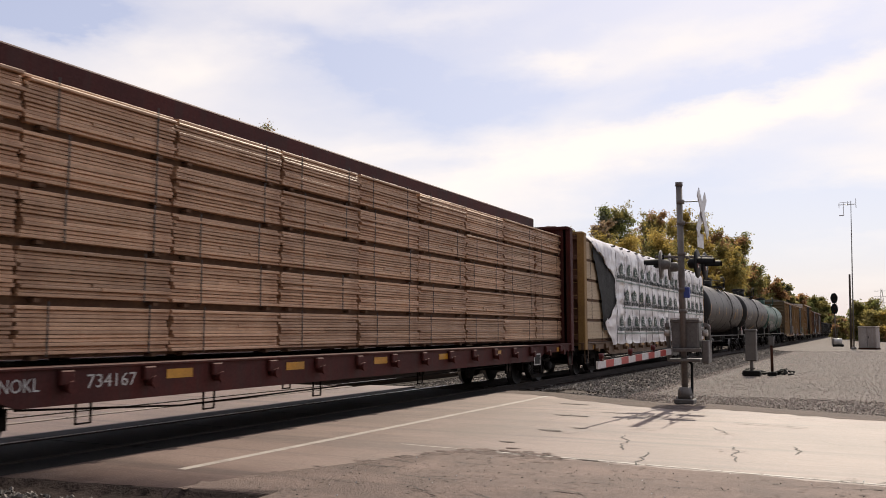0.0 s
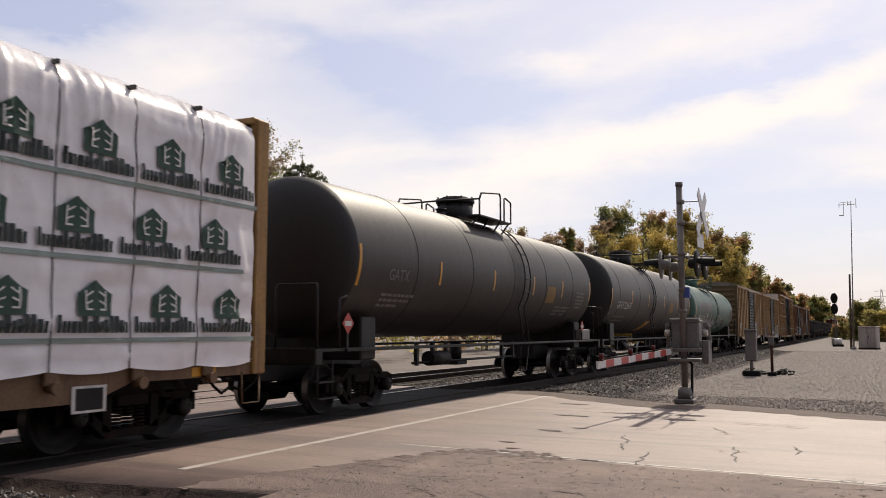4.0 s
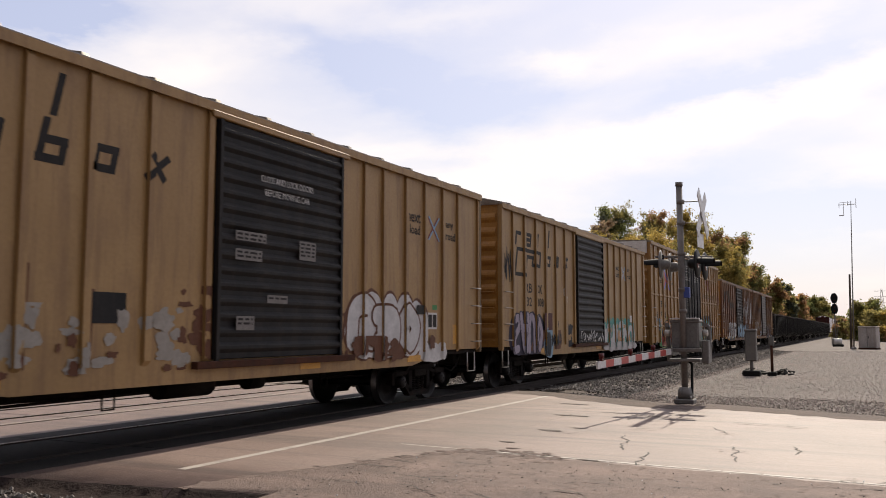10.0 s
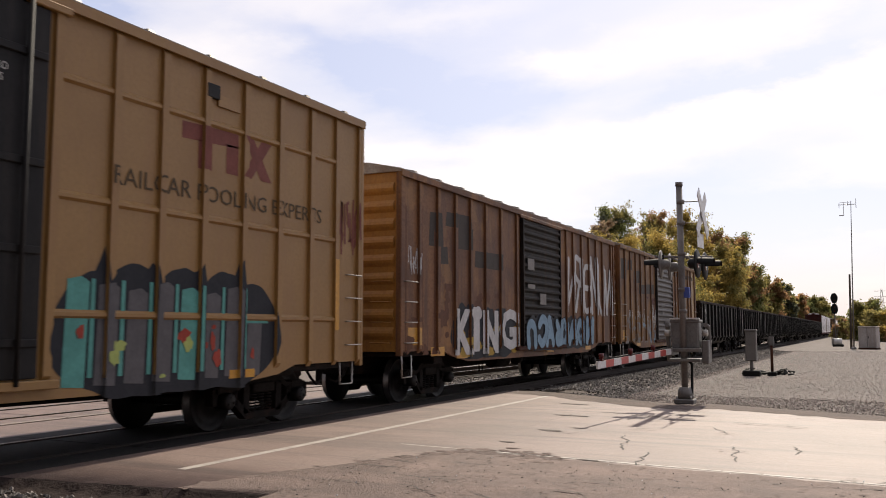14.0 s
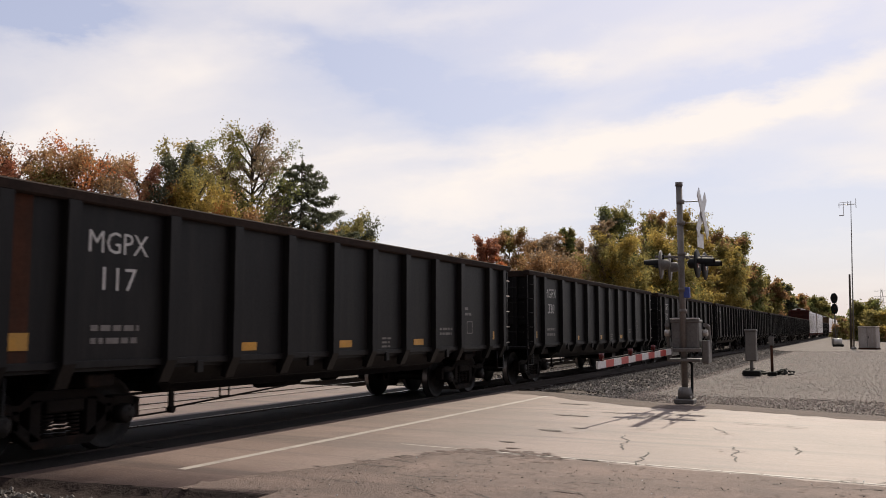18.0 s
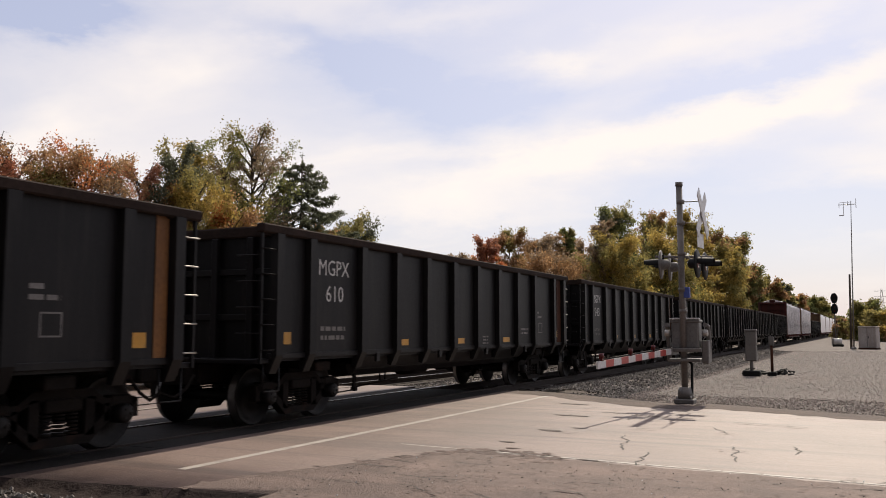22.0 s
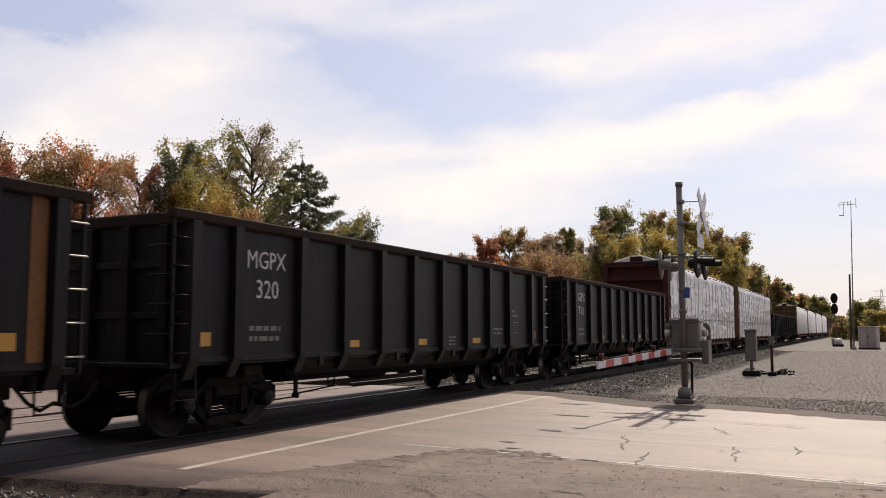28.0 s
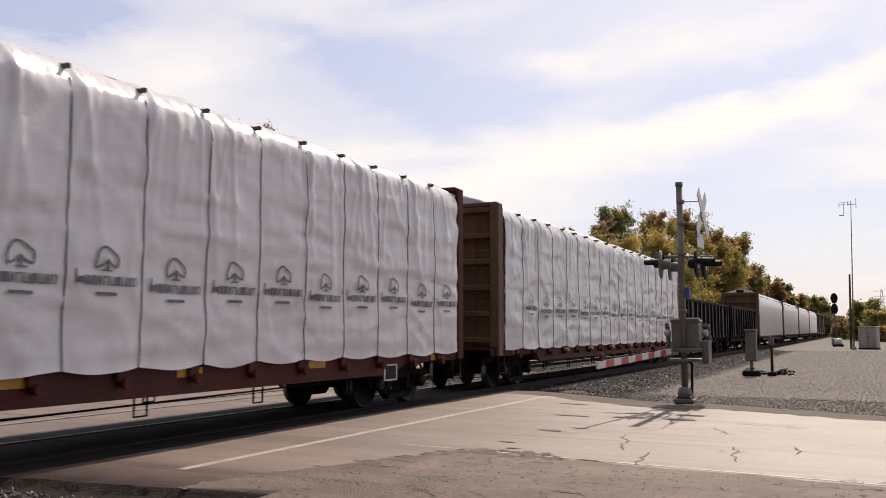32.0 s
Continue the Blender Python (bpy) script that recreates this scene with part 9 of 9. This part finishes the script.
def tree(x, y, h, spread, kinds, seed, label, dense=1.0, bare=0.0, base=0.25, leaf=0.075, per=90):
    """A tapered trunk, limbs that climb outwards, and leaves strung along their twigs."""
    rnd = random.Random(seed)
    t = thing("tree", (x, y, -0.4), label, "tree", "trees along the line")
    g = Geo()
    r0 = h * 0.014
    spine = [Vector((0, 0, 0))]
    for k in range(1, 6):
        spine.append(Vector((spine[-1].x + rnd.uniform(-0.05, 0.05) * spread, spine[-1].y + rnd.uniform(-0.05, 0.05) * spread, h * 0.92 * k / 5)))
    for k in range(5):
        g.rod(spine[k], spine[k + 1], r0 * (1 - k * 0.19), 8, r0 * (0.99 - (k + 1) * 0.19), False)
    part("trunk", g, M_BARK, t)

    def on_spine(f):
        k = min(4, int(f * 5))
        return spine[k].lerp(spine[k + 1], f * 5 - k)
    limbs, twigs = Geo(), []
    lobes = [(rnd.uniform(0, 6.28), rnd.uniform(base, 0.95), rnd.uniform(0.75, 1.15)) for _ in range(7)]
    n = int(24 + h)
    for k in range(n):
        f = base + (1 - base) * (k + rnd.random()) / n
        a = k * 2.4 + rnd.uniform(-0.5, 0.5)
        g0 = (f - base) / (1 - base)
        reach = spread * max(0.22, 1 - abs(2.0 * g0 - 0.85) ** 2.2) ** 0.5 * rnd.uniform(0.55, 1.0)
        for la, lf, lg in lobes:
            if abs(math.sin((a - la) / 2)) < 0.4 and abs(f - lf) < 0.18:
                reach *= lg
        p = on_spine(max(0.06, min(0.92, f - 0.4 * reach / h - 0.03)))
        e = Vector((p.x + math.cos(a) * reach, p.y + math.sin(a) * reach, min(h * f, h * 0.97)))
        q = p.lerp(e, 0.5) + Vector((0, 0, -0.08 * reach + rnd.uniform(-0.05, 0.05) * reach))
        limbs.rod(p, q, r0 * 0.36, 5, r0 * 0.22, False).rod(q, e, r0 * 0.22, 5, r0 * 0.05, False)
        for j in range(12):
            u = 0.2 + 0.8 * (j + rnd.random()) / 12
            root = p.lerp(q, u * 2) if u < 0.5 else q.lerp(e, u * 2 - 1)
            out = Vector((math.cos(a), math.sin(a), 0.15)) + Vector((rnd.uniform(-1, 1), rnd.uniform(-1, 1), rnd.uniform(-0.7, 0.7))) * 0.95
            tip = root + out.normalized() * spread * rnd.uniform(0.12, 0.34)
            tip.z = min(tip.z, h + 0.02 * h * rnd.uniform(-1, 1))
            limbs.rod(root, tip, r0 * 0.045, 3, r0 * 0.015, False)
            clump = noise.noise((tip.x * 1.7 / spread ** 0.6, tip.y * 1.7 / spread ** 0.6, tip.z * 1.9 / spread ** 0.6 + seed))
            if rnd.random() > bare and clump > -0.2:
                twigs.append((*root, *tip))
    part("branchwork", limbs, M_BARK, t)
    # leaves of one colour keep together in patches
    twigs.sort(key=lambda w: noise.noise((w[3] * 0.45, w[4] * 0.45, w[5] * 0.45 + seed)) + 0.25 * rnd.random())
    m = len(kinds)
    for k, kind in enumerate(kinds):
        tw = twigs[len(twigs) * k // m:len(twigs) * (k + 1) // m]
        if tw:
            part("crown", leaf_sprays("crown", tw, max(4, int(per * dense)), leaf, spread * 0.075, seed + k, LEAF[kind]), LEAF[kind], t, kind + " autumn leaves" if kind != "green" else "green leaves")
    return t


def spruce(x, y, h, spread, seed):
    rnd = random.Random(seed)
    t = thing("spruce", (x, y, -0.4), "dark green drooping spruce with uneven whorls", "tree", "trees along the line")
    part("trunk", Geo().rod((0, 0, 0), (0, 0, h), h * 0.015, 8, 0.02), M_BARK, t)
    limbs, tw = Geo(), []
    for k in range(24):
        f = 0.22 + 0.76 * k / 24
        for j in range(6):
            a = j * 1.047 + k * 0.7 + rnd.uniform(-0.3, 0.3)
            reach = spread * (1 - f) ** 0.62 * rnd.uniform(0.4, 1.15) + 0.15
            z = h * f
            mid = Vector((math.cos(a) * reach * 0.6, math.sin(a) * reach * 0.6, z - reach * 0.24))
            e = Vector((math.cos(a) * reach, math.sin(a) * reach, z - reach * 0.16))
            limbs.rod((0, 0, z), mid, 0.035, 4, 0.022, False).rod(mid, e, 0.022, 4, 0.008, False)
            m = max(4, int(reach * 9))
            for i in range(m):
                u = 0.25 + 0.75 * (i + rnd.random()) / m
                root = Vector((0, 0, z)).lerp(mid, u / 0.6) if u < 0.6 else mid.lerp(e, (u - 0.6) / 0.4)
                side = rnd.choice((-1, 1)) * rnd.uniform(0.3, 1.0)
                tip = root + Vector((math.cos(a + side), math.sin(a + side), rnd.uniform(-0.9, 0.1))) * rnd.uniform(0.25, 0.6) * (1.25 - f)
                tw.append((*root, *tip))
            tw.append((*mid.lerp(e, 0.5), *(e + Vector((0, 0, 0.06)))))
    tw.append((0, 0, h * 0.94, 0, 0, h + 0.15))
    part("branchwork", limbs, M_BARK, t)
    part("crown", leaf_sprays("crown", tw, 30, 0.07, 0.07, seed, LEAF["dark"]), LEAF["dark"], t, "dark needles")


B = "olive and brown autumn tree beside the railway"
spruce(-31, 44.0, 12.7, 6.0, 11)
for k, (x, y, h, sp, kd, bare, base, lab) in enumerate((
        (-33, 24.4, 10.8, 1.1, ("grey",), 0.85, 0.2, "thin half-bare autumn tree beside the railway"),
        (-33, 25.6, 10.1, 1.3, ("brown", "russet"), 0, 0.15, "brown autumn tree beside the railway"),
        (-32, 26.4, 9.9, 0.9, ("brown", "olive"), 0.1, 0.15, B),
        (-32, 27.8, 10.3, 1.4, ("brown", "orange", "brown"), 0, 0.15, "brown autumn tree beside the railway"),
        (-32, 28.6, 10.7, 1.6, ("brown", "grey", "orange"), 0, 0.2, "brown autumn tree beside the railway"),
        (-32, 31.6, 10.6, 0.9, ("russet", "brown"), 0.05, 0.2, "reddish autumn tree beside the railway"),
        (-31, 32.2, 9.6, 0.7, ("brown", "dark"), 0.1, 0.2, B),
        (-31, 33.3, 11.6, 0.7, ("olive", "dark"), 0.1, 0.12, B),
        (-32, 35.9, 12.5, 1.1, ("olive", "yellow", "green"), 0.1, 0.2, "yellow-green autumn tree beside the railway"),
        (-30, 33.4, 9.9, 1.5, ("yellow", "olive"), 0, 0.1, "low yellowing tree beside the railway"),
        (-32, 40.4, 14.1, 1.9, ("olive", "green", "grey"), 0.42, 0.5, "tall open-crowned autumn tree with bare limbs"),
        (-32, 38.1, 12.1, 1.0, ("grey", "olive"), 0.5, 0.35, "thin half-bare autumn tree beside the railway"),
        (-29, 35.1, 8.9, 1.4, ("orange", "yellow", "brown"), 0, 0.1, "low yellowing tree beside the railway"),
        (-31, 50.2, 9.9, 1.7, ("olive", "dark"), 0.05, 0.15, B),
        (-30, 44.2, 8.3, 1.5, ("olive", "brown"), 0, 0.1, B),
        (-32, 69.3, 8.8, 1.3, ("brown", "grey"), 0.2, 0.1, B),
        (-32, 75.4, 10.8, 1.3, ("orange", "russet"), 0, 0.15, "orange-red autumn tree beside the railway"),
        (-32, 82.0, 12.2, 2.1, ("olive", "brown"), 0.1, 0.15, B),
        (-32, 89.6, 12.5, 2.1, ("grey", "brown"), 0.3, 0.12, B),
        (-31, 96.6, 14.0, 0.9, ("olive", "green"), 0.1, 0.3, B),
        (-32, 96.4, 13.0, 2.5, ("brown", "grey"), 0.3, 0.12, B),
        (-32, 106.6, 13.2, 2.6, ("grey", "brown", "olive"), 0.2, 0.12, B),
        (-28, 80.0, 9.6, 3.2, ("grey", "brown"), 0.2, 0.08, B),
        (-28, 94.2, 10.2, 2.9, ("brown", "olive"), 0.1, 0.08, B),
        (-24, 92.3, 15.5, 2.3, ("olive", "green", "dark"), 0.1, 0.2, B),
        (-24, 86.4, 13.4, 1.5, ("grey", "olive"), 0.6, 0.4, "thin half-bare autumn tree beside the railway"),
        (-22, 85.3, 11.2, 2.8, ("yellow", "olive"), 0, 0.1, "yellow-green autumn tree beside the railway"),
        (-23, 107.5, 16.8, 2.2, ("olive", "brown"), 0.1, 0.2, B),
        (-22, 123.0, 18.5, 2.8, ("olive", "yellow"), 0.1, 0.2, B),
        (-21, 102.2, 13.2, 3.8, ("green", "olive", "yellow"), 0, 0.1, "yellow-green autumn tree beside the railway"),
        (-22, 141.7, 18.0, 2.9, ("brown", "olive"), 0.1, 0.15, B),
        (-21, 170.9, 20.0, 3.5, ("olive", "green", "brown"), 0.05, 0.15, B),
        (-20, 141.6, 15.2, 3.6, ("olive", "yellow"), 0, 0.1, B),
        (-20, 174.6, 14.0, 2.6, ("olive", "green"), 0, 0.1, B),
        (-18.5, 196.9, 13.2, 2.7, ("brown", "olive"), 0.1, 0.1, B),
        (-18, 228.5, 13.3, 2.5, ("dark", "olive"), 0, 0.1, B),
        (-17.5, 266.5, 11.9, 2.6, ("olive", "brown"), 0, 0.1, B),
        (-18, 370.4, 14.2, 4.4, ("olive", "green"), 0, 0.1, B),
        (-17, 459.7, 11.8, 3.3, ("olive", "brown"), 0, 0.1, B),
        (0.1, 150, 6.4, 2.2, ("olive", "green"), 0, 0.1, B),
        (2.2, 140, 4.8, 2.1, ("olive", "yellow"), 0, 0.1, B),
        (-2.9, 170, 3.8, 2.0, ("olive", "brown"), 0, 0.1, B),
        (4.5, 150, 4.7, 2.6, ("olive",), 0, 0.1, B),
        (-9.1, 330, 6.3, 2.7, ("olive", "green"), 0, 0.1, B))):
    d = math.hypot(x, y)
    wide = max(sp, 1.0) * (1.75 if y < 40 else 1.45)
    tree(x, y, h, wide, kd, 100 + k, lab, 1.0, bare, base, 0.0012 * d + 0.014, int(36 + 20 * min(wide, 4.5)))


def undergrowth():
    """Low scrub along the foot of the trees, one tangle."""
    rnd = random.Random(9)
    cl = []
    for k in range(420):
        y = 18 + 210 * rnd.random() ** 1.4
        x = -27.5 + rnd.uniform(-5, 3) + (6 if y > 110 else 0)
        r = rnd.uniform(0.5, 1.3)
        cl.append((x, y, r * 0.7 - 0.3 + rnd.uniform(0, 1.8), r))
    for k in range(60):
        cl.append((rnd.uniform(2.5, 16), rnd.uniform(100, 170), rnd.uniform(0, 1.4), rnd.uniform(0.6, 1.4)))
    for kind, part_ in (("olive", cl[0::3]), ("brown", cl[1::3]), ("grey", cl[2::3])):
        tagged(new("undergrowth", leaf_mesh("undergrowth", part_, 46, 0.2, 77, LEAF[kind])), "tangled " + ("olive" if kind == "olive" else "brown" if kind == "brown" else "dry grey") + " scrub under the trees", "scrub", kind="stuff")


undergrowth()


# ---------- movement: the train gathers speed slowly as it comes past ----------
def gone(t):
    return 9.69 * t + 0.0391 * t * t - 0.0003167 * t ** 3


# small hesitations of the train, in metres behind its even run
LAG = ((0, 0.0), (1.4, 0.0), (2, 0.42), (2.7, 0.0), (4, 0.0), (6, 0.0), (7, 0.15), (8, 0.0), (10, 0.0), (12, 0.0), (14, 0.0), (16, 0.0), (18, 0.0), (20, 0.0), (22, 0.0), (23.4, 0.0), (24, 0.32), (25, 0.32), (26.5, 0.1), (28, 0.12), (29, 0.06), (30, 0.0), (32.0, 0.0))


def motions():
    for ob, s in TRAIN:
        walk(ob, [(t, pose(TRACK_X, s - gone(t) + lag, 0)) for t, lag in LAG])
    # the wheels roll with the way gone; alike wheelsets share one action
    for k in (-1, 1):
        first = WHEELS[k][0]
        n = 960
        walk(first, [(32.0 * i / n, pose(0, k * 0.89, WHEEL_R, math.degrees(gone(32.0 * i / n) / WHEEL_R))) for i in range(n + 1)])
        for w in WHEELS[k][1:]:
            w.rotation_mode = "QUATERNION"
            keys = w.animation_data_create()
            keys.action = first.animation_data.action
            keys.action_slot = first.animation_data.action_slot


motions()
